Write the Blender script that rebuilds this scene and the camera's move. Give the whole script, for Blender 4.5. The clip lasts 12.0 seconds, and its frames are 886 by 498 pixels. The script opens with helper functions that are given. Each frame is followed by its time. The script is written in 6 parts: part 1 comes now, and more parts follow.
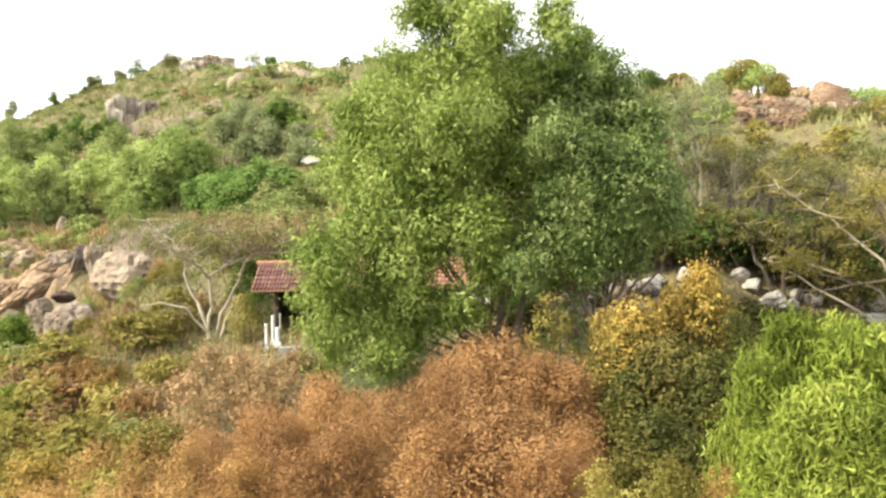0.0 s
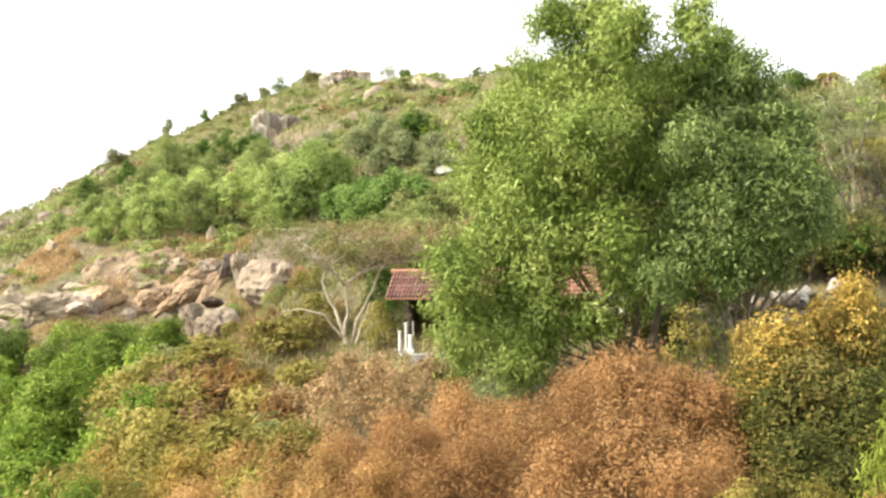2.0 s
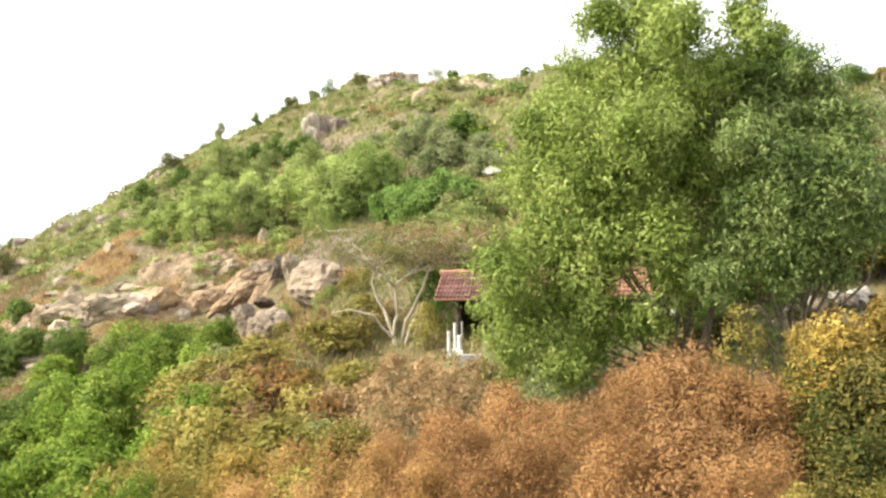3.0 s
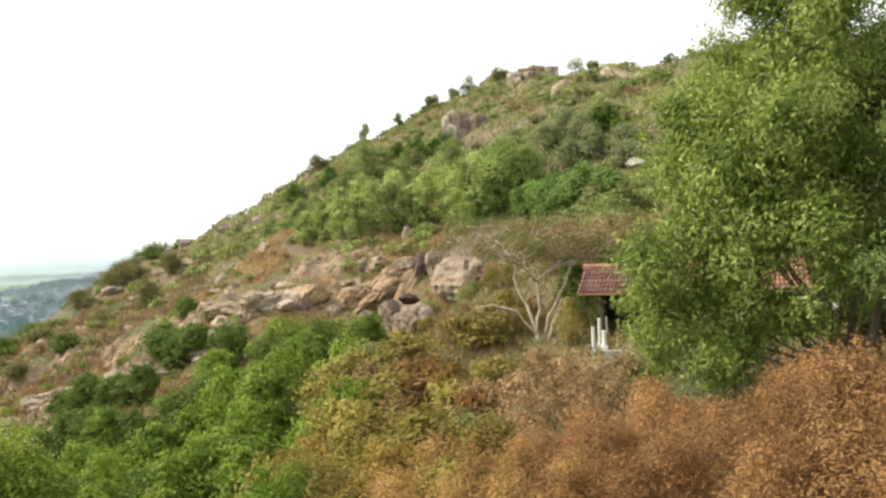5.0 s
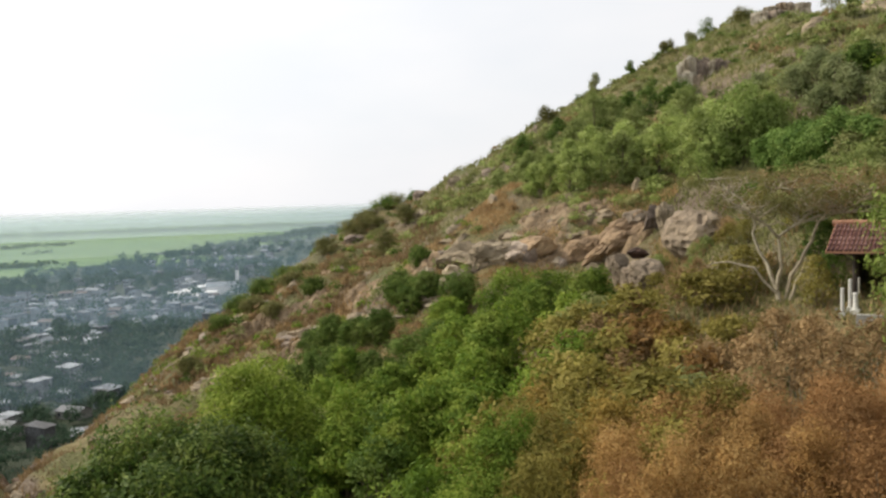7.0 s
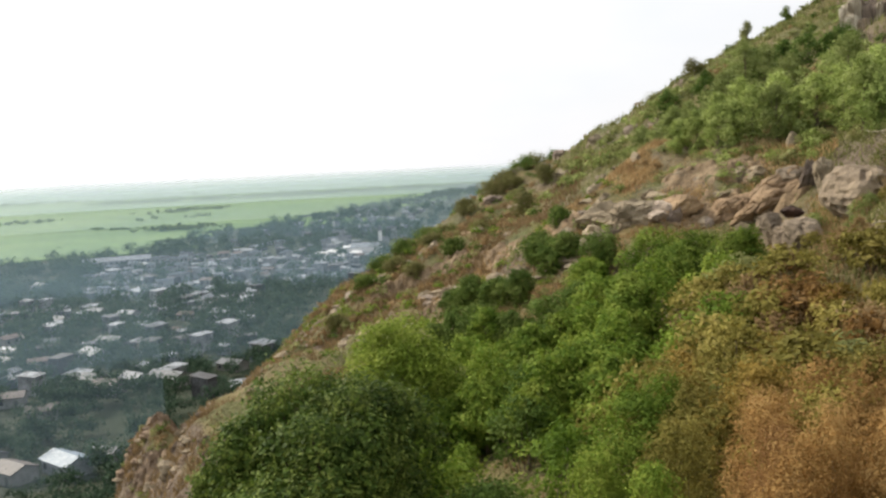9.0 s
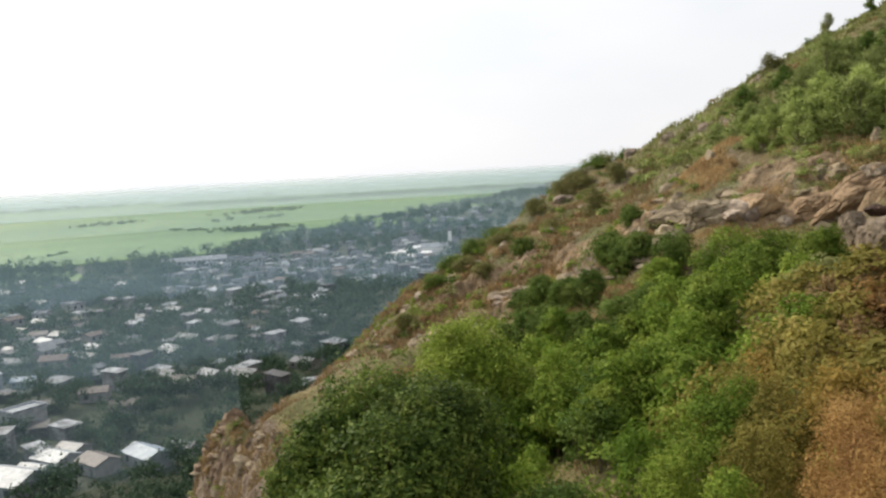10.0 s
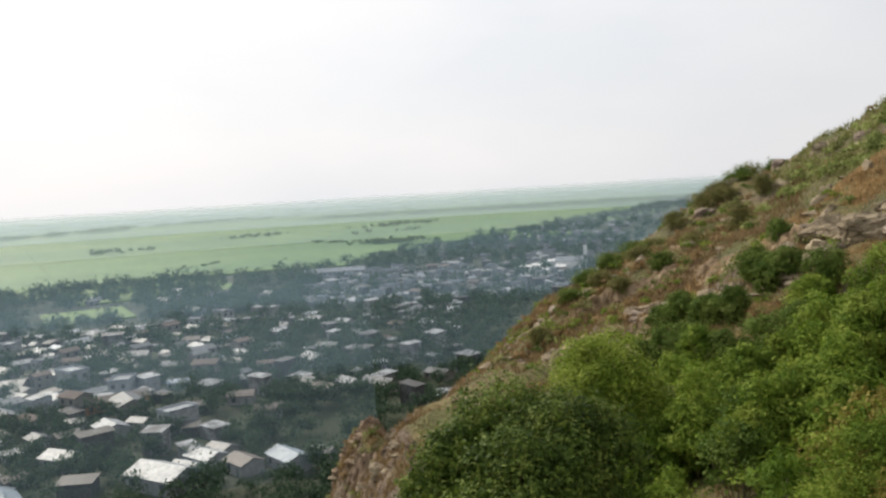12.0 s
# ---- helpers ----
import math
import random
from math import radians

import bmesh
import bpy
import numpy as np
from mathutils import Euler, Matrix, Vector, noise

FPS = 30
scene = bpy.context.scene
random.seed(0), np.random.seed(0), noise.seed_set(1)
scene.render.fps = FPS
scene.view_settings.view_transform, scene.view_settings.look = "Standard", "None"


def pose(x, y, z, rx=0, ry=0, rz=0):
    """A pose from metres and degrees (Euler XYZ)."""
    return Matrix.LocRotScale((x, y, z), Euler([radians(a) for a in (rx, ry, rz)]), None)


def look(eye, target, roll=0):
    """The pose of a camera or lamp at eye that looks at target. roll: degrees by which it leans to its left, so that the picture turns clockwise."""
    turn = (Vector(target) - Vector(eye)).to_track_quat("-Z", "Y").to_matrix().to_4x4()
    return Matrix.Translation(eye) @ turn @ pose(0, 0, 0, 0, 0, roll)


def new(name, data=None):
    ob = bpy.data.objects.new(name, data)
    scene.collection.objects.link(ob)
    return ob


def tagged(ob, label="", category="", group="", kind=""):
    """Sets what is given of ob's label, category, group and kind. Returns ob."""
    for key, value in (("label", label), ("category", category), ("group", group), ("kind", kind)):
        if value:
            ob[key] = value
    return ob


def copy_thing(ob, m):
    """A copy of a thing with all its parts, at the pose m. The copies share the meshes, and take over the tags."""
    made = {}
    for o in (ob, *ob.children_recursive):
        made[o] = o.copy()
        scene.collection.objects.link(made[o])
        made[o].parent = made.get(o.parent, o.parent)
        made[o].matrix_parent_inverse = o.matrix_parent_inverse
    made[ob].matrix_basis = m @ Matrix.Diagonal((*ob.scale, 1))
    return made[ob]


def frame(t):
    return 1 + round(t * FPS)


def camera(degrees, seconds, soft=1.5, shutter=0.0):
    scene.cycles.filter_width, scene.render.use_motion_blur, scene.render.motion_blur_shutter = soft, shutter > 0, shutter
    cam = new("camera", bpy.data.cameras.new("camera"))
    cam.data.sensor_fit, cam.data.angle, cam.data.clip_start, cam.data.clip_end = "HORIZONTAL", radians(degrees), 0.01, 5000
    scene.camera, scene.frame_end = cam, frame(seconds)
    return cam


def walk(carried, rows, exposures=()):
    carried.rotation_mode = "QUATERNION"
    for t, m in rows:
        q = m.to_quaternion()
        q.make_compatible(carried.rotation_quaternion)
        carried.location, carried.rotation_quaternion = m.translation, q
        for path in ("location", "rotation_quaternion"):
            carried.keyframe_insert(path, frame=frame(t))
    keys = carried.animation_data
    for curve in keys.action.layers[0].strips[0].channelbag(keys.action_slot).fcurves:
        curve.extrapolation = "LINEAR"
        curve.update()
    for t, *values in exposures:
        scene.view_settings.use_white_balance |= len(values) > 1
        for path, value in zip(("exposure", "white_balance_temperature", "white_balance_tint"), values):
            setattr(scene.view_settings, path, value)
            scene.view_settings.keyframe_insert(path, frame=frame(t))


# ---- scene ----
# One turn of the head on a lookout, 60 m over the plain: x right, y ahead, z up from the plain.
EYE = 60.0
cam = camera(56.22, 12.0, soft=2.45)
ROWS = [
    (0.0, 0.0, -1.39, 0.77),
    (0.5, 2.89, -1.26, 0.7),
    (1.0, 5.57, -1.08, 0.64),
    (1.5, 6.95, -0.86, 0.64),
    (2.0, 9.06, -0.65, 0.8),
    (2.5, 10.68, -0.52, 0.85),
    (3.0, 12.41, -0.55, 1.05),
    (4.8, 20.55, -0.3, 2.08),
    (5.0, 22.18, -0.6, 2.11),
    (5.5, 26.77, -1.34, 2.18),
    (6.0, 31.49, -1.7, 2.29),
    (6.5, 34.55, -2.01, 2.02),
    (7.0, 37.88, -3.37, 1.78),
    (7.2, 38.94, -3.99, 1.76),
    (8.8, 46.35, -5.62, 2.62),
    (9.0, 47.61, -5.71, 2.76),
    (9.5, 50.17, -5.5, 3.17),
    (10.0, 52.42, -5.45, 3.23),
    (10.5, 54.87, -5.31, 3.32),
    (11.0, 57.57, -4.52, 3.51),
    (11.5, 59.46, -4.17, 3.55),
    (12.0, 61.64, -4.01, 3.49),
]
walk(cam, [(t, pose(0, 0, EYE, 90 + pitch, 0, yaw) @ pose(0, 0, 0, 0, 0, -roll)) for t, yaw, pitch, roll in ROWS],
     exposures=[(0.0, 0.98), (2.0, 1.02), (3.0, 1.0), (5.0, 0.36), (6.0, -0.06), (7.0, -0.31), (9.0, -0.21), (12.0, -0.53)])

# ---------------------------------------------------------------- sky and sun
SUN_AZ, SUN_EL = 103.0, 38.0      # degrees to the left of the first view, and up
world = bpy.data.worlds.new("sky")
scene.world = world
world.use_nodes = True
wn, wl = world.node_tree.nodes, world.node_tree.links
wn.clear()
w_out = wn.new("ShaderNodeOutputWorld")
w_sky = wn.new("ShaderNodeTexSky")
w_sky.sky_type = "NISHITA"
w_sky.sun_disc = False
w_sky.sun_elevation = radians(SUN_EL)
w_sky.sun_rotation = radians(-SUN_AZ)
w_sky.dust_density = 4.0
w_sky.air_density = 1.2
w_blue = wn.new("ShaderNodeBackground")
w_blue.inputs["Strength"].default_value = 0.10
wl.new(w_sky.outputs["Color"], w_blue.inputs["Color"])
# thin bright cloud over the whole sky, torn in places
w_co = wn.new("ShaderNodeTexCoord")
w_map = wn.new("ShaderNodeMapping")
w_map.inputs["Scale"].default_value = (1.0, 1.0, 2.6)
wl.new(w_co.outputs["Generated"], w_map.inputs["Vector"])
w_noise = wn.new("ShaderNodeTexNoise")
w_noise.inputs["Scale"].default_value = 2.3
w_noise.inputs["Detail"].default_value = 5.0
w_noise.inputs["Roughness"].default_value = 0.5
wl.new(w_map.outputs["Vector"], w_noise.inputs["Vector"])
w_ramp = wn.new("ShaderNodeValToRGB")
w_ramp.color_ramp.elements[0].position = 0.36
w_ramp.color_ramp.elements[0].color = (0.90, 0.92, 0.955, 1)
w_ramp.color_ramp.elements[1].position = 0.62
w_ramp.color_ramp.elements[1].color = (1.0, 0.99, 1.0, 1)
wl.new(w_noise.outputs["Fac"], w_ramp.inputs["Fac"])
w_cloud = wn.new("ShaderNodeBackground")
w_near = wn.new("ShaderNodeVectorMath")
w_near.operation = "DOT_PRODUCT"
w_near.inputs[1].default_value = (-math.sin(radians(SUN_AZ)) * math.cos(radians(SUN_EL)), math.cos(radians(SUN_AZ)) * math.cos(radians(SUN_EL)), math.sin(radians(SUN_EL)))
wl.new(w_co.outputs["Generated"], w_near.inputs[0])
w_glow = wn.new("ShaderNodeMapRange")
w_glow.interpolation_type = "SMOOTHSTEP"
w_glow.inputs["From Min"].default_value, w_glow.inputs["From Max"].default_value = 0.1, 1.0
w_glow.inputs["To Min"].default_value, w_glow.inputs["To Max"].default_value = 1.28, 1.62
wl.new(w_near.outputs["Value"], w_glow.inputs["Value"])
wl.new(w_glow.outputs["Result"], w_cloud.inputs["Strength"])
wl.new(w_ramp.outputs["Color"], w_cloud.inputs["Color"])
w_mix = wn.new("ShaderNodeMixShader")
w_mix.inputs["Fac"].default_value = 0.86
wl.new(w_blue.outputs["Background"], w_mix.inputs[1])
wl.new(w_cloud.outputs["Background"], w_mix.inputs[2])
wl.new(w_mix.outputs["Shader"], w_out.inputs["Surface"])

sun = new("sun", bpy.data.lights.new("sun", "SUN"))
sun.data.energy = 4.8
sun.data.angle = radians(1.5)
sun.data.color = (1.0, 0.91, 0.76)
_a, _e = radians(SUN_AZ), radians(SUN_EL)
SUN_DIR = Vector((-math.sin(_a) * math.cos(_e), math.cos(_a) * math.cos(_e), math.sin(_e)))
sun.matrix_world = look(SUN_DIR * 300 + Vector((0, 0, 60)), (0, 0, 60))


# ---------------------------------------------------------------- materials
def surface(name, colours, scale=1.0, rough=0.8, bump=0.3, spread=0.35, thin=0.0, world_space=False, fine=7.0, stretch=(1, 1, 1), metal=0.0, spec=0.3, island=None):
    """Colours mixed by a coarse noise, varied by a fine one and from piece to piece; thin: share of light that passes through."""
    m = bpy.data.materials.new(name)
    m.use_nodes = True
    n, l = m.node_tree.nodes, m.node_tree.links
    n.clear()
    out = n.new("ShaderNodeOutputMaterial")
    bs = n.new("ShaderNodeBsdfPrincipled")
    bs.inputs["Roughness"].default_value = rough
    bs.inputs["Metallic"].default_value = metal
    bs.inputs["Specular IOR Level"].default_value = spec
    mp = n.new("ShaderNodeMapping")
    mp.inputs["Scale"].default_value = stretch
    info = n.new("ShaderNodeObjectInfo")
    geo = n.new("ShaderNodeNewGeometry")
    if world_space:
        l.new(geo.outputs["Position"], mp.inputs["Vector"])
    else:
        tc = n.new("ShaderNodeTexCoord")
        l.new(tc.outputs["Object"], mp.inputs["Vector"])
        l.new(info.outputs["Location"], mp.inputs["Location"])
    n1 = n.new("ShaderNodeTexNoise")
    n1.inputs["Scale"].default_value = scale
    n1.inputs["Detail"].default_value = 4.0
    n2 = n.new("ShaderNodeTexNoise")
    n2.inputs["Scale"].default_value = scale * fine
    n2.inputs["Detail"].default_value = 6.0
    n2.inputs["Roughness"].default_value = 0.65
    l.new(mp.outputs["Vector"], n1.inputs["Vector"])
    l.new(mp.outputs["Vector"], n2.inputs["Vector"])
    ramp = n.new("ShaderNodeValToRGB")
    el = ramp.color_ramp.elements
    k = len(colours)
    for i, c in enumerate(colours):
        pos = 0.3 + 0.4 * i / max(1, k - 1)
        e = el[i] if i < 2 else el.new(pos)
        e.position = pos
        e.color = (*c, 1)
    mixf = n.new("ShaderNodeMath")
    mixf.operation = "MULTIPLY_ADD"
    share = spread if island is None else island
    mixf.inputs[1].default_value = share
    l.new(geo.outputs["Random Per Island"], mixf.inputs[0])
    sub = n.new("ShaderNodeMath")
    sub.operation = "SUBTRACT"
    sub.inputs[1].default_value = share / 2
    l.new(n1.outputs["Fac"], sub.inputs[0])
    l.new(sub.outputs[0], mixf.inputs[2])
    l.new(mixf.outputs[0], ramp.inputs["Fac"])
    # brightness: fine noise and the piece's own chance
    val = n.new("ShaderNodeMapRange")
    val.inputs["From Min"].default_value, val.inputs["From Max"].default_value = 0.25, 0.75
    val.inputs["To Min"].default_value, val.inputs["To Max"].default_value = 1 - spread, 1 + spread
    l.new(n2.outputs["Fac"], val.inputs["Value"])
    own = n.new("ShaderNodeMapRange")
    own.inputs["To Min"].default_value, own.inputs["To Max"].default_value = 1 - spread * 0.5, 1 + spread * 0.5
    l.new(info.outputs["Random"], own.inputs["Value"])
    mul = n.new("ShaderNodeMath")
    mul.operation = "MULTIPLY"
    l.new(val.outputs["Result"], mul.inputs[0])
    l.new(own.outputs["Result"], mul.inputs[1])
    hsv = n.new("ShaderNodeHueSaturation")
    l.new(ramp.outputs["Color"], hsv.inputs["Color"])
    l.new(mul.outputs[0], hsv.inputs["Value"])
    l.new(hsv.outputs["Color"], bs.inputs["Base Color"])
    if bump:
        bm_ = n.new("ShaderNodeBump")
        bm_.inputs["Strength"].default_value = bump
        bm_.inputs["Distance"].default_value = 0.3 / scale
        l.new(n2.outputs["Fac"], bm_.inputs["Height"])
        l.new(bm_.outputs["Normal"], bs.inputs["Normal"])
    if thin:
        tr = n.new("ShaderNodeBsdfTranslucent")
        l.new(hsv.outputs["Color"], tr.inputs["Color"])
        mx = n.new("ShaderNodeMixShader")
        mx.inputs["Fac"].default_value = thin
        l.new(bs.outputs["BSDF"], mx.inputs[1])
        l.new(tr.outputs["BSDF"], mx.inputs[2])
        l.new(mx.outputs["Shader"], out.inputs["Surface"])
    else:
        l.new(bs.outputs["BSDF"], out.inputs["Surface"])
    return m


def leaf(name, a, b, c, spread=0.5, rough=0.7, spec=0.1):
    return surface(name, (a, b, c), scale=0.6, rough=rough, bump=0, spread=spread * 0.6, thin=0.3, spec=spec, island=spread * 0.5)


LEAF_TREE = leaf("fresh_tree_leaf", (0.11, 0.157, 0.029), (0.195, 0.256, 0.05), (0.335, 0.385, 0.115), 0.65, 0.55, 0.15)
LEAF_GREEN = leaf("scrub_leaf_green", (0.145, 0.185, 0.05), (0.235, 0.28, 0.085), (0.345, 0.385, 0.145))
LEAF_GULLY = leaf("gully_tree_leaf", (0.078, 0.137, 0.015), (0.147, 0.22, 0.028), (0.275, 0.333, 0.058), 0.6)
LEAF_OLIVE = leaf("scrub_leaf_olive", (0.145, 0.132, 0.03), (0.232, 0.202, 0.046), (0.33, 0.278, 0.082))
LEAF_DARK = leaf("scrub_leaf_dark", (0.05, 0.092, 0.017), (0.085, 0.14, 0.026), (0.15, 0.21, 0.046))
LEAF_BRIGHT = leaf("bamboo_leaf", (0.105, 0.14, 0.018), (0.182, 0.225, 0.033), (0.30, 0.335, 0.068), 0.7)
LEAF_ORANGE = leaf("dry_orange_leaf", (0.18, 0.094, 0.036), (0.315, 0.172, 0.067), (0.415, 0.255, 0.112), 0.55)
LEAF_BROWN = leaf("dry_brown_leaf", (0.205, 0.134, 0.06), (0.318, 0.213, 0.102), (0.42, 0.305, 0.16))
LEAF_OCHRE = leaf("ochre_leaf", (0.155, 0.11, 0.022), (0.255, 0.178, 0.04), (0.35, 0.252, 0.072))
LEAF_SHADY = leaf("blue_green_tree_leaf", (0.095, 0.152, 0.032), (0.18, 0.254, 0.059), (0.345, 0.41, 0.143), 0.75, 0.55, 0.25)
LEAF_OLIVE_GREEN = leaf("olive_green_leaf", (0.117, 0.175, 0.022), (0.212, 0.282, 0.04), (0.36, 0.42, 0.08), 0.6)
LEAF_DULL = leaf("dull_acacia_leaf", (0.10, 0.105, 0.034), (0.17, 0.166, 0.056), (0.265, 0.245, 0.093))
LEAF_SILVER = leaf("silvery_leaf", (0.135, 0.16, 0.066), (0.21, 0.24, 0.102), (0.31, 0.33, 0.165))
LEAF_YELLOW = leaf("golden_leaf", (0.20, 0.136, 0.028), (0.34, 0.235, 0.05), (0.45, 0.352, 0.103), 0.9)
LEAF_HILL = leaf("hill_scrub_leaf", (0.145, 0.165, 0.054), (0.24, 0.25, 0.09), (0.345, 0.345, 0.155))
LEAF_UMBER = leaf("dark_olive_leaf", (0.04, 0.05, 0.012), (0.085, 0.09, 0.021), (0.19, 0.155, 0.042), 0.8)
LEAF_FRESH_PALE = leaf("bright_slope_leaf", (0.13, 0.19, 0.042), (0.215, 0.285, 0.07), (0.335, 0.40, 0.13), 0.5)
LEAF_FRESH = leaf("fresh_gully_leaf", (0.08, 0.138, 0.017), (0.147, 0.214, 0.03), (0.25, 0.312, 0.057), 0.6)
LEAF_VIVID = leaf("vivid_leaf", (0.075, 0.135, 0.028), (0.128, 0.205, 0.044), (0.22, 0.305, 0.082), 0.6)
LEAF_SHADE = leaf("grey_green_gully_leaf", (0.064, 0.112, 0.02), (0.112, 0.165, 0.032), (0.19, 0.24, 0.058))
LEAF_GLOSSY = leaf("glossy_dark_leaf", (0.046, 0.083, 0.014), (0.088, 0.141, 0.023), (0.19, 0.242, 0.051), 0.9, 0.6, 0.12)
# light green, lifted further for the haze over the hill
LEAF_BELT = leaf("feathery_slope_leaf", (0.20, 0.262, 0.066), (0.32, 0.388, 0.106), (0.445, 0.505, 0.19), 0.5)
LEAF_RUST = leaf("dry_rust_leaf", (0.19, 0.106, 0.036), (0.312, 0.183, 0.062), (0.425, 0.28, 0.108), 0.6)
LEAF_TOWN = leaf("town_tree_leaf", (0.032, 0.062, 0.038), (0.052, 0.09, 0.055), (0.085, 0.128, 0.074), 0.3)
GRASS_GREEN = leaf("olive_grass_blade", (0.165, 0.182, 0.06), (0.24, 0.243, 0.088), (0.32, 0.298, 0.126))
GRASS_RUST = leaf("rust_grass_blade", (0.29, 0.19, 0.09), (0.41, 0.285, 0.14), (0.51, 0.385, 0.205))
GRASS_DULL = leaf("dull_grass_blade", (0.175, 0.12, 0.06), (0.255, 0.18, 0.092), (0.335, 0.245, 0.135))
GRASS = leaf("dry_grass_blade", (0.26, 0.17, 0.08), (0.38, 0.26, 0.13), (0.48, 0.36, 0.18))
BARK = surface("bark", ((0.10, 0.075, 0.05), (0.20, 0.16, 0.11)), scale=3, stretch=(3, 3, 0.6), bump=0.6)
BARK_PALE = surface("pale_bark", ((0.27, 0.228, 0.155), (0.44, 0.385, 0.28)), scale=3, stretch=(3, 3, 0.8), bump=0.4)
# the same bark, darkened for the shade under the acacia crowns
BARK_SHADED = surface("shaded_bark", ((0.035, 0.028, 0.02), (0.09, 0.07, 0.05)), scale=3, stretch=(3, 3, 0.6), bump=0.6)
BARK_GREY = surface("grey_bark", ((0.12, 0.108, 0.09), (0.235, 0.21, 0.175)), scale=3, stretch=(3, 3, 0.8), bump=0.4)
ROCK = surface("granite", ((0.185, 0.143, 0.098), (0.335, 0.265, 0.188), (0.455, 0.38, 0.278)), scale=0.45, bump=0.9, spread=0.4, fine=5)
ROCK_TAN = surface("tan_granite", ((0.14, 0.112, 0.07), (0.265, 0.21, 0.138), (0.39, 0.32, 0.22)), scale=0.45, bump=0.7, spread=0.45, fine=5)
ROCK_DARK = surface("dark_granite", ((0.10, 0.08, 0.065), (0.22, 0.17, 0.13), (0.38, 0.31, 0.24)), scale=0.6, bump=0.8, spread=0.4, fine=5)
ROCK_RED = surface("reddish_granite", ((0.16, 0.10, 0.062), (0.335, 0.215, 0.13), (0.47, 0.335, 0.215)), scale=0.6, bump=1.0, spread=0.5, fine=5, stretch=(1, 1, 2.5))
ROCK_SCAR = surface("brown_scar_rock", ((0.10, 0.07, 0.046), (0.21, 0.148, 0.098), (0.33, 0.245, 0.165)), scale=0.6, bump=1.0, spread=0.5, fine=5)
ROCK_LEDGE = surface("ochre_ledge_rock", ((0.13, 0.092, 0.052), (0.24, 0.168, 0.096), (0.355, 0.262, 0.16)), scale=0.5, bump=0.6, spread=0.45, fine=6)
ROCK_SLAB = surface("orange_tan_slab", ((0.16, 0.108, 0.062), (0.31, 0.215, 0.127), (0.43, 0.32, 0.20)), scale=0.5, bump=0.6, spread=0.45, fine=6)
ROCK_PALE = surface("pale_field_stone", ((0.25, 0.225, 0.18), (0.46, 0.43, 0.365)), scale=0.9, bump=0.5, spread=0.35, fine=5)
ROCK_CREAM = surface("cream_granite", ((0.27, 0.225, 0.165), (0.47, 0.41, 0.31), (0.60, 0.54, 0.43)), scale=0.8, bump=0.9, spread=0.35, fine=5)
TILE = surface("red_roof_tile", ((0.075, 0.033, 0.031), (0.128, 0.054, 0.048), (0.20, 0.11, 0.096)), scale=1.5, bump=0.3)
TILE_OLD = surface("faded_clay_tile", ((0.24, 0.12, 0.07), (0.36, 0.19, 0.12)), scale=1.5, bump=0.3)
WHITE = surface("limewash", ((0.46, 0.45, 0.41), (0.68, 0.67, 0.63)), scale=1.2, bump=0.15, spread=0.2)
BRIGHT_WHITE = surface("fresh_whitewash", ((0.66, 0.67, 0.67), (0.80, 0.80, 0.79)), scale=0.6, bump=0.1, spread=0.12)
DARK_WOOD = surface("dark_timber", ((0.025, 0.02, 0.017), (0.06, 0.045, 0.035)), scale=2.5, bump=0.3)
PLASTER = surface("grey_plaster", ((0.30, 0.29, 0.27), (0.46, 0.45, 0.42)), scale=0.8, bump=0.2, spread=0.2)
HOLLOW = surface("rusty_hollow_dark", ((0.05, 0.03, 0.022), (0.13, 0.07, 0.045)), scale=1.0, bump=0.5)


# ---------------------------------------------------------------- mesh helpers
class Shape:
    """Gathers vertices and faces in numpy blocks and links them as one mesh object."""

    def __init__(self):
        self.v, self.f, self.n = [], [], 0

    def add(self, v, f):
        self.v.append(np.asarray(v, float).reshape(-1, 3))
        self.f.extend((np.asarray(g) + self.n).tolist() for g in f) if isinstance(f, list) else self.f.extend((np.asarray(f) + self.n).tolist())
        self.n += len(self.v[-1])

    def box(self, lo, hi):
        (a, b, c), (d, e, g) = lo, hi
        self.add([(a, b, c), (d, b, c), (d, e, c), (a, e, c), (a, b, g), (d, b, g), (d, e, g), (a, e, g)],
                 [(3, 2, 1, 0), (4, 5, 6, 7), (0, 1, 5, 4), (1, 2, 6, 5), (2, 3, 7, 6), (3, 0, 4, 7)])

    def tube(self, pts, r0, r1, sides=6):
        pts = [Vector(p) for p in pts]
        rings = []
        for i, p in enumerate(pts):
            d = (pts[min(i + 1, len(pts) - 1)] - pts[max(i - 1, 0)]).normalized()
            u = d.cross(Vector((0.31, 0.87, 0.37))).normalized()
            w = d.cross(u)
            r = r0 + (r1 - r0) * i / (len(pts) - 1)
            rings += [p + (u * math.cos(a) + w * math.sin(a)) * r for a in (2 * math.pi * k / sides for k in range(sides))]
        f = [(i * sides + k, i * sides + (k + 1) % sides, (i + 1) * sides + (k + 1) % sides, (i + 1) * sides + k)
             for i in range(len(pts) - 1) for k in range(sides)]
        f += [tuple(range(sides))[::-1], tuple((len(pts) - 1) * sides + k for k in range(sides))]
        self.add([tuple(q) for q in rings], f)

    def link(self, name, material, parent=None, label="", smooth=False):
        me = bpy.data.meshes.new(name)
        me.from_pydata(np.concatenate(self.v).tolist(), [], self.f)
        me.materials.append(material)
        if smooth:
            me.polygons.foreach_set("use_smooth", [True] * len(me.polygons))
        ob = new(name, me)
        ob.parent = parent
        return tagged(ob, label)


def thing(name, label, category, group="", at=None):
    ob = tagged(new(name), label, category, group)
    if at is not None:
        ob.matrix_basis = at
    return ob


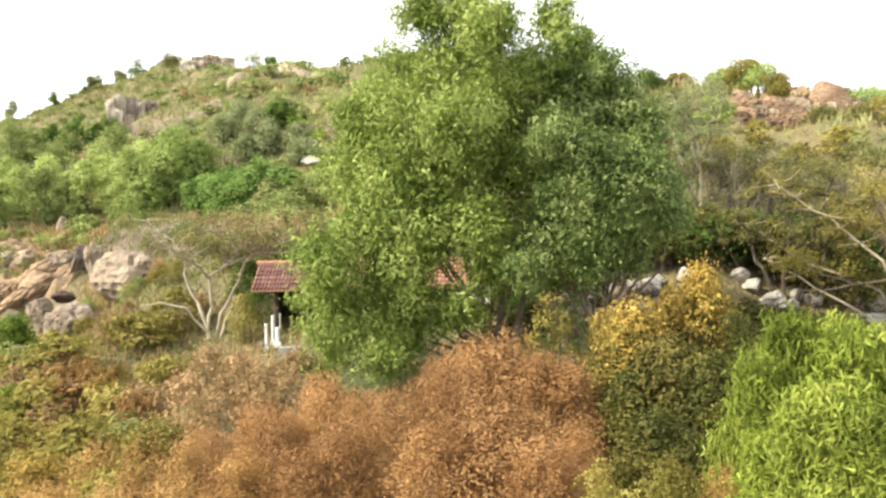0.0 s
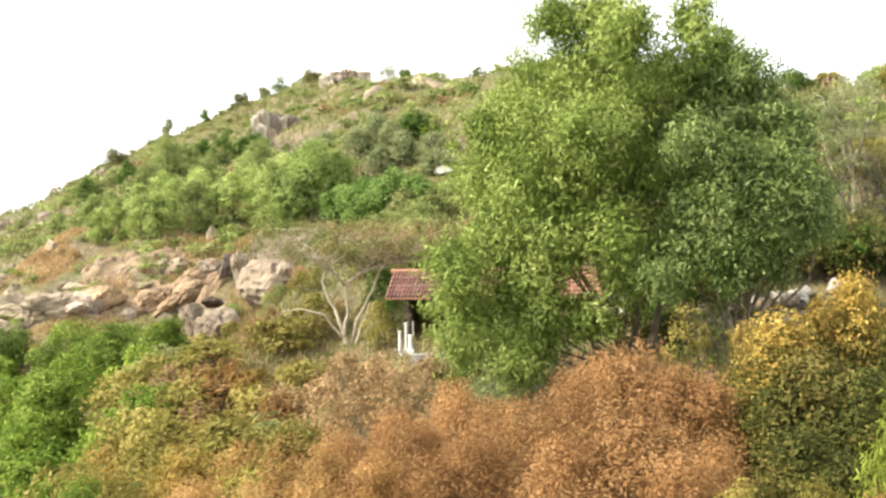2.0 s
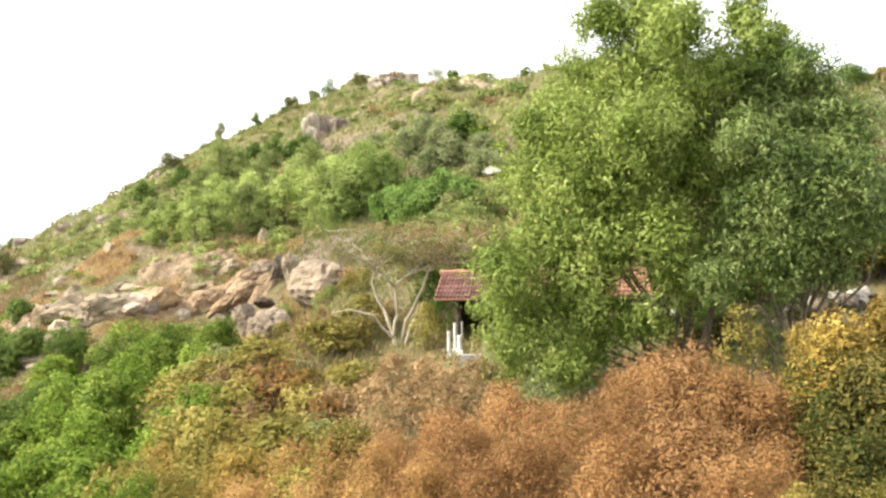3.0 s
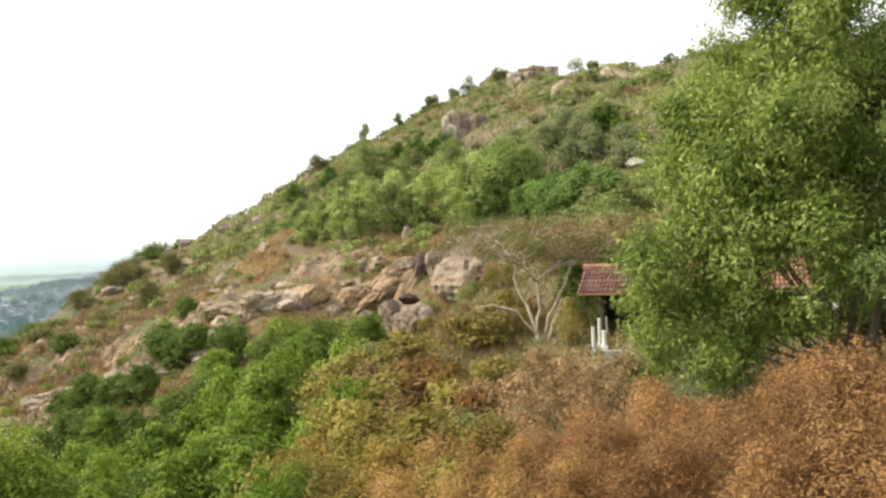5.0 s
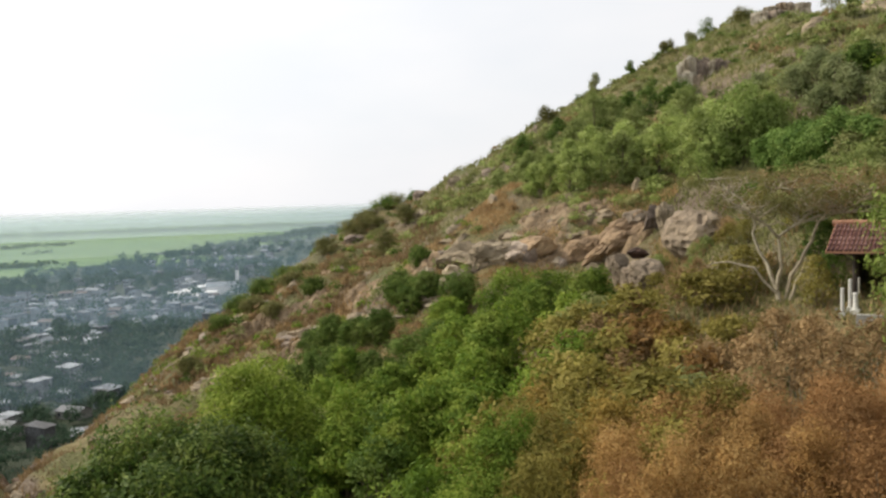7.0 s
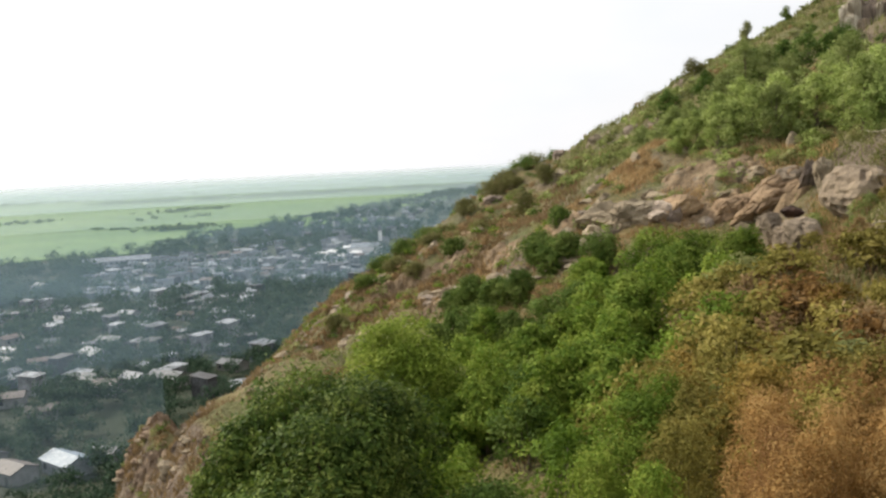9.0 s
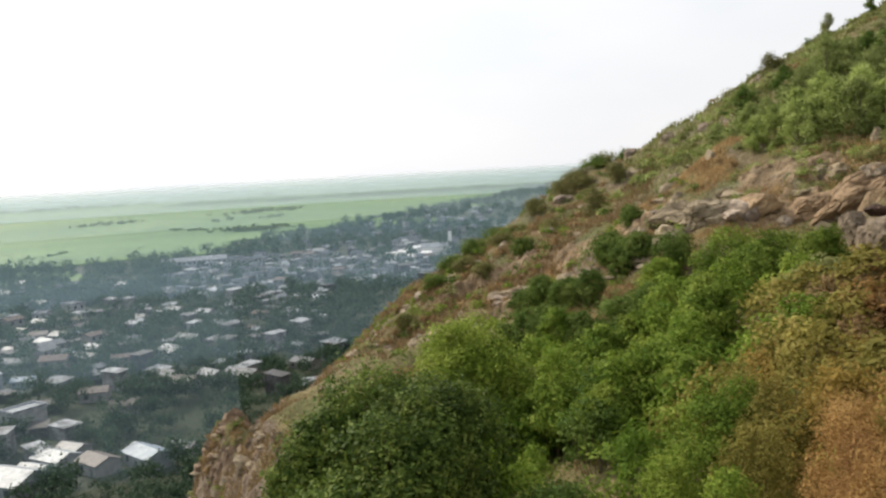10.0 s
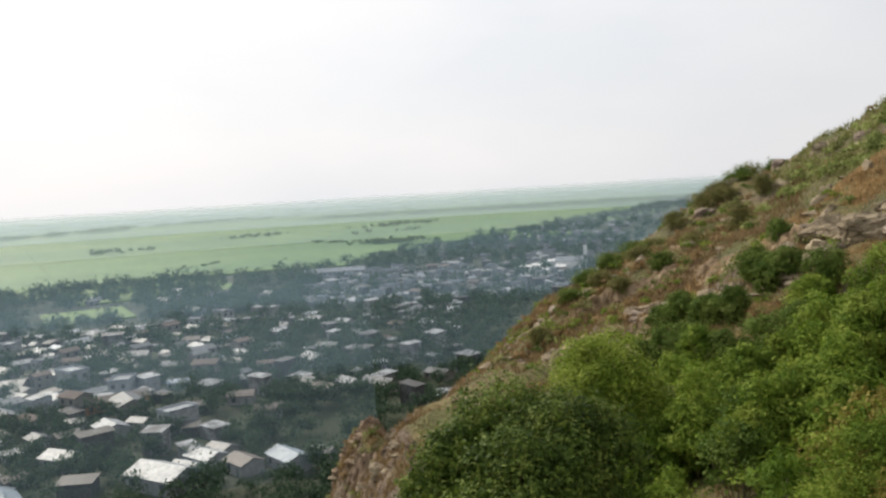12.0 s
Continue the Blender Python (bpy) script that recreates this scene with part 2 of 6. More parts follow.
def part(name, bm, material, parent, label=""):
    """Links a bmesh as one mesh object under a thing or a part."""
    me = bpy.data.meshes.new(name)
    bm.to_mesh(me)
    bm.free()
    me.materials.append(material)
    ob = new(name, me)
    ob.parent = parent
    return tagged(ob, label)


def leaves_object(name, v, material, parent=None, label=""):
    """A mesh of loose three-cornered leaves or blades; v has the shape (n, 3, 3)."""
    n = len(v)
    me = bpy.data.meshes.new(name)
    me.vertices.add(3 * n)
    me.vertices.foreach_set("co", np.ascontiguousarray(v, dtype=np.float32).ravel())
    me.loops.add(3 * n)
    me.loops.foreach_set("vertex_index", np.arange(3 * n, dtype=np.int32))
    me.polygons.add(n)
    me.polygons.foreach_set("loop_start", np.arange(0, 3 * n, 3, dtype=np.int32))
    me.update(calc_edges=True)
    me.materials.append(material)
    ob = new(name, me)
    ob.parent = parent
    return tagged(ob, label)


def unit(v):
    return v / np.maximum(np.linalg.norm(v, axis=-1, keepdims=True), 1e-9)


def leaf_faces(rng, pts, out, size, slim=0.42, droop=0.0, wild=0.5):
    """A pointed leaf at every point, its face turned outwards and up, its tip hanging."""
    n = len(pts)
    face = unit(out + np.array((0, 0, 0.25)) + rng.normal(0, wild, (n, 3)))
    a = rng.normal(0, 1, (n, 3)) + np.array((0, 0, -droop * 2))
    a = unit(a - face * np.sum(a * face, 1, keepdims=True))
    b = np.cross(face, a)
    s = size * rng.uniform(0.55, 1.35, (n, 1))
    return np.stack([pts - a * s * 0.5 - b * s * slim * 0.5, pts - a * s * 0.45 + b * s * slim * 0.5, pts + a * s * 0.5], 1)


def lobe_points(rng, lobes, n, shell=0.45, under=0.35):
    """Points in the outer part of a set of lumps (x, y, z, radius, flatness), with gaps between."""
    lobes = np.array(lobes, float)
    w = lobes[:, 3] ** 2
    k = rng.choice(len(lobes), n, p=w / w.sum())
    d = unit(rng.normal(0, 1, (n, 3)))
    d[:, 2] = np.where(d[:, 2] < -under, -d[:, 2], d[:, 2])
    r = lobes[k, 3] * rng.uniform(shell, 1.0, n) ** 0.6 * (1 + 0.16 * np.sin(5 * d[:, 0] + 3 * k) * np.sin(6 * d[:, 1] + k) + rng.normal(0, 0.05, n))
    p = lobes[k, :3] + d * r[:, None] * np.stack([np.ones(n), np.ones(n), lobes[k, 4]], 1)
    return p, d


def clumps(rng, masses, count, per, size, slim=0.42, droop=0.0, sprig=0.0, tight=0.22, under=0.45, wild=0.45):
    """Leaves gathered in sprays on the outside of rounded masses (x, y, z, radius, flatness), with dark gaps between the sprays."""
    masses = np.array(masses, float)
    w = masses[:, 3] ** 2
    k = rng.choice(len(masses), count, p=w / w.sum())
    d = unit(rng.normal(0, 1, (count, 3)))
    d[:, 2] = np.where(d[:, 2] < -under, -d[:, 2], d[:, 2])
    r = masses[k, 3]
    c = masses[k, :3] + d * (r * rng.uniform(0.62, 1.04, count))[:, None] * np.stack([np.ones(count), np.ones(count), masses[k, 4]], 1)
    span = r * tight * rng.uniform(0.55, 1.35, count)
    i = np.repeat(np.arange(count), per)
    off = rng.normal(0, 1, (len(i), 3)) * np.array((1, 1, 0.7))
    p = c[i] + off * span[i][:, None]
    if sprig:
        up = unit(d + np.array((0, 0, 0.9)))
        p += up[i] * (rng.uniform(-0.6, 1.0, len(i)) * r[i] * sprig)[:, None]
    out = unit(d[i] + 0.35 * off)
    return leaf_faces(rng, p, out, size, slim, droop, wild)


def crown_masses(rng, tall, wide, n, base=0.12, full=0.55):
    """Rounded masses that heap up into a crown of that height and width, widest at the share full of it."""
    out = []
    for i in range(n):
        u = base + (0.9 - base) * ((i + rng.uniform(0, 1)) / n) ** 0.8
        env = wide / 2 * max(0.25, 1 - abs(u - full) ** 1.6 * (1.5 if u > full else 1.1) / max(full, 1 - full) ** 1.2)
        r = wide / 2 * rng.uniform(0.3, 0.5) * (0.85 if u > 0.75 else 1.0)
        a, q = i * 2.4 + rng.uniform(-0.6, 0.6), max(0.0, env - r * 0.8) * math.sqrt(rng.uniform(0.25, 1))
        out.append((q * math.cos(a), q * math.sin(a), min(u * tall, tall - r * 0.8), r, rng.uniform(0.75, 1.05)))
    return out


def bush_lobes(rng, n, r=1.0, tall=1.0):
    out = []
    for i in range(n):
        a, q = rng.uniform(0, 2 * math.pi), r * 0.68 * math.sqrt(rng.uniform(0, 1))
        h = tall * (0.35 + 0.6 * rng.uniform(0, 1) * (1 - 0.6 * q / r))
        out.append((q * math.cos(a), q * math.sin(a), h, r * rng.uniform(0.28, 0.48), rng.uniform(0.75, 1.05)))
    return out


def bush_stems(rng, lobes, root=0.05, reach=0.9):
    s = Shape()
    for x, y, z, r, _ in lobes:
        b = np.array((x * 0.15, y * 0.15, -0.25))
        e = np.array((x, y, z)) * reach
        m = (b + e) / 2 + rng.normal(0, 0.07, 3)
        s.tube([b, m, e], root, root * 0.35, 5)
    return s


def polar(az, r):
    return -r * math.sin(radians(az)), r * math.cos(radians(az))


# ---------------------------------------------------------------- the ground
def soft(s, w):
    return w * np.logaddexp(0.0, s / w)


def wavy(x, y):
    return (np.sin(0.31 * x + 0.17 * y + 1.0) * np.sin(0.13 * x - 0.29 * y + 2.0) * 1.0
            + np.sin(0.07 * x + 0.11 * y) * np.sin(0.09 * x - 0.05 * y + 0.7) * 2.2
            + np.sin(0.83 * x + 0.4 * y + 0.3) * np.sin(0.37 * x - 0.71 * y) * 0.35)


def height(x, y):
    x = np.asarray(x, float); y = np.asarray(y, float)
    xl = -soft(-x, 6.0) + 4.2
    slope = 0.29 * xl + 0.375 * y + 42.6
    slope = slope - 0.95 * soft(-0.894 * x + 0.447 * y - 159, 7) - 1.25 * soft(-0.887 * x - 0.462 * y - 70, 6)
    slope = slope - 0.75 * soft(0.75 * x + 0.66 * y - 85, 10)
    slope = slope + wavy(x, y) * np.clip((np.hypot(x, y) - 15) / 40, 0, 1)
    slope = slope + 5.0 * np.exp(-((x + 72) ** 2 + (y - 185) ** 2) / 1800) + 1.4 * np.exp(-((x - 33) ** 2 + (y - 80) ** 2) / 400)
    slope = slope + 2.8 * np.exp(-((x + 1) / 20) ** 2 - ((y - 18) / 8) ** 2)
    down = -0.61 * (x + 30) - 0.79 * (y - 52)
    side = 0.79 * (x + 30) - 0.61 * (y - 52)
    slope = slope - 6.0 * np.exp(-(side / 11) ** 2) / (1 + np.exp(-(down + 2) / 5)) / (1 + np.exp((down - 60) / 10))
    slope = slope - 3.0 * np.exp(-((x + 38) ** 2 + (y - 166) ** 2) / 1500) - 0.4 * np.exp(-((x + 60) ** 2 + (y - 190) ** 2) / 300)
    slope = slope - 2.6 * np.exp(-((x + 80) ** 2 + (y - 153) ** 2) / 420) + 2.2 * np.exp(-((x + 102) ** 2 + (y - 146) ** 2) / 330)
    slope = slope - 3.6 * np.exp(-((x - 19) ** 2 + (y - 88) ** 2) / 170)
    slope = slope + 15.9 * np.exp(-(x * x + (y + 1) ** 2) / 128)
    turn_ = np.degrees(np.arctan2(-x, y))
    slope = slope - 9.0 * np.exp(-((np.hypot(x, y) - 88) / 30) ** 2) / (1 + np.exp(np.clip((67.5 - turn_) / 1.0, -50, 50))) * (turn_ < 120)
    slope = slope + 19.0 * np.exp(-((-(x + 125.1) * 0.934 + (y - 48.0) * 0.358) / 12) ** 2 - (((x + 125.1) * 0.358 + (y - 48.0) * 0.934) / 7.5) ** 2)
    slope = slope - 4.5 * np.exp(-((np.hypot(x, y) - 122) / 22) ** 2 - ((turn_ - 63.3) / 2.2) ** 2)
    return soft(slope, 2.0)


def rockiness(x, y):
    """How much bare rock breaks through: most on the ledge, down the falling slope and on the crests."""
    az_, r_ = math.degrees(math.atan2(-x, y)), math.hypot(x, y)
    ledge_ = math.exp(-((az_ - 33) / 9) ** 2 - ((r_ - 78) / 14) ** 2)
    fall_ = 1 / (1 + math.exp(-(az_ - 43) / 2.5))
    crest_ = 1 / (1 + math.exp(-(r_ - 145) / 8)) if az_ > 4 else math.exp(-((r_ - 78) / 12) ** 2)
    return 0.25 + 0.95 * max(ledge_, fall_, crest_)


def build_ground():
    az = np.concatenate([np.arange(-34, 102, 0.5), np.arange(102, 326, 4.0)])
    rr = np.concatenate([np.arange(0.5, 12, 1.0), np.geomspace(12, 260, 200), np.geomspace(270, 4850, 40)])
    A, R = np.meshgrid(np.radians(az), rr)
    x, y = -R * np.sin(A), R * np.cos(A)
    z = height(x, y)
    m, n = A.shape
    # broken rock under the thin soil, where the slope is open
    open_ground = np.clip((z - 6) / 10, 0, 1) * np.clip((R - 46) / 14, 0, 1)
    for p in np.argwhere(open_ground > 0.02):
        i, j = int(p[0]), int(p[1])
        q = Vector((x[i, j], y[i, j], z[i, j] * 0.6))
        crag = noise.ridged_multi_fractal(q * 0.13, 0.9, 2.1, 4, 1.0, 2.0) - 1.1
        z[i, j] += open_ground[i, j] * (0.85 * max(crag, -0.6) + 0.35 * noise.noise(q * 0.7)) * rockiness(x[i, j], y[i, j])
    v = np.stack([x, y, z], -1)
    i, j = np.meshgrid(np.arange(m - 1), np.arange(n), indexing="ij")
    jn = (j + 1) % n
    f = np.stack([i * n + j, i * n + jn, (i + 1) * n + jn, (i + 1) * n + j], -1).reshape(-1, 4)
    s = Shape()
    s.add(v.reshape(-1, 3), f)
    s.add([(0, 0, float(height(0, 0)))], [])
    s.f += [(m * n, (k + 1) % n, k) for k in range(n)]
    ob = s.link("ground", GROUND, smooth=True)
    tagged(ob, "dry grassy hillside falling to a flat green plain", "ground", kind="structure")


def ground_material():
    m = surface("hillside_ground", ((0.135, 0.16, 0.052), (0.19, 0.19, 0.072), (0.265, 0.215, 0.092), (0.225, 0.185, 0.088)), scale=0.09, bump=0.9, spread=0.3, world_space=True, fine=14)
    n, l = m.node_tree.nodes, m.node_tree.links
    bs = next(q for q in n if q.type == "BSDF_PRINCIPLED")
    hill = bs.inputs["Base Color"].links[0].from_socket
    geo = n.new("ShaderNodeNewGeometry")
    sep = n.new("ShaderNodeSeparateXYZ")
    l.new(geo.outputs["Position"], sep.inputs["Vector"])
    low = n.new("ShaderNodeMapRange")
    low.inputs["From Min"].default_value, low.inputs["From Max"].default_value = 1.6, 6.0
    l.new(sep.outputs["Z"], low.inputs["Value"])
    no = n.new("ShaderNodeTexNoise")
    no.inputs["Scale"].default_value = 0.02
    no.inputs["Detail"].default_value = 8.0
    l.new(geo.outputs["Position"], no.inputs["Vector"])
    rp = n.new("ShaderNodeValToRGB")
    rp.color_ramp.elements[0].position, rp.color_ramp.elements[0].color = 0.40, (0.045, 0.065, 0.03, 1)
    rp.color_ramp.elements[1].position, rp.color_ramp.elements[1].color = 0.62, (0.085, 0.105, 0.07, 1)
    l.new(no.outputs["Fac"], rp.inputs["Fac"])
    mx = n.new("ShaderNodeMixRGB")
    l.new(low.outputs["Result"], mx.inputs["Fac"])
    l.new(rp.outputs["Color"], mx.inputs["Color1"])
    l.new(hill, mx.inputs["Color2"])
    # bare granite on the steep faces
    nsep = n.new("ShaderNodeSeparateXYZ")
    l.new(geo.outputs["Normal"], nsep.inputs["Vector"])
    steep = n.new("ShaderNodeMapRange")
    steep.inputs["From Min"].default_value, steep.inputs["From Max"].default_value = 0.86, 0.70
    l.new(nsep.outputs["Z"], steep.inputs["Value"])
    rk = n.new("ShaderNodeTexNoise")
    rk.inputs["Scale"].default_value = 0.5
    rk.inputs["Detail"].default_value = 7.0
    l.new(geo.outputs["Position"], rk.inputs["Vector"])
    rr_ = n.new("ShaderNodeValToRGB")
    rr_.color_ramp.elements[0].position, rr_.color_ramp.elements[0].color = 0.35, (0.17, 0.12, 0.085, 1)
    rr_.color_ramp.elements[1].position, rr_.color_ramp.elements[1].color = 0.65, (0.38, 0.30, 0.215, 1)
    l.new(rk.outputs["Fac"], rr_.inputs["Fac"])
    mr = n.new("ShaderNodeMixRGB")
    l.new(steep.outputs["Result"], mr.inputs["Fac"])
    l.new(mx.outputs["Color"], mr.inputs["Color1"])
    l.new(rr_.outputs["Color"], mr.inputs["Color2"])
    l.new(mr.outputs["Color"], bs.inputs["Base Color"])
    return m


GROUND = ground_material()
build_ground()

# ---------------------------------------------------------------- rocks
def rock_mesh(name, seed, material, flat=0.75, rough=0.3, cuts=9, fine=4):
    """A weathered block: a ball cut by random planes, cracked and roughened."""
    bm = bmesh.new()
    bmesh.ops.create_icosphere(bm, subdivisions=fine, radius=1.0)
    rng = np.random.default_rng(seed)
    planes = [(Vector(unit(rng.normal(0, 1, 3))), rng.uniform(0.5, 0.85)) for _ in range(cuts)]
    off = Vector(rng.uniform(-20, 20, 3))
    for v in bm.verts:
        p = v.co.copy()
        for n_, d_ in planes:
            k = p.dot(n_) - d_
            if k > 0:
                p -= n_ * k * 0.95
        p *= 1 + rough * noise.fractal(p * 1.9 + off, 0.7, 2.2, 5) * 0.5
        crack = abs(noise.noise(Vector((p.x * 2.2, p.y * 2.2, p.z * 0.5)) + off))
        p *= 1 - 0.16 * max(0.0, 0.12 - crack) / 0.12
        v.co = Vector((p.x, p.y, p.z * flat))
    me = bpy.data.meshes.new(name)
    bm.to_mesh(me)
    bm.free()
    me.materials.append(material)
    return me


ROCKS = [rock_mesh("boulder", 10 + i, ROCK_TAN if i % 3 else ROCK_DARK, (0.9, 0.7, 1.15, 0.6, 0.8, 1.0)[i], (0.3, 0.45, 0.4)[i % 3], 12, 3) for i in range(6)]
ROCKS += [rock_mesh("boulder", 40 + i, ROCK, (0.95, 0.9, 1.1)[i], 0.22, 6, 4) for i in range(3)]


PALE_ROCKS = [rock_mesh("boulder", 60 + i, ROCK_PALE, 0.85, 0.3, 10, 3) for i in range(4)]


def boulder(x, y, r, kind=0, turn=0.0, tall=1.0, wide=1.0, up=0.0, label="rounded pale granite boulder in the dry grass", group=""):
    ob = new("boulder", ROCKS[kind])
    ob.matrix_basis = pose(x, y, float(height(x, y)) + r * (0.08 if kind > 5 else -0.12) + up, 0, 0, turn) @ Matrix.Diagonal((r * wide, r, r * tall, 1))
    return tagged(ob, label, "boulder", group)


# the two great boulders under the ledge, with a rusty hollow between
for px, py, pr, pk, pt, ph, pw, pu in ((-26.6, 55.0, 1.25, 6, 20, 1.15, 0.95, 0.9), (-23.5, 52.6, 1.55, 7, 80, 0.95, 1.1, 0.9), (-24.9, 53.4, 1.0, 8, 10, 0.9, 1.0, 0.6), (-22.1, 58.5, 2.5, 6, 140, 0.85, 1.15, 1.2), (-20.9, 58.0, 1.3, 8, 60, 0.8, 1.2, 0.5),
                                       (-26.1, 62.2, 1.0, 2, 15, 1.4, 0.9, 1.2), (-30.2, 65.8, 1.5, 7, 75, 0.9, 1.3, 0.4), (-32.5, 70.9, 0.55, 5, 75, 1.5, 0.9, 0.5)):
    boulder(px, py, pr, pk, pt, ph, pw, up=pu, label="large rounded pale granite boulder on the slope")
# a solid stone, rusty and darkened for the shade inside the hollow
hollow = new("rock_hollow", rock_mesh("rock_hollow", 31, HOLLOW, 0.5))
hollow.matrix_basis = pose(-24.9, 54.4, float(height(-24.9, 54.4)) + 1.9) @ Matrix.Diagonal((0.8, 0.9, 0.9, 1))
tagged(hollow, "solid rust-dark stone standing in for the hollow between boulders", "boulder")


def leaning_slab(x, y, long_, thick, tall, lean, turn, material, seed, label, up=0.0):
    """A thick slab of bedrock that dips down the slope."""
    ob = new("rock_slab", rock_mesh("rock_slab", seed, material, 1.0, 0.28, 10, 5))
    ob.matrix_basis = pose(x, y, float(height(x, y)) + up, 0, lean, turn) @ Matrix.Diagonal((long_, thick, tall, 1))
    return tagged(ob, label, "rock slab", "rock slabs")


leaning_slab(-31.2, 64.6, 4.4, 2.6, 1.7, -34, 22, ROCK_SLAB, 71, "great ochre rock slab dipping down the slope", 0.5)
leaning_slab(-34.8, 64.2, 3.3, 2.2, 1.3, -26, 24, ROCK_SLAB, 72, "broken ochre rock slab dipping down the slope", 0.1)
leaning_slab(-38.5, 62.0, 3.0, 1.8, 1.3, -14, 30, ROCK_SLAB, 73, "cracked ochre rock slab in dry grass", 0.5)
leaning_slab(-41.5, 61.0, 2.8, 1.6, 1.5, -6, 36, ROCK_TAN, 74, "cracked tan rock face in dry grass", 0.5)
leaning_slab(-47.2, 63.3, 3.2, 1.8, 1.6, -10, 40, ROCK_TAN, 75, "cracked tan rock face in dry grass", 0.5)
# dark stone put here for the shade of the cleft
leaning_slab(-27.9, 63.4, 0.7, 0.6, 1.5, 12, 10, ROCK_DARK, 76, "upright rock in dark stone, standing in for a shaded cleft", 1.0)

rng_r = np.random.default_rng(5)


def strew(n, az0, az1, r0, r1, s0, s1, label, group, kinds=(0, 1, 3, 4, 5), tall=(0.6, 1.1)):
    for _ in range(n):
        x, y = polar(rng_r.uniform(az0, az1), rng_r.uniform(r0, r1))
        boulder(x, y, rng_r.uniform(s0, s1), int(rng_r.choice(kinds)), rng_r.uniform(0, 360), rng_r.uniform(*tall), rng_r.uniform(0.9, 1.7), label=label, group=group)




def scree(n, az0, az1, r0, r1, s0, s1, label):
    """Loose stones past counting, as one mesh."""
    shape = Shape()
    for k in range(n):
        x, y = polar(rng_r.uniform(az0, az1), rng_r.uniform(r0, r1))
        me = ROCKS[(1, 4, 5, 2)[k % 4]]
        co = np.empty(len(me.vertices) * 3)
        me.vertices.foreach_get("co", co)
        size = rng_r.uniform(s0, s1)
        m = np.array(pose(x, y, float(height(x, y)) - 0.1 * size, 0, 0, rng_r.uniform(0, 360)))
        co = co.reshape(-1, 3) * np.array((size * rng_r.uniform(0.9, 1.6), size, size * rng_r.uniform(0.6, 1.0)))
        shape.add(co @ m[:3, :3].T + m[:3, 3], [tuple(p.vertices) for p in me.polygons])
    ob = shape.link("scree", ROCK_SCAR)
    tagged(ob, label, "stones", kind="stuff")


def band(az0, r0, az1, r1, step, s0, s1, label, group, wander=1.6):
    """Blocks that overlap into one broken outcrop, along a line of the plan."""
    (xa, ya), (xb, yb) = polar(az0, r0), polar(az1, r1)
    n = int(math.hypot(xb - xa, yb - ya) / step)
    for k in range(n):
        t = k / max(1, n - 1)
        x, y = xa + (xb - xa) * t + rng_r.normal(0, wander), ya + (yb - ya) * t + rng_r.normal(0, wander)
        boulder(x, y, rng_r.uniform(s0, s1), int(rng_r.choice((0, 1, 2, 4, 5))), rng_r.uniform(0, 360), rng_r.uniform(0.6, 1.0), rng_r.uniform(1.0, 1.6), label=label, group=group)


band(32, 74, 40, 75, 0.9, 1.0, 2.0, "cracked upright tan rock face of the ledge", "ledge rocks", 1.2)
band(26, 72, 40, 76, 0.9, 0.7, 1.5, "cracked tan rock of the ledge in dry grass", "ledge rocks", 1.5)
band(27, 78, 38, 82, 1.1, 0.7, 1.3, "cracked tan rock of the ledge in dry grass", "ledge rocks", 1.6)
band(39, 76, 50, 96, 0.9, 0.7, 1.4, "long broken rock rib running down the slope", "slope rocks", 1.0)
band(43, 74, 56, 94, 1.0, 0.7, 1.4, "long broken rock rib running down the slope", "slope rocks", 1.0)
band(47, 112, 57, 104, 1.3, 0.7, 1.5, "weathered rock on the falling slope", "slope rocks", 2.0)
strew(14, 26, 44, 84, 96, 0.5, 1.2, "weathered tan rock breaking through dry grass", "ledge rocks")
scree(60, 57, 68, 66, 98, 0.3, 0.9, "brown broken stones strewn down the falling slope")
scree(110, 64, 73, 116, 150, 0.4, 1.3, "brown broken stones strewn over the scar above the houses")
band(56, 104, 68, 78, 1.0, 0.4, 1.0, "brown broken rock above the houses", "lower rocks", 2.0)
band(31.5, 172, 43, 147, 1.3, 0.5, 1.1, "bare pale rock along the crest", "crest rocks", 2.2)
strew(24, 34, 44, 128, 160, 0.8, 2.2, "bare grey-brown crest rock", "crest rocks")
strew(22, 6, 30, 120, 165, 0.8, 2.0, "pale rock on the upper hillside", "upper rocks")
strew(46, 64.5, 72, 112, 142, 0.5, 1.3, "brown broken rock on the raw spur", "spur rocks")
# the cliff under the crest, pale at one end and dark at the other, with pale rubble at its foot
def cliff_mesh(seed, material):
    """A squared block of rock with rounded edges, upright cracks and a ragged top."""
    bm = bmesh.new()
    bmesh.ops.create_cube(bm, size=2.0)
    bmesh.ops.subdivide_edges(bm, edges=bm.edges[:], cuts=11, use_grid_fill=True)
    off = Vector((seed * 2.3, seed * 1.1, seed * 0.7))
    for v in bm.verts:
        p = v.co.copy()
        p *= 1 - 0.13 * max(0.0, (p.length_squared - 1.1) / 1.9)
        crack = abs(noise.noise(Vector((p.x * 3.0, p.y * 3.0, p.z * 0.35)) + off))
        p.x, p.y = p.x * (1 - 0.3 * max(0.0, 0.16 - crack) / 0.16), p.y * (1 - 0.3 * max(0.0, 0.16 - crack) / 0.16)
        p += Vector((noise.noise(p * 1.3 + off), noise.noise(p * 1.3 - off), noise.noise(p * 1.7 + off * 2))) * 0.16
        v.co = p
    me = bpy.data.meshes.new("cliff_block")
    bm.to_mesh(me)
    bm.free()
    me.materials.append(material)
    return me


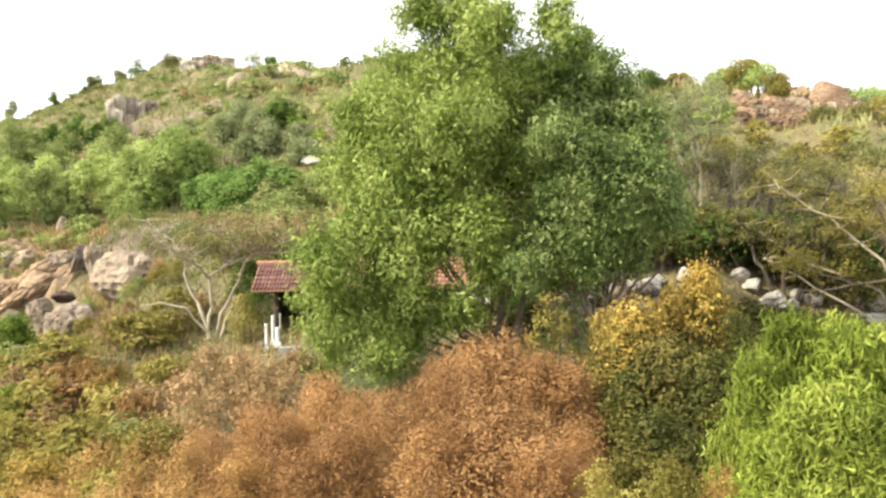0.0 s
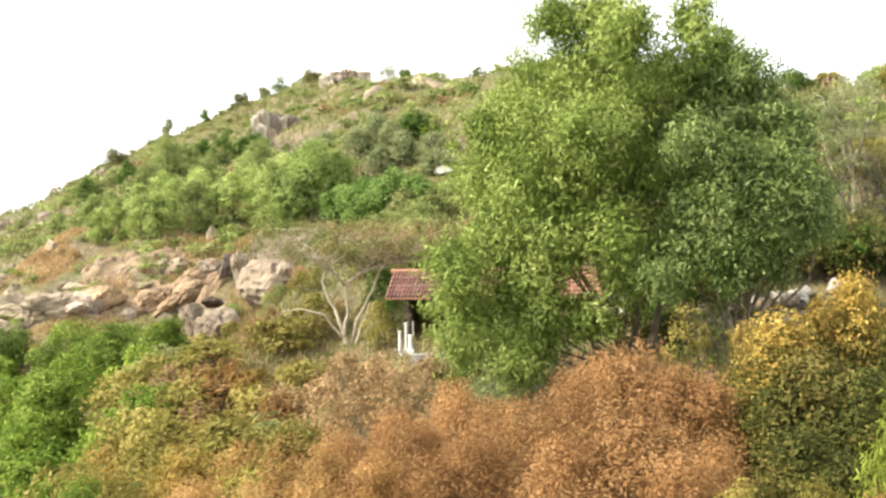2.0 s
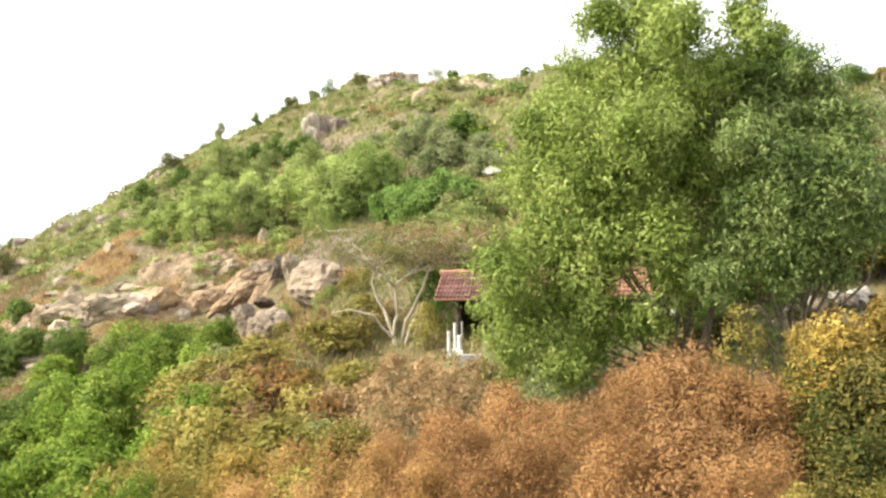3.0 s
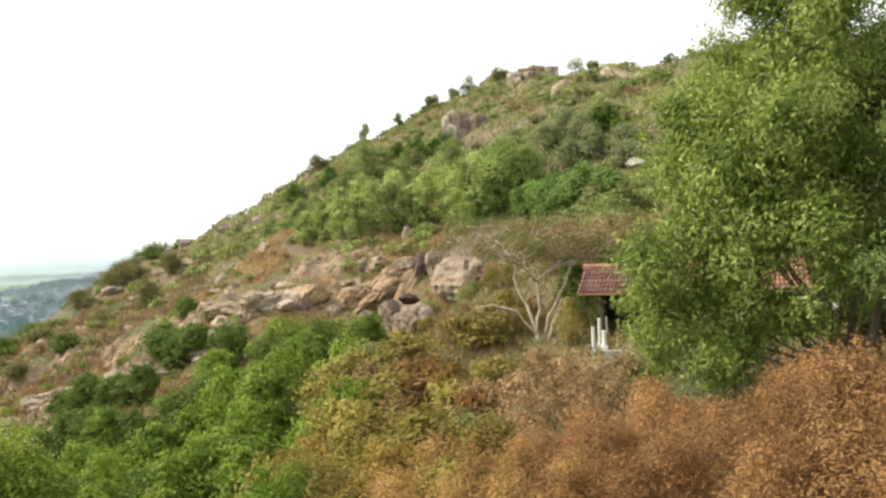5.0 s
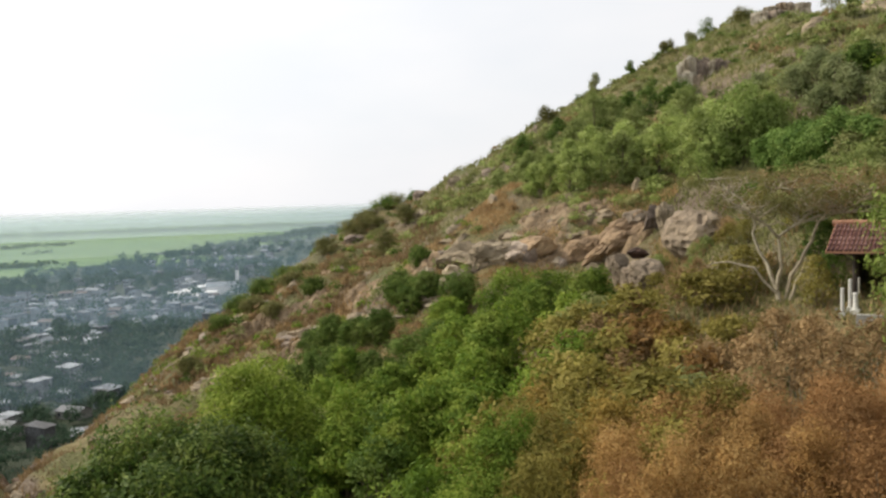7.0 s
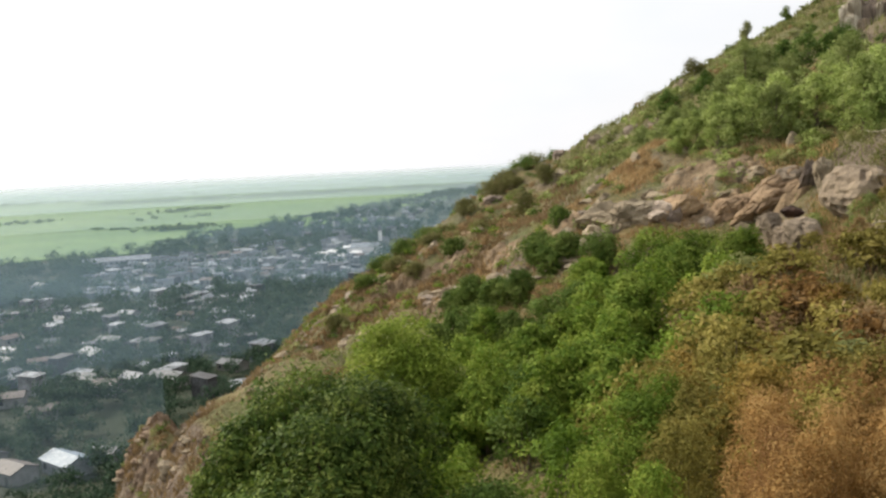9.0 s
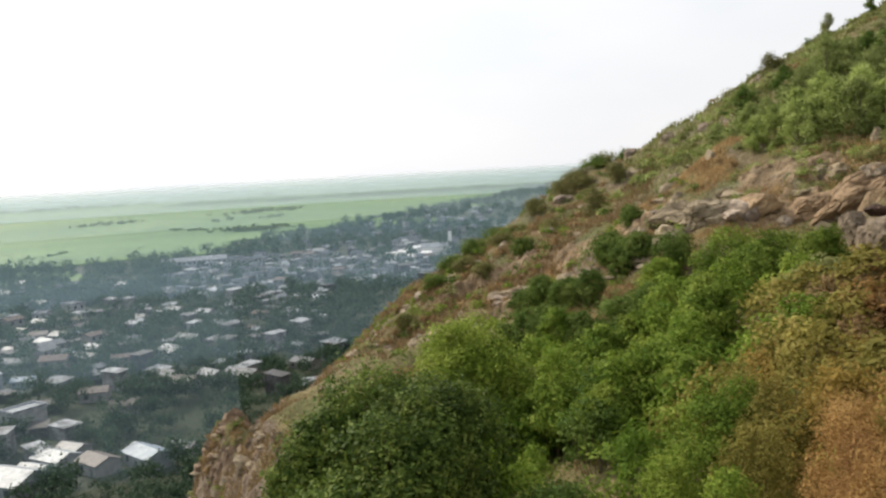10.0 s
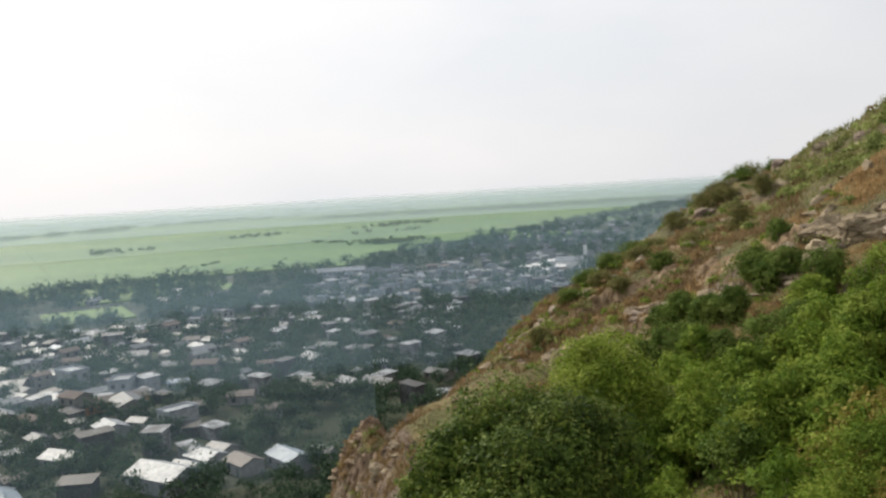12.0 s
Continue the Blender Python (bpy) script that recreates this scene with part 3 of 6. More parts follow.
CLIFF = [cliff_mesh(80 + i, (ROCK_CREAM, ROCK_DARK, ROCK)[i]) for i in range(3)]
for ca, cr, cw, top, ck, ct in ((21.55, 129.6, 0.75, 79.2, 0, 10), (21.1, 128.9, 0.8, 79.9, 0, 60), (20.75, 129.4, 0.55, 79.7, 2, 35), (20.45, 129.0, 0.6, 78.9, 1, 30), (20.1, 129.9, 0.6, 79.8, 1, 100), (19.75, 129.1, 0.55, 79.2, 0, 75),
                                (19.4, 129.8, 0.7, 79.5, 1, 140), (18.95, 129.3, 0.8, 79.0, 1, 20), (18.5, 129.8, 0.9, 78.6, 2, 50), (21.35, 127.8, 0.9, 77.6, 0, 25), (20.6, 127.9, 0.7, 77.0, 2, 80), (18.9, 127.9, 1.0, 77.2, 0, 15), (18.3, 128.0, 0.8, 77.4, 0, 65), (20.0, 131.2, 2.0, 79.4, 1, 75)):
    cx, cy = polar(ca, cr)
    st = new("cliff_block", CLIFF[ck])
    foot = float(height(cx, cy)) - 0.6
    half = max(0.5, (top - foot) / 2.0)
    st.matrix_basis = pose(cx, cy, foot + half, 4 * math.sin(ct), 5 * math.cos(ct), ct) @ Matrix.Diagonal((cw, cw * 0.9, half, 1))
    tagged(st, ("pale cracked granite block of the cliff", "dark granite block of the cliff", "tan granite block of the cliff")[ck], "boulder", "cliff stones")
st = boulder(*polar(8.9, 60), 0.6, 0, 20, 0.7, 1.3, up=1.3, label="pale flat rock above the shrine")
st.data = PALE_ROCKS[1]
for k in range(11):
    cx, cy = polar(16.8 - 0.3 * k, 184 + 2 * (k % 3))
    st = new("cliff_block", CLIFF[(0, 2, 0, 1)[k % 4]])
    st.matrix_basis = pose(cx, cy, float(height(cx, cy)) + (1.5, 1.1, 1.9)[k % 3], 0, 0, 50 * k) @ Matrix.Diagonal((1.7, 1.4, (1.3, 1.0, 1.6)[k % 3], 1))
    tagged(st, "grey cracked boulder on the crest", "boulder", "summit stones")


def outcrop(name, label, line, wide, high, material, seed, step=0.5, block=1.6, strata=0):
    """A long cracked outcrop that follows the ground along a line of the plan, heaped in uneven blocks."""
    pts = [Vector((*polar(a, r), 0)) for a, r in line]
    path = []
    for a, b in zip(pts, pts[1:]):
        n = max(2, int((b - a).length / step))
        path += [a.lerp(b, k / n) for k in range(n)]
    path.append(pts[-1])
    m = max(6, int(2 * wide / step))
    off = Vector((seed * 3.7, seed * 1.9, seed * 0.7))
    v = []
    for i, p in enumerate(path):
        d = (path[min(i + 1, len(path) - 1)] - path[max(i - 1, 0)]).normalized()
        side = Vector((-d.y, d.x, 0))
        end = min(1.0, 0.15 + min(i, len(path) - 1 - i) * step / 3.0)
        w = wide * end * (0.75 + 0.5 * noise.noise(p * 0.16 + off))
        bow = noise.noise(p * 0.07 - off) * wide * 0.7
        for j in range(m + 1):
            t = 2 * j / m - 1
            q = p + side * (t * w + bow)
            q.x += 0.3 * noise.noise(q * 1.1 + off)
            q.y += 0.3 * noise.noise(q * 1.1 - off)
            dist, near = noise.voronoi(Vector((q.x, q.y, 0)) / block + off)
            lump = noise.cell(near[0] * 7.3)
            crack = min(1.0, (dist[1] - dist[0]) * 3.5)
            big = 0.5 + 0.8 * noise.noise(q * 0.22 + off)
            rise = max(0.0, 1 - t * t) ** 0.55 * (0.35 + 0.65 * max(0.0, big) + (0.7 if strata else 0.26) * lump) * end
            if strata:
                bed_ = rise * strata
                rise = (math.floor(bed_) + max(0.0, (bed_ % 1.0) * 4 - 3) + 0.25) / strata
            z = float(height(q.x, q.y)) - 0.5 + high * rise * (0.62 + 0.38 * crack) + 0.16 * noise.fractal(q * 1.3, 0.8, 2.1, 3)
            v.append((q.x, q.y, z))
    ob = thing(name, label, "rock outcrop", "rock outcrops")
    long_ = max(8, int(4.5 / step))
    for i0 in range(0, len(path) - 1, long_):
        n = min(long_, len(path) - 1 - i0)
        s_ = Shape()
        s_.add(v[i0 * (m + 1):(i0 + n + 1) * (m + 1)], [(i * (m + 1) + j, i * (m + 1) + j + 1, (i + 1) * (m + 1) + j + 1, (i + 1) * (m + 1) + j) for i in range(n) for j in range(m)])
        s_.link("rock_mass", material, ob)
    return ob


for k, (line_, wd_, hi_) in enumerate((
        (((53.5, 99), (49.4, 102), (46.0, 99), (42.7, 90), (39.7, 83), (37.0, 80)), 2.8, 2.6),
        (((50.5, 85), (47.1, 89), (44.2, 88), (41.6, 85)), 2.2, 2.8),
        (((45.2, 90), (43.8, 92), (42.0, 93)), 1.8, 2.6),
        (((46.5, 106), (44.8, 122), (43.5, 128)), 1.7, 2.0),
        (((45.8, 136), (43.8, 142)), 1.6, 1.8),
        (((54.0, 92), (50.5, 80), (48.3, 72), (45.9, 71), (43.5, 69)), 2.2, 2.6))):
    outcrop("rock_rib", "long cracked tan rock rib running down the slope", line_, wd_, hi_ * 0.66, ROCK_LEDGE, 3 + k, 0.4, 1.1)
outcrop("rock_ledge", "broken ochre rock ledge streaked with dry grass", ((40.5, 79), (38.0, 79), (35.6, 78), (32.5, 73), (29.4, 73), (26.5, 72)), 3.6, 1.35, ROCK_LEDGE, 21, 0.35, 0.9)
outcrop("rock_ledge", "broken ochre rock ledge streaked with dry grass", ((35.5, 84), (32.5, 80), (30.1, 78), (26.9, 77), (24.4, 76)), 3.0, 1.3, ROCK_LEDGE, 22, 0.35, 0.9)
outcrop("rock_scar", "raw brown rock scar above the houses", ((72.5, 138), (70.5, 133), (68.0, 131), (65.5, 130)), 3.6, 2.4, ROCK_SCAR, 31, 0.33, 0.8)
outcrop("rock_scar", "raw brown rock scar above the houses", ((71.5, 145), (69.5, 141), (67.0, 138)), 3.2, 2.2, ROCK_SCAR, 32, 0.33, 0.8)
outcrop("rock_scar", "raw brown rock scar above the houses", ((70.4, 122), (68.6, 122), (66.8, 121)), 3.0, 2.2, ROCK_SCAR, 33, 0.33, 0.8)
outcrop("rock_ledge", "worn ochre rock rising out of dry grass", ((27.5, 68), (25.0, 68), (22.4, 70)), 2.6, 1.8, ROCK_LEDGE, 23)
outcrop("rock_cliff", "low broken cliff of reddish-tan rock on the crest", ((-17.4, 75), (-20.0, 76), (-22.5, 75.5), (-25.0, 74), (-28.5, 72)), 3.6, 2.4, ROCK_RED, 24, 0.3, 1.9, 4)
BEDS = [cliff_mesh(90 + i, (ROCK_RED, ROCK_RED, ROCK_TAN)[i]) for i in range(3)]
rng_c = np.random.default_rng(5)
for k in range(46):
    layer, ca = k % 4, -17.2 - 0.25 * k + rng_c.uniform(-0.3, 0.3)
    cx, cy = polar(ca, 72.6 + 0.75 * layer + rng_c.uniform(-0.5, 0.5))
    st = new("cliff_block", BEDS[k % 3])
    st.matrix_basis = pose(cx, cy, float(height(cx, cy)) + 0.25 + 0.28 * layer, rng_c.uniform(-5, 5), rng_c.uniform(-5, 5), ca + rng_c.uniform(-14, 14)) @ Matrix.Diagonal((rng_c.uniform(0.6, 1.3), 0.8, rng_c.uniform(0.35, 0.62), 1))
    tagged(st, "reddish bedded rock block of the low cliff", "boulder", "bedded cliff stones")
for ca, cr, sa, sb, sc in ((-22.9, 84, 1.5, 1.0, 0.5), (-24.2, 83, 1.7, 1.0, 0.45), (-22.2, 84, 0.7, 0.7, 1.0), (-21.7, 85, 0.6, 0.6, 0.8), (-15.0, 84, 1.2, 0.9, 0.5), (-16.2, 82, 1.3, 0.8, 0.45)):
    cx, cy = polar(ca, cr)
    st = new("cliff_block", BEDS[0])
    st.matrix_basis = pose(cx, cy, float(height(cx, cy)) + 0.5 * sc + 0.3, 0, 0, 40 * ca) @ Matrix.Diagonal((sa, sb, sc, 1))
    tagged(st, "flat slab of orange-tan rock on the crest", "boulder", "bedded cliff stones")
outcrop("rock_cliff", "jagged reddish rock on top of the crest", ((-21.6, 85), (-23.0, 84), (-24.8, 82)), 2.2, 2.4, ROCK_RED, 25, 0.33, 2.0, 4)
outcrop("rock_cliff", "pale bare rock under the summit scrub", ((11.5, 124), (9.0, 120), (6.5, 118)), 2.2, 2.2, ROCK_TAN, 26)
outcrop("crest_rock", "bare cracked rock along the falling crest", ((43.5, 145), (40.0, 150), (37.0, 158), (33.5, 166), (31.0, 171)), 2.6, 1.3, ROCK_TAN, 27, 0.7)
# pale stones along the terrace by the shrine
for k, (sa, sr, sz) in enumerate(((-10.2, 35.5, 0.5), (-11.6, 36, 0.55), (-12.9, 36.5, 0.6), (-14.0, 36.5, 0.75), (-14.6, 37, 0.5), (-16.2, 37.5, 0.65), (-17.3, 37.5, 0.5), (-19.7, 39, 0.6), (-20.4, 38.5, 0.7),
                                  (-21.8, 38, 0.75), (-22.6, 38, 0.6), (-23.1, 39, 0.55), (-24.1, 39, 0.6), (-25.5, 43, 0.9), (-25.8, 41, 0.8), (-17.2, 45, 0.8), (-18.2, 45, 0.7), (-14.4, 40.5, 0.6), (-5.0, 33.6, 0.42), (-27.4, 40, 0.7))):
    cx, cy = polar(sa, sr)
    st = boulder(cx, cy, sz * 0.7, (0, 4, 5, 1)[k % 4], 57 * k, 0.95, 1.15, up=0.3, label="pale stone along the terrace edge", group="terrace stones")
    st.data = PALE_ROCKS[k % 4]
for k in range(13):
    cx, cy = polar(-8.0 - 0.72 * k, 33.5 + 2.4 * (k * 0.618 % 1.0))
    boulder(cx, cy, 0.42 + 0.45 * (k * 0.38 % 1.0), (0, 4, 5, 1)[k % 4], 57 * k, 0.8, 1.3, up=0.7, label="pale stone along the terrace edge", group="terrace stones")


# ---------------------------------------------------------------- the shrine hall
def shrine():
    x, y = polar(3.9, 39.0)
    z = 55.1
    ob = thing("shrine_hall", "open dark-timber shrine hall with a red tiled roof", "shrine", at=pose(x, y, z, 0, 0, 4.2))
    half, eave, ridge, deep = 5.9, 2.35, 3.35, 2.6
    s = Shape()
    s.box((-half + 0.3, -deep + 0.4, -1.6), (half - 0.3, deep, 0.0))
    s.link("base", PLASTER, ob, "grey plastered base")
    s = Shape()
    s.box((-half + 0.4, deep - 0.5, 0.0), (half - 0.4, deep - 0.3, eave + 0.5))
    s.link("back_wall", DARK_WOOD, ob)
    s = Shape()
    s.box((-half + 0.9, -deep + 0.9, 0.0), (-half + 1.1, deep - 0.5, eave))
    s.link("side_wall", DARK_WOOD, ob)
    for k in range(7):
        cx = -half + 1.0 + k * (2 * half - 1.6) / 6
        s = Shape()
        s.tube([(cx, -deep + 0.7, 0), (cx, -deep + 0.7, eave)], 0.11, 0.10, 8)
        s.link("column", DARK_WOOD, ob)
    s = Shape()
    s.box((-half + 0.2, -deep + 0.6, eave - 0.18), (half - 0.2, -deep + 0.8, eave))
    s.link("beam", DARK_WOOD, ob)
    for sign, nm in ((-1, "front_roof"), (1, "rear_roof")):
        s = Shape()
        s.add([(-half, sign * deep, eave), (half, sign * deep, eave), (half, 0, ridge), (-half, 0, ridge),
               (-half, sign * deep, eave - 0.08), (half, sign * deep, eave - 0.08), (half, 0, ridge - 0.08), (-half, 0, ridge - 0.08)],
              [(0, 1, 2, 3), (7, 6, 5, 4), (0, 4, 5, 1), (1, 5, 6, 2), (2, 6, 7, 3), (3, 7, 4, 0)])
        roof = s.link(nm, TILE_OLD, ob)
        if sign < 0:
            # raised rows of round tiles, each row of laps stepped
            for k in range(72):
                cx = -half + 0.1 + k * (2 * half - 0.2) / 71
                r = Shape()
                for c in range(6):
                    a, b = c / 6, (c + 1.12) / 6
                    ya, yb = -deep * (1 - a), -deep * (1 - min(b, 1))
                    za, zb = eave + (ridge - eave) * a, eave + (ridge - eave) * min(b, 1)
                    r.tube([(cx, ya, za + 0.05), (cx, yb, zb + 0.015)], 0.062, 0.048, 6)
                r.link("roof_rib", TILE if k < 24 else TILE_OLD, roof)
    s = Shape()
    s.tube([(-half - 0.1, 0, ridge + 0.05), (half + 0.1, 0, ridge + 0.05)], 0.14, 0.14, 8)
    s.link("ridge_cap", TILE_OLD, ob, "faded mortared ridge")
    return ob


shrine()


def white_post(x, y, h, r):
    z = float(height(x, y))
    ob = thing("stone_post", "slim whitewashed stone post before the shrine", "post", "posts before the shrine", pose(x, y, z))
    s = Shape()
    s.box((-r * 1.5, -r * 1.5, -0.3), (r * 1.5, r * 1.5, 0.12))
    s.link("foot", WHITE, ob)
    s = Shape()
    s.tube([(0, 0, 0.12), (0, 0, h * 0.5), (0, 0, h)], r, r * 0.85, 12)
    s.tube([(0, 0, h), (0, 0, h + 0.05)], r * 1.15, r * 0.9, 12)
    s.link("shaft", WHITE, ob)
    return ob


for az_, r_, h_, w_ in ((-3.1, 36.2, 1.0, 0.12), (12.12, 36.6, 1.05, 0.08), (11.68, 36.8, 1.2, 0.08), (11.38, 36.5, 0.72, 0.11), (11.2, 37.6, 0.8, 0.06)):
    white_post(*polar(az_, r_), h_, w_)

s = Shape()
s.box((-0.9, -0.12, -0.4), (0.9, 0.12, 0.06))
ledge = s.link("stone_ledge", PLASTER)
lx, ly = polar(9.9, 35.4)
ledge.matrix_basis = pose(lx, ly, float(height(lx, ly)) - 0.05, 0, 0, 8)
tagged(ledge, "low pale stone kerb before the shrine", "kerb")


def low_wall(az0, az1, r, h):
    (x0, y0), (x1, y1) = polar(az0, r), polar(az1, r + 1)
    length = math.hypot(x1 - x0, y1 - y0)
    z = min(float(height(x0, y0)), float(height(x1, y1)))
    s_ = Shape()
    s_.box((0, -0.15, -0.8), (length, 0.15, h))
    s_.box((-0.05, -0.2, h), (length + 0.05, 0.2, h + 0.1))
    ob = s_.link("terrace_wall", PLASTER)
    ob.matrix_basis = pose(x0, y0, z, 0, 0, math.degrees(math.atan2(y1 - y0, x1 - x0)))
    return tagged(ob, "low plastered terrace wall, pale and weathered", "wall")


low_wall(-19.0, -30.0, 38.5, 0.4)
low_wall(-1.0, -4.0, 36.0, 0.8)


# ---------------------------------------------------------------- trees
def limb(rng, s, p, d, length, r, level, ends, spread=0.55, lift=0.25, bend=0.22):
    """One branch and its forks, tapered; the tips are gathered in ends."""
    pts, q, v = [Vector(p)], Vector(p), Vector(d).normalized()
    for _ in range(4):
        v = (v + Vector(rng.normal(0, bend, 3)) + Vector((0, 0, lift * 0.15))).normalized()
        q = q + v * length / 4
        pts.append(q.copy())
    s.tube(pts, r, r * 0.62, 7 if level > 1 else 5)
    if level == 0:
        ends.append(tuple(q))
        return
    for _ in range(3 if level > 1 else 2):
        w = (v + Vector(rng.normal(0, spread, 3)) + Vector((0, 0, lift))).normalized()
        limb(rng, s, q, w, length * rng.uniform(0.6, 0.85), r * 0.6, level - 1, ends, spread, lift, bend)
    ends.append(tuple(pts[2]))


def crown_tree(label, az_, r_, seed, masses, material, leaves, size, deep=1.3):
    """A tall tree whose crown is heaped out of rounded masses (across, up, radius)."""
    rng = np.random.default_rng(seed)
    x, y = polar(az_, r_)
    ob = thing("broadleaf_tree", label, "tree", at=pose(x, y, float(height(x, y)) - 0.1, 0, 0, az_))
    trunk = Shape()
    for dx in (-0.5, 0.35, 0.1):
        trunk.tube([(dx, 0.6, -0.4), (dx * 2.2, 0.8, 1.6), (dx * 3.4, 0.7, 3.4)], 0.17, 0.11, 9)
    for mx, mz, mr in masses:
        e = Vector((mx, 0.5, mz))
        b = Vector((mx * 0.2, 0.7, min(mz * 0.4, 3.2)))
        trunk.tube([b, b.lerp(e, 0.5) + Vector(rng.normal(0, 0.3, 3)), e], 0.055, 0.02, 6)
    trunk.link("trunk", BARK, ob)
    lobes = []
    for mx, mz, mr in masses:
        back = rng.normal(0, 0.8)
        for _ in range(int(5 + 5 * mr)):
            d = unit(rng.normal(0, 1, 3))
            q = mr * 0.8 * rng.uniform(0.2, 1.0)
            lobes.append((mx + d[0] * q, d[1] * q * deep + back, mz + d[2] * q, mr * rng.uniform(0.35, 0.62), rng.uniform(0.95, 1.4)))
    per = 22
    v = clumps(rng, lobes, leaves // per, per, size, 0.34, 0.55, 0.3, 0.42, 0.9, 0.65)
    leaves_object("crown", v, material, ob)


crown_tree("tall dense fresh-green tree with several rounded crowns", -3.4, 30.0, 3, (
    (-2.5, 13.5, 1.1), (-0.9, 13.5, 1.1), (0.1, 12.4, 1.2), (2.4, 13.4, 1.0), (2.7, 11.9, 1.1), (3.7, 11.6, 1.0), (-3.4, 11.7, 1.1), (-1.8, 11.5, 1.3), (-0.2, 10.9, 1.3), (1.5, 11.2, 1.2),
    (-4.7, 9.7, 1.3), (-3.0, 9.7, 1.5), (-1.0, 9.3, 1.5), (1.2, 9.5, 1.6), (2.8, 9.8, 1.3), (-5.3, 8.1, 1.2), (-3.7, 7.7, 1.5), (-1.6, 7.5, 1.5), (0.4, 7.6, 1.4), (2.2, 8.0, 1.1),
    (-4.8, 6.1, 1.4), (-2.7, 5.8, 1.6), (-0.4, 5.8, 1.5), (1.3, 6.4, 1.2), (0.2, 4.4, 1.2), (-5.6, 4.7, 1.3), (-3.7, 4.2, 1.5), (-6.4, 3.5, 1.0), (-4.8, 2.8, 1.5), (-2.9, 2.6, 1.3), (-1.5, 2.6, 1.1), (-5.6, 1.8, 1.1), (-4.0, 1.4, 1.2)), LEAF_TREE, 165000, 0.21)
crown_tree("tall blue-green tree beside a fresher one", -10.4, 28.5, 4, (
    (0.1, 9.8, 1.1), (0.8, 10.5, 0.9), (-0.7, 10.8, 1.0), (1.3, 9.0, 1.1), (1.6, 8.1, 1.0), (0.1, 7.9, 1.3), (-1.3, 8.6, 1.1), (0.0, 6.8, 1.4), (1.4, 7.0, 1.3), (2.4, 6.6, 0.9), (-1.0, 5.7, 1.3), (0.5, 5.5, 1.3),
    (1.8, 5.7, 1.1), (-1.8, 5.0, 1.0), (-0.2, 4.4, 1.0), (1.0, 4.6, 0.9), (2.6, 6.0, 0.7), (-2.3, 4.2, 0.8), (-1.3, 7.0, 1.0)), LEAF_SHADY, 80000, 0.18)


def umbrella_tree(name, label, x, y, seed, tall, wide, bark, material, leaves=5000, size=0.13, stems=5, flat=0.22, lean=0.55, levels=2, thick=0.13):
    """A flat-topped thorn tree: pale stems fan out from the foot and fork into a thin, level crown."""
    rng = np.random.default_rng(seed)
    ob = thing(name, label, "tree", at=pose(x, y, float(height(x, y)) - 0.1))
    s, ends = Shape(), []
    for k in range(stems):
        a = 2 * math.pi * (k + rng.uniform(-0.3, 0.3)) / stems
        limb(rng, s, (0.15 * math.cos(a), 0.15 * math.sin(a), -0.2), (lean * math.cos(a) * wide / tall, lean * math.sin(a) * wide / tall, 1), tall * 0.46, thick * tall / 5, levels, ends, 0.6, 0.12)
    s.link("trunk", bark, ob)
    ends = [e for e in ends if e[2] > tall * 0.45]
    lobes = [(e[0], e[1], e[2] + 0.1, wide * rng.uniform(0.10, 0.2), flat + 0.2) for e in ends]
    lobes += [(wide * 0.8 * math.cos(a) * q, wide * 0.8 * math.sin(a) * q, tall * rng.uniform(0.8, 1.0) - 0.16 * tall * q * q, wide * rng.uniform(0.12, 0.24), flat)
              for a, q in zip(rng.uniform(0, 6.28, 14), rng.uniform(0.2, 1.0, 14))]
    p, d = lobe_points(rng, lobes, leaves, 0.2, 0.9)
    leaves_object("crown", leaf_faces(rng, p, d, size, 0.4), material, ob)
    return ob


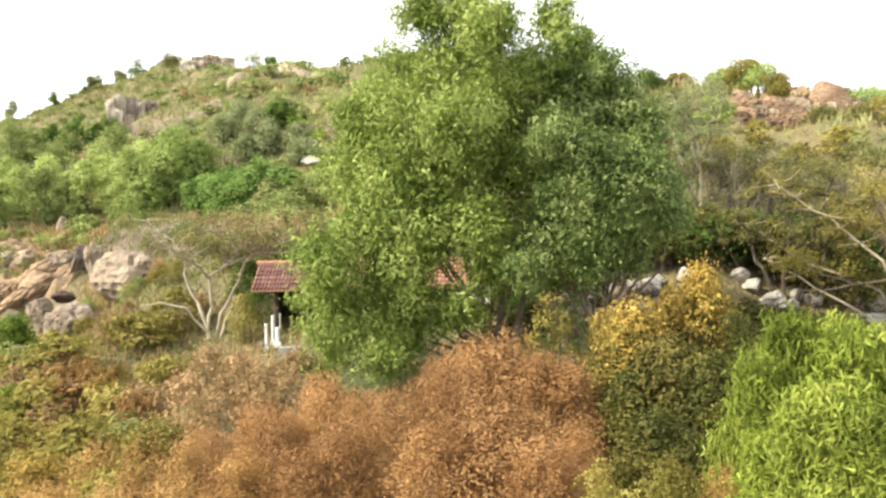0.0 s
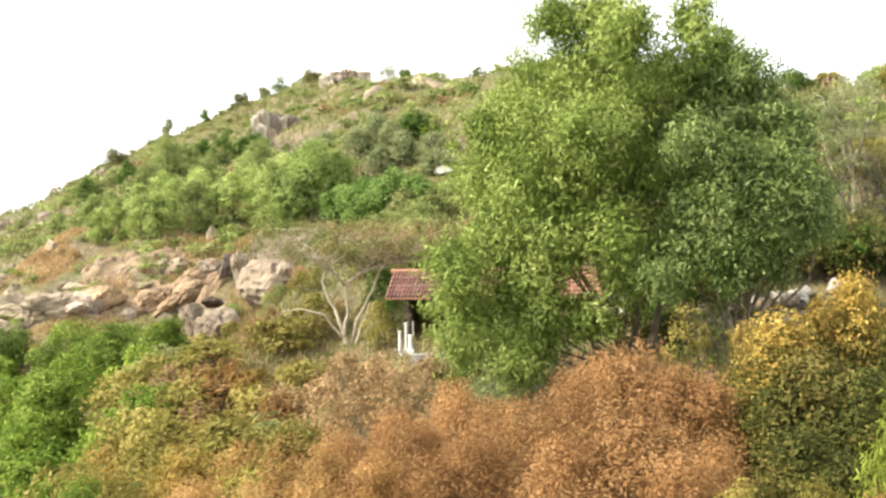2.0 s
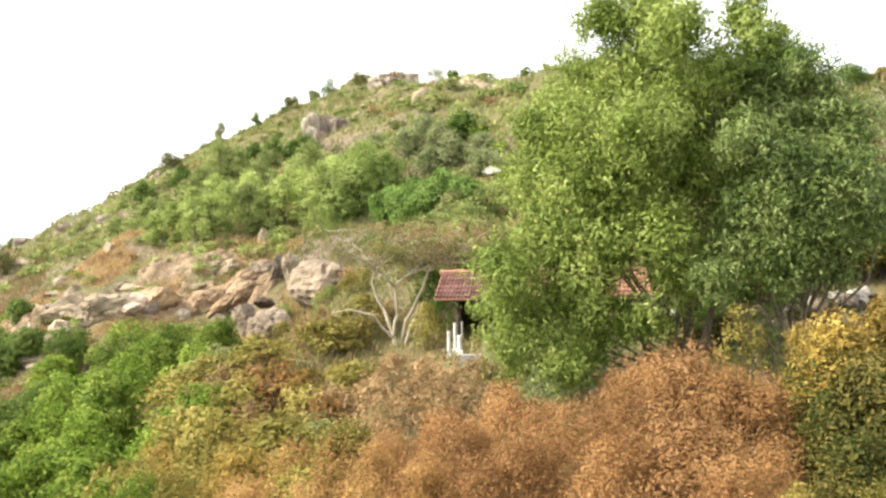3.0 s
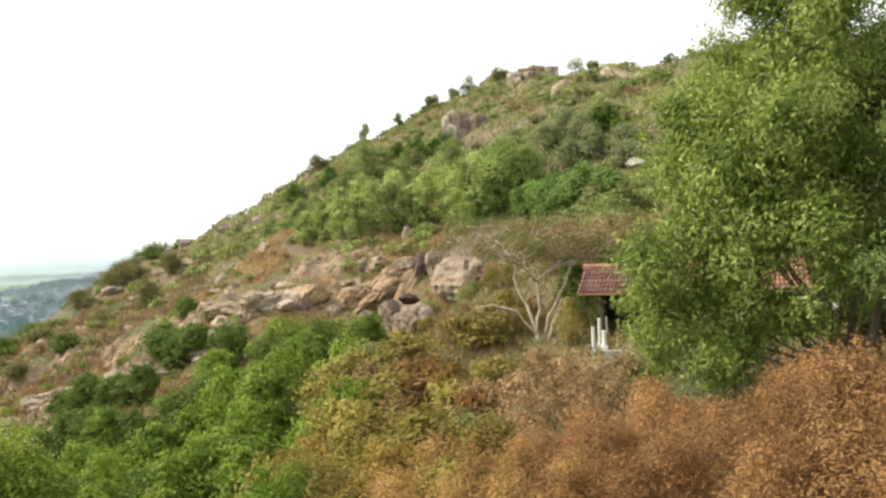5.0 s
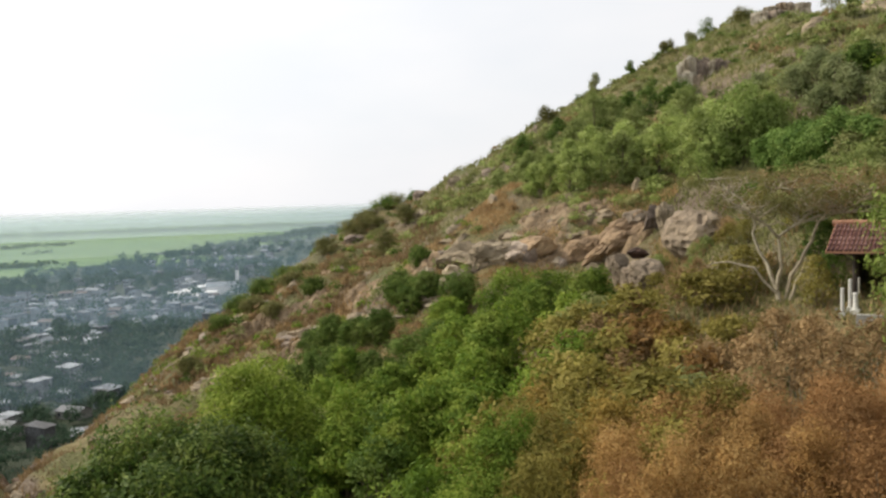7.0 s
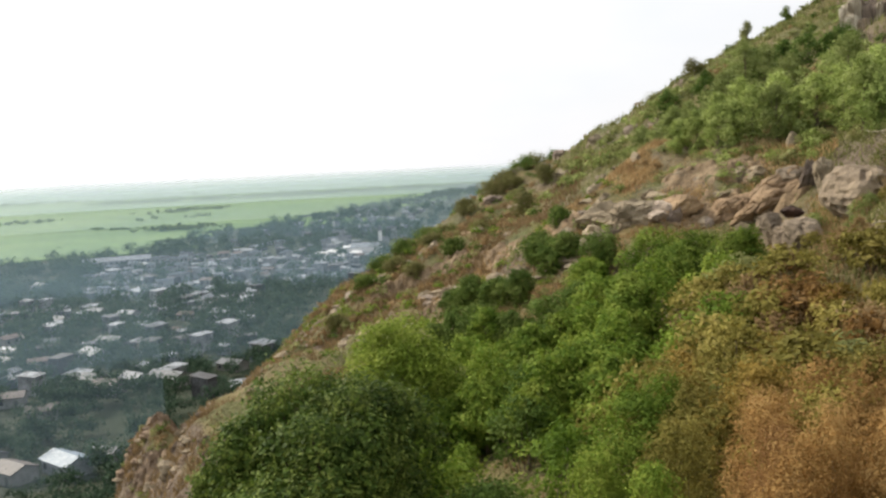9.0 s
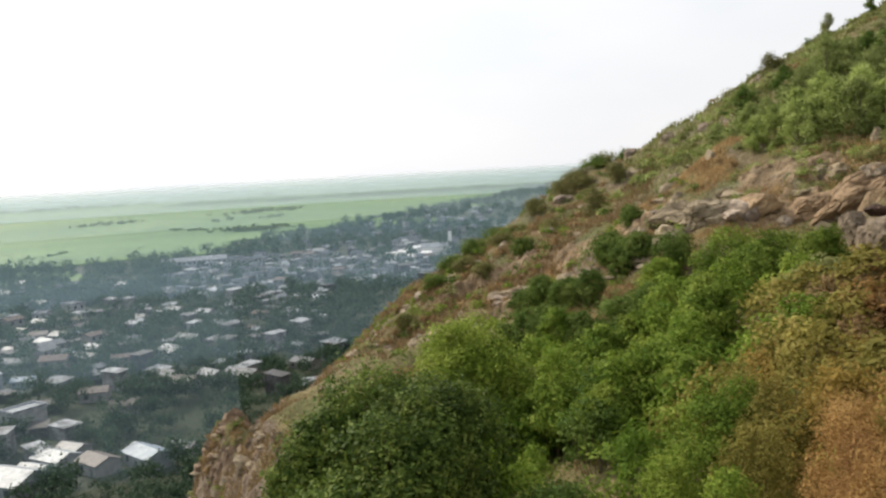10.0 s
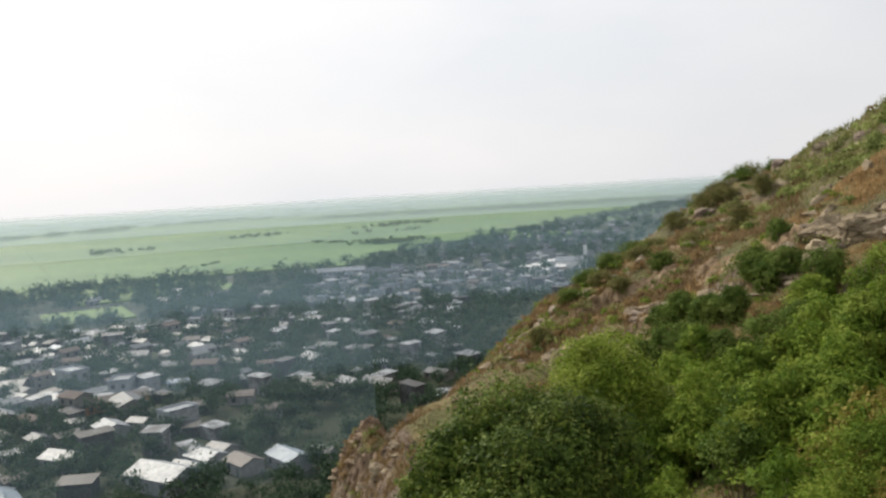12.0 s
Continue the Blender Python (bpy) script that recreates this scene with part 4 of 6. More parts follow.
def thorn_tree(az_, r_):
    """Pale crooked stems that fork low, reach out sideways and carry a thin level crown."""
    rng = np.random.default_rng(22)
    x, y = polar(az_, r_)
    ob = thing("thorn_tree", "flat-topped thorn tree with pale bare forking stems", "tree", at=pose(x, y, float(height(x, y)) - 0.1, 0, 0, az_))
    limbs = (((0, 0, -0.3), (-0.2, 0, 0.6), (-0.1, 0.1, 1.6), (-0.1, 0.1, 3.0), (0.6, 0.2, 3.6), (1.2, 0.2, 4.2), (2.2, 0.3, 4.4)),
             ((0.1, 0.1, -0.3), (0.4, 0, 1.2), (0.8, -0.1, 2.0), (1.3, -0.2, 2.9), (1.6, -0.3, 3.7), (2.4, -0.4, 4.1), (3.4, -0.5, 4.1), (4.3, -0.6, 3.9)),
             ((0.25, -0.1, -0.3), (0.5, -0.2, 0.6), (0.8, -0.3, 1.3), (1.0, -0.5, 2.2)),
             ((-0.1, 0, -0.3), (-0.5, 0.2, 1.2), (-0.9, 0.4, 2.2), (-1.2, 0.5, 3.1), (-1.3, 0.6, 3.9), (-1.8, 0.7, 4.9), (-2.9, 0.8, 5.8)),
             ((-0.3, 0, 0.5), (-1.2, 0.0, 1.6), (-2.2, -0.1, 1.9), (-3.2, -0.2, 1.8)),
             ((-0.1, 0.1, 3.0), (-0.7, -0.3, 3.6), (-1.3, -0.6, 4.1), (-2.2, -0.8, 4.7)), ((1.2, 0.2, 4.2), (0.8, 0.5, 4.8), (-0.2, 0.8, 5.3)), ((1.2, 0.2, 4.2), (1.8, 0.6, 4.9), (2.7, 0.9, 5.2)),
             ((2.4, -0.4, 4.1), (3.2, -0.1, 4.6), (4.2, 0.1, 4.8), (5.0, 0.2, 4.6)), ((-1.3, 0.6, 3.9), (-0.6, 1.0, 4.8), (0.2, 1.2, 5.5)), ((0.6, 0.2, 3.6), (1.6, 0.1, 3.9), (2.9, 0.0, 4.6), (3.7, 0.0, 5.1)))
    s_, tips = Shape(), []
    for k, pts in enumerate(limbs):
        pts = [Vector(p) + Vector(rng.normal(0, 0.06, 3)) * (i > 0) for i, p in enumerate(pts)]
        fine = [pts[0]]
        for a, b in zip(pts, pts[1:]):
            fine += [a.lerp(b, 0.5) + Vector(rng.normal(0, 0.07, 3)), b]
        low = pts[0].z < 0
        s_.tube(fine, 0.1 if low else 0.07, 0.03, 7)
        if k in (2, 4):
            continue
        for base in [q for q in fine if q.z > 3.3]:
            for _ in range(4):
                b = rng.uniform(0, 6.28)
                e = base + Vector((math.cos(b), math.sin(b), 0)) * rng.uniform(0.6, 1.5) + Vector((0, 0, rng.uniform(0.1, 0.9)))
                e.z = min(e.z, 5.9)
                s_.tube([base, base.lerp(e, 0.5) + Vector(rng.normal(0, 0.12, 3)), e], 0.026, 0.01, 5)
                tips.append(tuple(e))
    s_.link("trunk", BARK_PALE, ob)
    masses = [(e[0], e[1], max(e[2], 4.1) + 0.1, rng.uniform(0.35, 0.65), 0.4) for e in tips]
    half = len(masses) // 2
    leaves_object("crown", clumps(rng, masses[:half] + masses[half + half // 2:], 820, 12, 0.12, 0.4, 0.1, 0.0, 0.3, 0.9, 0.8), LEAF_DULL, ob)
    leaves_object("dry_crown", clumps(rng, masses[half:], 360, 12, 0.12, 0.4, 0.1, 0.0, 0.3, 0.9, 0.8), LEAF_BROWN, ob, "withered brown leaves")


thorn_tree(15.6, 41.0)
def limbed_tree(name, label, az_, r_, seed, limbs, bark, thick, material, sprays, twig, size=0.12, rise=0.35):
    """A tree on limbs laid one by one, with thin twigs and small flat sprays of leaves along their outer halves."""
    rng = np.random.default_rng(seed)
    x, y = polar(az_, r_)
    ob = thing(name, label, "tree", at=pose(x, y, float(height(x, y)) - 0.1, 0, 0, az_))
    s_, tips = Shape(), []
    for pts in limbs:
        pts = [Vector(p) + Vector(rng.normal(0, 0.05, 3)) * (i > 0) for i, p in enumerate(pts)]
        fine = [pts[0]]
        for a, b in zip(pts, pts[1:]):
            fine += [a.lerp(b, 0.5) + Vector(rng.normal(0, 0.06, 3)), b]
        s_.tube(fine, thick, thick * 0.3, 7)
        for base in fine[len(fine) * 2 // 5:]:
            if base.z < 2.4:
                continue
            for _ in range(5):
                b = rng.uniform(0, 6.28)
                e = base + Vector((math.cos(b), math.sin(b), 0)) * rng.uniform(0.4, twig) + Vector((0, 0, rng.uniform(-0.3, 1.0) * rise * 2))
                s_.tube([base, base.lerp(e, 0.5) + Vector(rng.normal(0, 0.1, 3)), e], 0.03, 0.012, 5)
                tips += [tuple(e), tuple(base.lerp(e, 0.6))]
    s_.link("trunk", bark, ob)
    masses = [(e[0], e[1], e[2], rng.uniform(0.22, 0.5), 0.45) for e in tips]
    leaves_object("crown", clumps(rng, masses, sprays, 12, size, 0.4, 0.1, 0.0, 0.3, 0.9, 0.8), material, ob)


limbed_tree("acacia_tree", "airy acacia with long pale slanting limbs", -29.4, 38.0, 61, (
    ((0, 0, -0.3), (-1.3, 0, 1.0), (-2.6, 0.1, 1.8), (-4.3, 0.1, 2.8), (-5.6, 0.2, 3.4)), ((0, 0.1, -0.3), (-1.0, 0.2, 2.2), (-3.0, 0.3, 3.0), (-4.6, 0.3, 3.8), (-6.2, 0.4, 4.9)),
    ((0.2, 0, -0.3), (-1.0, -0.2, 3.4), (-2.4, -0.2, 4.8), (-3.6, -0.1, 5.6), (-4.9, 0, 6.7)), ((0.3, 0, -0.3), (0.2, 0.3, 2.5), (-0.6, 0.6, 5.0), (-1.6, 0.8, 6.8)), ((0.2, 0.2, -0.3), (1.2, 0, 3.0), (1.8, 0, 5.6))),
    BARK_PALE, 0.075, LEAF_OLIVE, 900, 1.2)
limbed_tree("acacia_tree", "sparse acacia with leaning shade-darkened trunks and dull olive crown", -22.6, 38.6, 62, (
    ((0, 0, -0.4), (-0.7, 0, 0.9), (-1.3, 0.1, 2.0), (-1.7, 0.2, 3.4), (-2.3, 0.3, 4.6)), ((0.2, 0, -0.4), (0.6, 0, 1.2), (0.9, 0.1, 2.6), (1.3, 0.2, 4.0), (1.7, 0.3, 5.4)),
    ((0.9, 0.2, -0.4), (1.2, 0.2, 1.3), (1.6, 0.2, 2.8), (2.5, 0.3, 4.2)), ((-0.2, 0.1, -0.4), (-0.2, 0.2, 1.6), (0.1, 0.3, 3.4), (-0.3, 0.4, 5.2)), ((-1.0, 0.3, -0.4), (-1.5, 0.3, 1.0), (-2.4, 0.4, 2.2), (-3.2, 0.5, 3.4))),
    BARK_SHADED, 0.12, LEAF_DULL, 900, 1.1)
limbed_tree("acacia_tree", "sparse acacia with leaning shade-darkened trunks and dull olive crown", -26.2, 41.0, 63, (
    ((0, 0, -0.4), (-0.4, 0, 1.4), (-1.0, 0.1, 3.2), (-1.4, 0.2, 5.2)), ((0.2, 0, -0.4), (0.5, 0, 1.6), (0.6, 0.1, 3.6), (1.2, 0.2, 5.6)), ((0.5, 0.2, -0.4), (1.1, 0.2, 1.5), (2.0, 0.2, 3.2), (2.8, 0.3, 4.6))),
    BARK_SHADED, 0.11, LEAF_DULL, 800, 1.1)
limbed_tree("slender_tree", "tall slender tree with a pale trunk and thin light-green crown", -17.2, 46.0, 64, (
    ((0, 0, -0.4), (0.05, 0, 2.0), (-0.05, 0.1, 4.2), (0.1, 0.1, 5.8), (0.3, 0, 7.2)), ((0, 0, 2.6), (-0.5, 0.2, 4.2), (-0.8, 0.3, 5.4), (-0.9, 0.3, 6.6)), ((0, 0.1, 3.2), (0.6, 0, 4.6), (1.0, 0.1, 5.6), (1.1, 0.1, 6.6)),
    ((0, 0.1, 4.4), (-0.7, -0.3, 5.4), (-1.2, -0.4, 6.2)), ((-0.4, 0.2, 2.0), (-1.0, 0.3, 3.4), (-1.5, 0.4, 4.6))),
    BARK_PALE, 0.085, LEAF_SILVER, 800, 0.8)
umbrella_tree("acacia_tree", "sparse acacia with dark crooked trunks and dull olive crown", *polar(-31.5, 38), 63, 7.2, 4.0, BARK, LEAF_OLIVE, 15000, 0.14, 4, 0.7, 0.6, thick=0.075)


def round_tree(name, label, x, y, seed, tall, wide, material, leaves=9000, size=0.2, lean=0.0, sub=30):
    rng = np.random.default_rng(seed)
    ob = thing(name, label, "tree", "gully trees", pose(x, y, float(height(x, y)) - 0.1, 0, 0, rng.uniform(0, 360)))
    s = Shape()
    s.tube([(0, 0, -0.4), (lean * 0.3, 0.1, tall * 0.3), (lean, 0, tall * 0.55)], 0.045 * tall, 0.022 * tall, 8)
    lobes = []
    for i_ in range(sub):
        a, q = rng.uniform(0, 6.28), wide * (0.72 * math.sqrt(rng.uniform(0, 1)) if i_ > 4 else 0.3)
        top = tall * (1.0 - 0.32 * (q / wide) ** 2) - 0.3 * wide
        z = 0.1 * tall + (top - 0.1 * tall) * (rng.uniform(0, 1) ** 0.6 if i_ > 4 else 1.0)
        lobes.append((q * math.cos(a), q * math.sin(a), z, wide * rng.uniform(0.26, 0.42), 0.9))
        if rng.uniform() < 0.45:
            s.tube([(lean * 0.6, 0, tall * 0.38), (q * 0.5 * math.cos(a), q * 0.5 * math.sin(a), z * 0.8), (q * math.cos(a), q * math.sin(a), z)], 0.014 * tall, 0.005 * tall, 5)
    s.link("trunk", BARK, ob)
    p, d = lobe_points(rng, lobes, leaves, 0.25, 0.7)
    p += rng.normal(0, 0.055 * wide, p.shape) * np.array((1, 1, 1.3))
    d = unit(d + rng.normal(0, 0.3, d.shape))
    leaves_object("crown", leaf_faces(rng, p, d, size, 0.45, 0.15), material, ob)
    return ob


def grove(name, label, group, material, rows, seed, sprays, per, size, masses=14, base=0.14, full=0.55, tight=0.24):
    """Trees of one kind, each with its own crown; rows: bearing, distance, height, width."""
    for k, (az_, r_, tall, wide) in enumerate(rows):
        rng = np.random.default_rng(seed + k)
        x, y = polar(az_, r_)
        ob = thing(name, label, "tree", group, pose(x, y, float(height(x, y)) - 0.1, 0, 0, rng.uniform(0, 360)))
        ms = crown_masses(rng, tall, wide, masses, base, full)
        s_ = Shape()
        s_.tube([(0, 0, -0.5), (0.1, 0.05, tall * 0.3), (0, 0, tall * 0.62)], 0.03 * tall + 0.03, 0.014 * tall, 7)
        for mx, my, mz, mr, _ in ms[::2]:
            s_.tube([(0.05, 0, mz * 0.45), (mx * 0.5, my * 0.5, mz * 0.75), (mx, my, mz)], 0.012 * tall, 0.004 * tall, 5)
        s_.link("trunk", BARK, ob)
        v = clumps(rng, ms, sprays, per, size, 0.48, 0.1, 0.0, tight, 0.6)
        leaves_object("crown", v, material, ob)


grove("gully_tree", "bright green bushy tree in the gully", "gully trees", LEAF_FRESH, (
    (33.2, 62.5, 6.4, 6.4), (30.3, 56.5, 5.5, 5.4), (27.6, 55.5, 4.1, 3.8), (35.0, 44.5, 5.3, 3.8), (42.0, 46.0, 5.0, 2.6), (35.9, 42.0, 4.4, 3.4), (31.8, 59.0, 5.6, 4.0)), 500, 520, 18, 0.22)
grove("gully_tree", "rounded mid-green tree in the gully", "gully trees", LEAF_GULLY, (
    (46.3, 50.0, 6.4, 4.0), (44.7, 61.0, 4.5, 4.0), (38.2, 38.0, 4.6, 4.7), (40.1, 40.0, 3.9, 3.3), (43.6, 48.0, 4.8, 3.3), (34.8, 43.0, 3.6, 4.1), (37.6, 66.0, 3.4, 3.8), (36.0, 36.0, 3.4, 3.4),
    (48.7, 46.0, 5.9, 5.0), (41.8, 52.0, 4.6, 3.6), (39.6, 47.0, 4.4, 3.6), (37.4, 46.0, 4.6, 3.6), (36.6, 54.0, 4.8, 4.4), (45.0, 40.0, 4.0, 4.0), (41.5, 36.0, 3.6, 3.4)), 530, 460, 18, 0.21)
grove("gully_tree", "grey-green tree in the shade of the gully", "gully trees", LEAF_SHADE, (
    (40.4, 58.5, 4.8, 4.4), (38.6, 60.0, 4.9, 3.9), (38.9, 73.5, 2.8, 3.0), (40.2, 73.5, 3.2, 3.0), (36.8, 68.5, 3.0, 4.2), (45.7, 72.5, 3.3, 4.1), (29.0, 55.5, 3.8, 4.5), (41.0, 77.5, 2.5, 3.7), (47.0, 74.5, 2.3, 3.0),
    (43.0, 60.0, 4.0, 3.6), (42.4, 68.0, 3.2, 3.2), (48.2, 66.0, 3.4, 3.6), (46.8, 66.0, 3.4, 3.8), (49.0, 61.0, 3.8, 4.0), (50.6, 58.0, 4.2, 4.0), (44.0, 70.0, 3.0, 3.6), (47.6, 57.0, 4.2, 4.0), (52.6, 60.0, 3.6, 3.6), (45.4, 64.0, 3.6, 3.8)), 560, 330, 18, 0.21)
grove("gully_tree", "light-crowned tree over the falling slope", "gully trees", LEAF_OLIVE_GREEN, ((51.2, 44.0, 9.0, 6.9), (52.6, 46.0, 7.0, 5.0)), 580, 1500, 20, 0.2, 30)
grove("broadleaf_tree", "dense dark tree with glossy leaves below the lookout", "trees below the lookout", LEAF_GLOSSY, (
    (58.3, 31.0, 10.3, 6.3), (54.0, 30.0, 8.9, 6.1), (61.1, 30.0, 9.7, 4.5), (56.4, 28.0, 8.8, 6.5), (60.0, 27.0, 7.6, 5.0), (64.0, 31.0, 8.6, 3.2)), 600, 980, 22, 0.205, 30, 0.3, 0.6, 0.26)
grove("slope_tree", "dark bushy tree on the falling slope", "trees on the falling slope", LEAF_SHADE, (
    (50.3, 118.0, 2.2, 4.8), (48.7, 115.5, 2.7, 5.6), (51.7, 114.0, 2.2, 4.8), (53.1, 105.0, 1.8, 4.0), (45.8, 73.0, 3.2, 4.0), (41.0, 79.0, 2.7, 4.2), (39.2, 75.5, 2.3, 3.6), (46.9, 103.5, 2.2, 4.0), (39.5, 82.5, 2.1, 3.4)), 720, 230, 14, 0.25, 10, 0.04, 0.45, 0.34)
grove("slope_tree", "small dull-green tree along the falling crest", "trees on the falling slope", LEAF_DULL, (
    (46.0, 137.0, 3.0, 5.4), (44.1, 142.0, 2.7, 5.8), (42.8, 141.5, 2.2, 5.4), (40.4, 133.0, 3.2, 4.5), (41.9, 111.5, 3.7, 4.6), (49.6, 103.0, 1.8, 3.8), (55.3, 99.0, 1.7, 3.4), (44.8, 120.0, 2.2, 4.2), (47.4, 126.0, 2.2, 4.4), (48.2, 110.0, 1.7, 4.0), (50.8, 108.0, 1.8, 4.2)), 740, 210, 14, 0.26, 10, 0.04, 0.45, 0.34)
# the belt of trees between the ledge and the crest
grove("slope_tree", "feathery light-green tree above the rock ledge", "trees above the ledge", LEAF_BELT, (
    (28.1, 81.0, 4.2, 3.3), (26.9, 81.0, 4.6, 3.9), (23.2, 80.0, 5.4, 3.8), (21.8, 79.0, 5.5, 3.8), (20.6, 72.0, 6.3, 3.9), (19.7, 74.5, 5.9, 4.6), (24.2, 81.0, 4.5, 3.5), (22.4, 86.0, 4.8, 4.0), (25.6, 88.0, 4.4, 4.0), (29.1, 82.0, 6.0, 3.4), (30.3, 85.0, 4.5, 3.2), (31.5, 86.5, 3.7, 2.9), (27.6, 98.0, 4.6, 4.2), (25.4, 100.0, 4.8, 4.6)), 620, 300, 14, 0.24, 12, 0.04, 0.45, 0.34)
grove("slope_tree", "green tree on the upper hillside", "trees above the ledge", LEAF_GREEN, (
    (25.5, 80.5, 5.4, 3.8), (28.4, 116.0, 4.5, 4.7), (26.2, 118.5, 5.6, 4.8), (27.4, 119.5, 6.1, 4.9), 
    (24.7, 113.5, 4.6, 4.6), (31.8, 88.5, 4.0, 2.7), (29.6, 98.0, 4.4, 4.2), (23.4, 100.0, 4.4, 4.4), (30.8, 106.0, 4.2, 4.4), (32.6, 100.0, 3.6, 3.8), (21.4, 92.0, 4.6, 4.4), (33.8, 108.0, 3.4, 4.0)), 640, 290, 14, 0.25, 12, 0.04, 0.45, 0.34)
grove("slope_tree", "broad bright green tree above the shrine", "trees above the shrine", LEAF_FRESH_PALE, (
    (17.9, 71.5, 6.4, 5.8), (16.3, 73.0, 4.0, 4.8), (17.0, 72.0, 4.0, 3.9), (18.9, 71.0, 4.7, 3.9), (19.6, 70.0, 3.6, 3.6)), 660, 420, 14, 0.23, 14, 0.03, 0.5, 0.3)
grove("slope_tree", "vivid deep-green round tree above the shrine", "trees above the shrine", LEAF_VIVID, (
    (15.9, 66.0, 3.1, 4.4), (14.1, 62.5, 3.7, 5.0), (12.2, 58.0, 3.9, 5.0), (10.8, 56.0, 3.2, 3.8), (15.0, 64.5, 3.2, 4.2), (13.2, 60.0, 3.2, 4.2)), 670, 420, 14, 0.24, 10, 0.04, 0.45)
grove("slope_tree", "dark bushy tree under the cliff", "trees above the ledge", LEAF_DARK, (
    (23.7, 120.0, 5.7, 4.9), (22.5, 118.5, 4.8, 4.0), (21.7, 119.0, 4.0, 5.7), (25.1, 122.0, 5.2, 4.2), (29.8, 119.5, 4.6, 4.1), (32.2, 125.5, 4.1, 4.3), (11.0, 76.0, 2.7, 4.1), (26.8, 126.0, 4.0, 4.0)), 690, 230, 14, 0.28, 10, 0.04, 0.45)
grove("slope_tree", "airy grey-green tree on the upper hillside", "trees above the shrine", LEAF_SILVER, (
    (13.5, 77.0, 4.0, 4.2), (12.5, 75.0, 3.7, 3.6), (9.6, 71.0, 2.4, 3.4), (14.7, 77.5, 2.7, 3.7), (16.9, 98.5, 2.5, 4.0), (9.3, 66.0, 2.1, 3.6), (11.7, 73.5, 3.0, 3.5), (13.2, 74.0, 2.7, 4.0)), 710, 230, 14, 0.22, 10, 0.04, 0.45, 0.34)

for k, (az_, r_, t_, w_, mt) in enumerate(((-15.4, 70, 3.6, 2.2, LEAF_DULL), (-13.8, 80, 2.4, 2.2, LEAF_DARK), (-18.9, 79.5, 2.6, 2.0, LEAF_BELT), (-19.9, 79, 3.3, 2.2, LEAF_OLIVE), (-20.9, 79, 3.3, 2.3, LEAF_BELT), (-21.8, 78, 2.6, 2.0, LEAF_OLIVE), (-19.4, 76.5, 1.6, 2.0, LEAF_OLIVE),
                                           (-25.6, 82, 2.0, 1.8, LEAF_DARK), (-27.2, 80, 2.6, 2.2, LEAF_SHADY), (-28.6, 78, 3.4, 2.6, LEAF_GREEN), (-20.4, 88, 3.6, 1.2, LEAF_DARK), (-15.9, 86, 1.8, 1.6, LEAF_OLIVE), (-24.6, 71, 1.6, 1.8, LEAF_DULL), (-18.0, 68, 3.0, 2.0, LEAF_BELT), (-26.6, 70, 1.8, 2.0, LEAF_DULL))):
    round_tree("hilltop_tree", "small airy tree on the hilltop" if mt is not LEAF_DARK else "small dark tree on the hilltop", *polar(az_, r_), 160 + k, t_, w_, mt, 4200, 0.2, sub=16)


def bare_tree(az_, r_, tall, seed, bark):
    """A thin grey tree, nearly leafless, with crooked upright stems."""
    rng = np.random.default_rng(seed)
    x, y = polar(az_, r_)
    ob = thing("bare_tree", "thin grey tree with few withered leaves", "tree", "bare trees behind the terrace", pose(x, y, float(height(x, y)) - 0.1))
    s_, ends = Shape(), []
    for _ in range(4):
        limb(rng, s_, (*rng.normal(0, 0.5, 2), -0.2), (*rng.normal(0, 0.15, 2), 1), tall * 0.42, 0.06, 3, ends, 0.42, 0.4, 0.16)
    s_.link("trunk", bark, ob)
    p, d = lobe_points(rng, [(e[0], e[1], e[2], rng.uniform(0.3, 0.6), 0.9) for e in ends], 2200, 0.1, 0.9)
    leaves_object("crown", leaf_faces(rng, p, d, 0.12, 0.4, 0.1, 0.8), (LEAF_DULL, LEAF_UMBER)[seed % 2], ob)


for k in range(12):
    bare_tree(-15.6 - 0.85 * k, 46.0 + 4 * (k * 0.618 % 1.0), 3.0 + 1.2 * (k * 0.38 % 1.0), 400 + k, (BARK, BARK_GREY, BARK_GREY)[k % 3])

# ---------------------------------------------------------------- shrubs, from the lookout outwards
KINDS = {
    "orange": ("dry_shrub", "dry orange-brown shrub with fine brittle twigs", LEAF_ORANGE, 0.5, 0.0, 16),
    "brown": ("dry_shrub", "withered brown shrub with bare twigs", LEAF_BROWN, 0.4, 0.0, 12),
    "olive": ("leafy_shrub", "olive-green shrub among dry grass", LEAF_OLIVE, 0.5, 0.0, 13),
    "green": ("leafy_shrub", "leafy green shrub on the slope", LEAF_GREEN, 0.5, 0.0, 13),
    "hill": ("leafy_shrub", "dull straw-green shrub on the hillside", LEAF_HILL, 0.5, 0.0, 13),
    "dark": ("leafy_shrub", "dark green shrub on the slope", LEAF_DARK, 0.5, 0.0, 13),
    "gully": ("leafy_shrub", "deep green shrub in the gully", LEAF_GULLY, 0.5, 0.0, 13),
    "fresh": ("leafy_shrub", "fresh light-green shrub on the slope", LEAF_TREE, 0.5, 0.0, 13),
    "bamboo": ("bamboo_clump", "bright green clump of slender drooping bamboo leaves", LEAF_BRIGHT, 0.2, 0.5, 26),
    "ochre": ("leafy_shrub", "olive shrub turning ochre yellow", LEAF_OCHRE, 0.5, 0.0, 14),
    "rust": ("dry_shrub", "dull rust-brown shrub with fine brittle twigs", LEAF_RUST, 0.5, 0.0, 15),
    "umber": ("leafy_shrub", "dark olive shrub flecked with withered leaves", LEAF_UMBER, 0.5, 0.2, 16),
    "golden": ("golden_shrub", "green shrub crowned with orange and yellow leaves", LEAF_UMBER, 0.5, 0.2, 18),
}
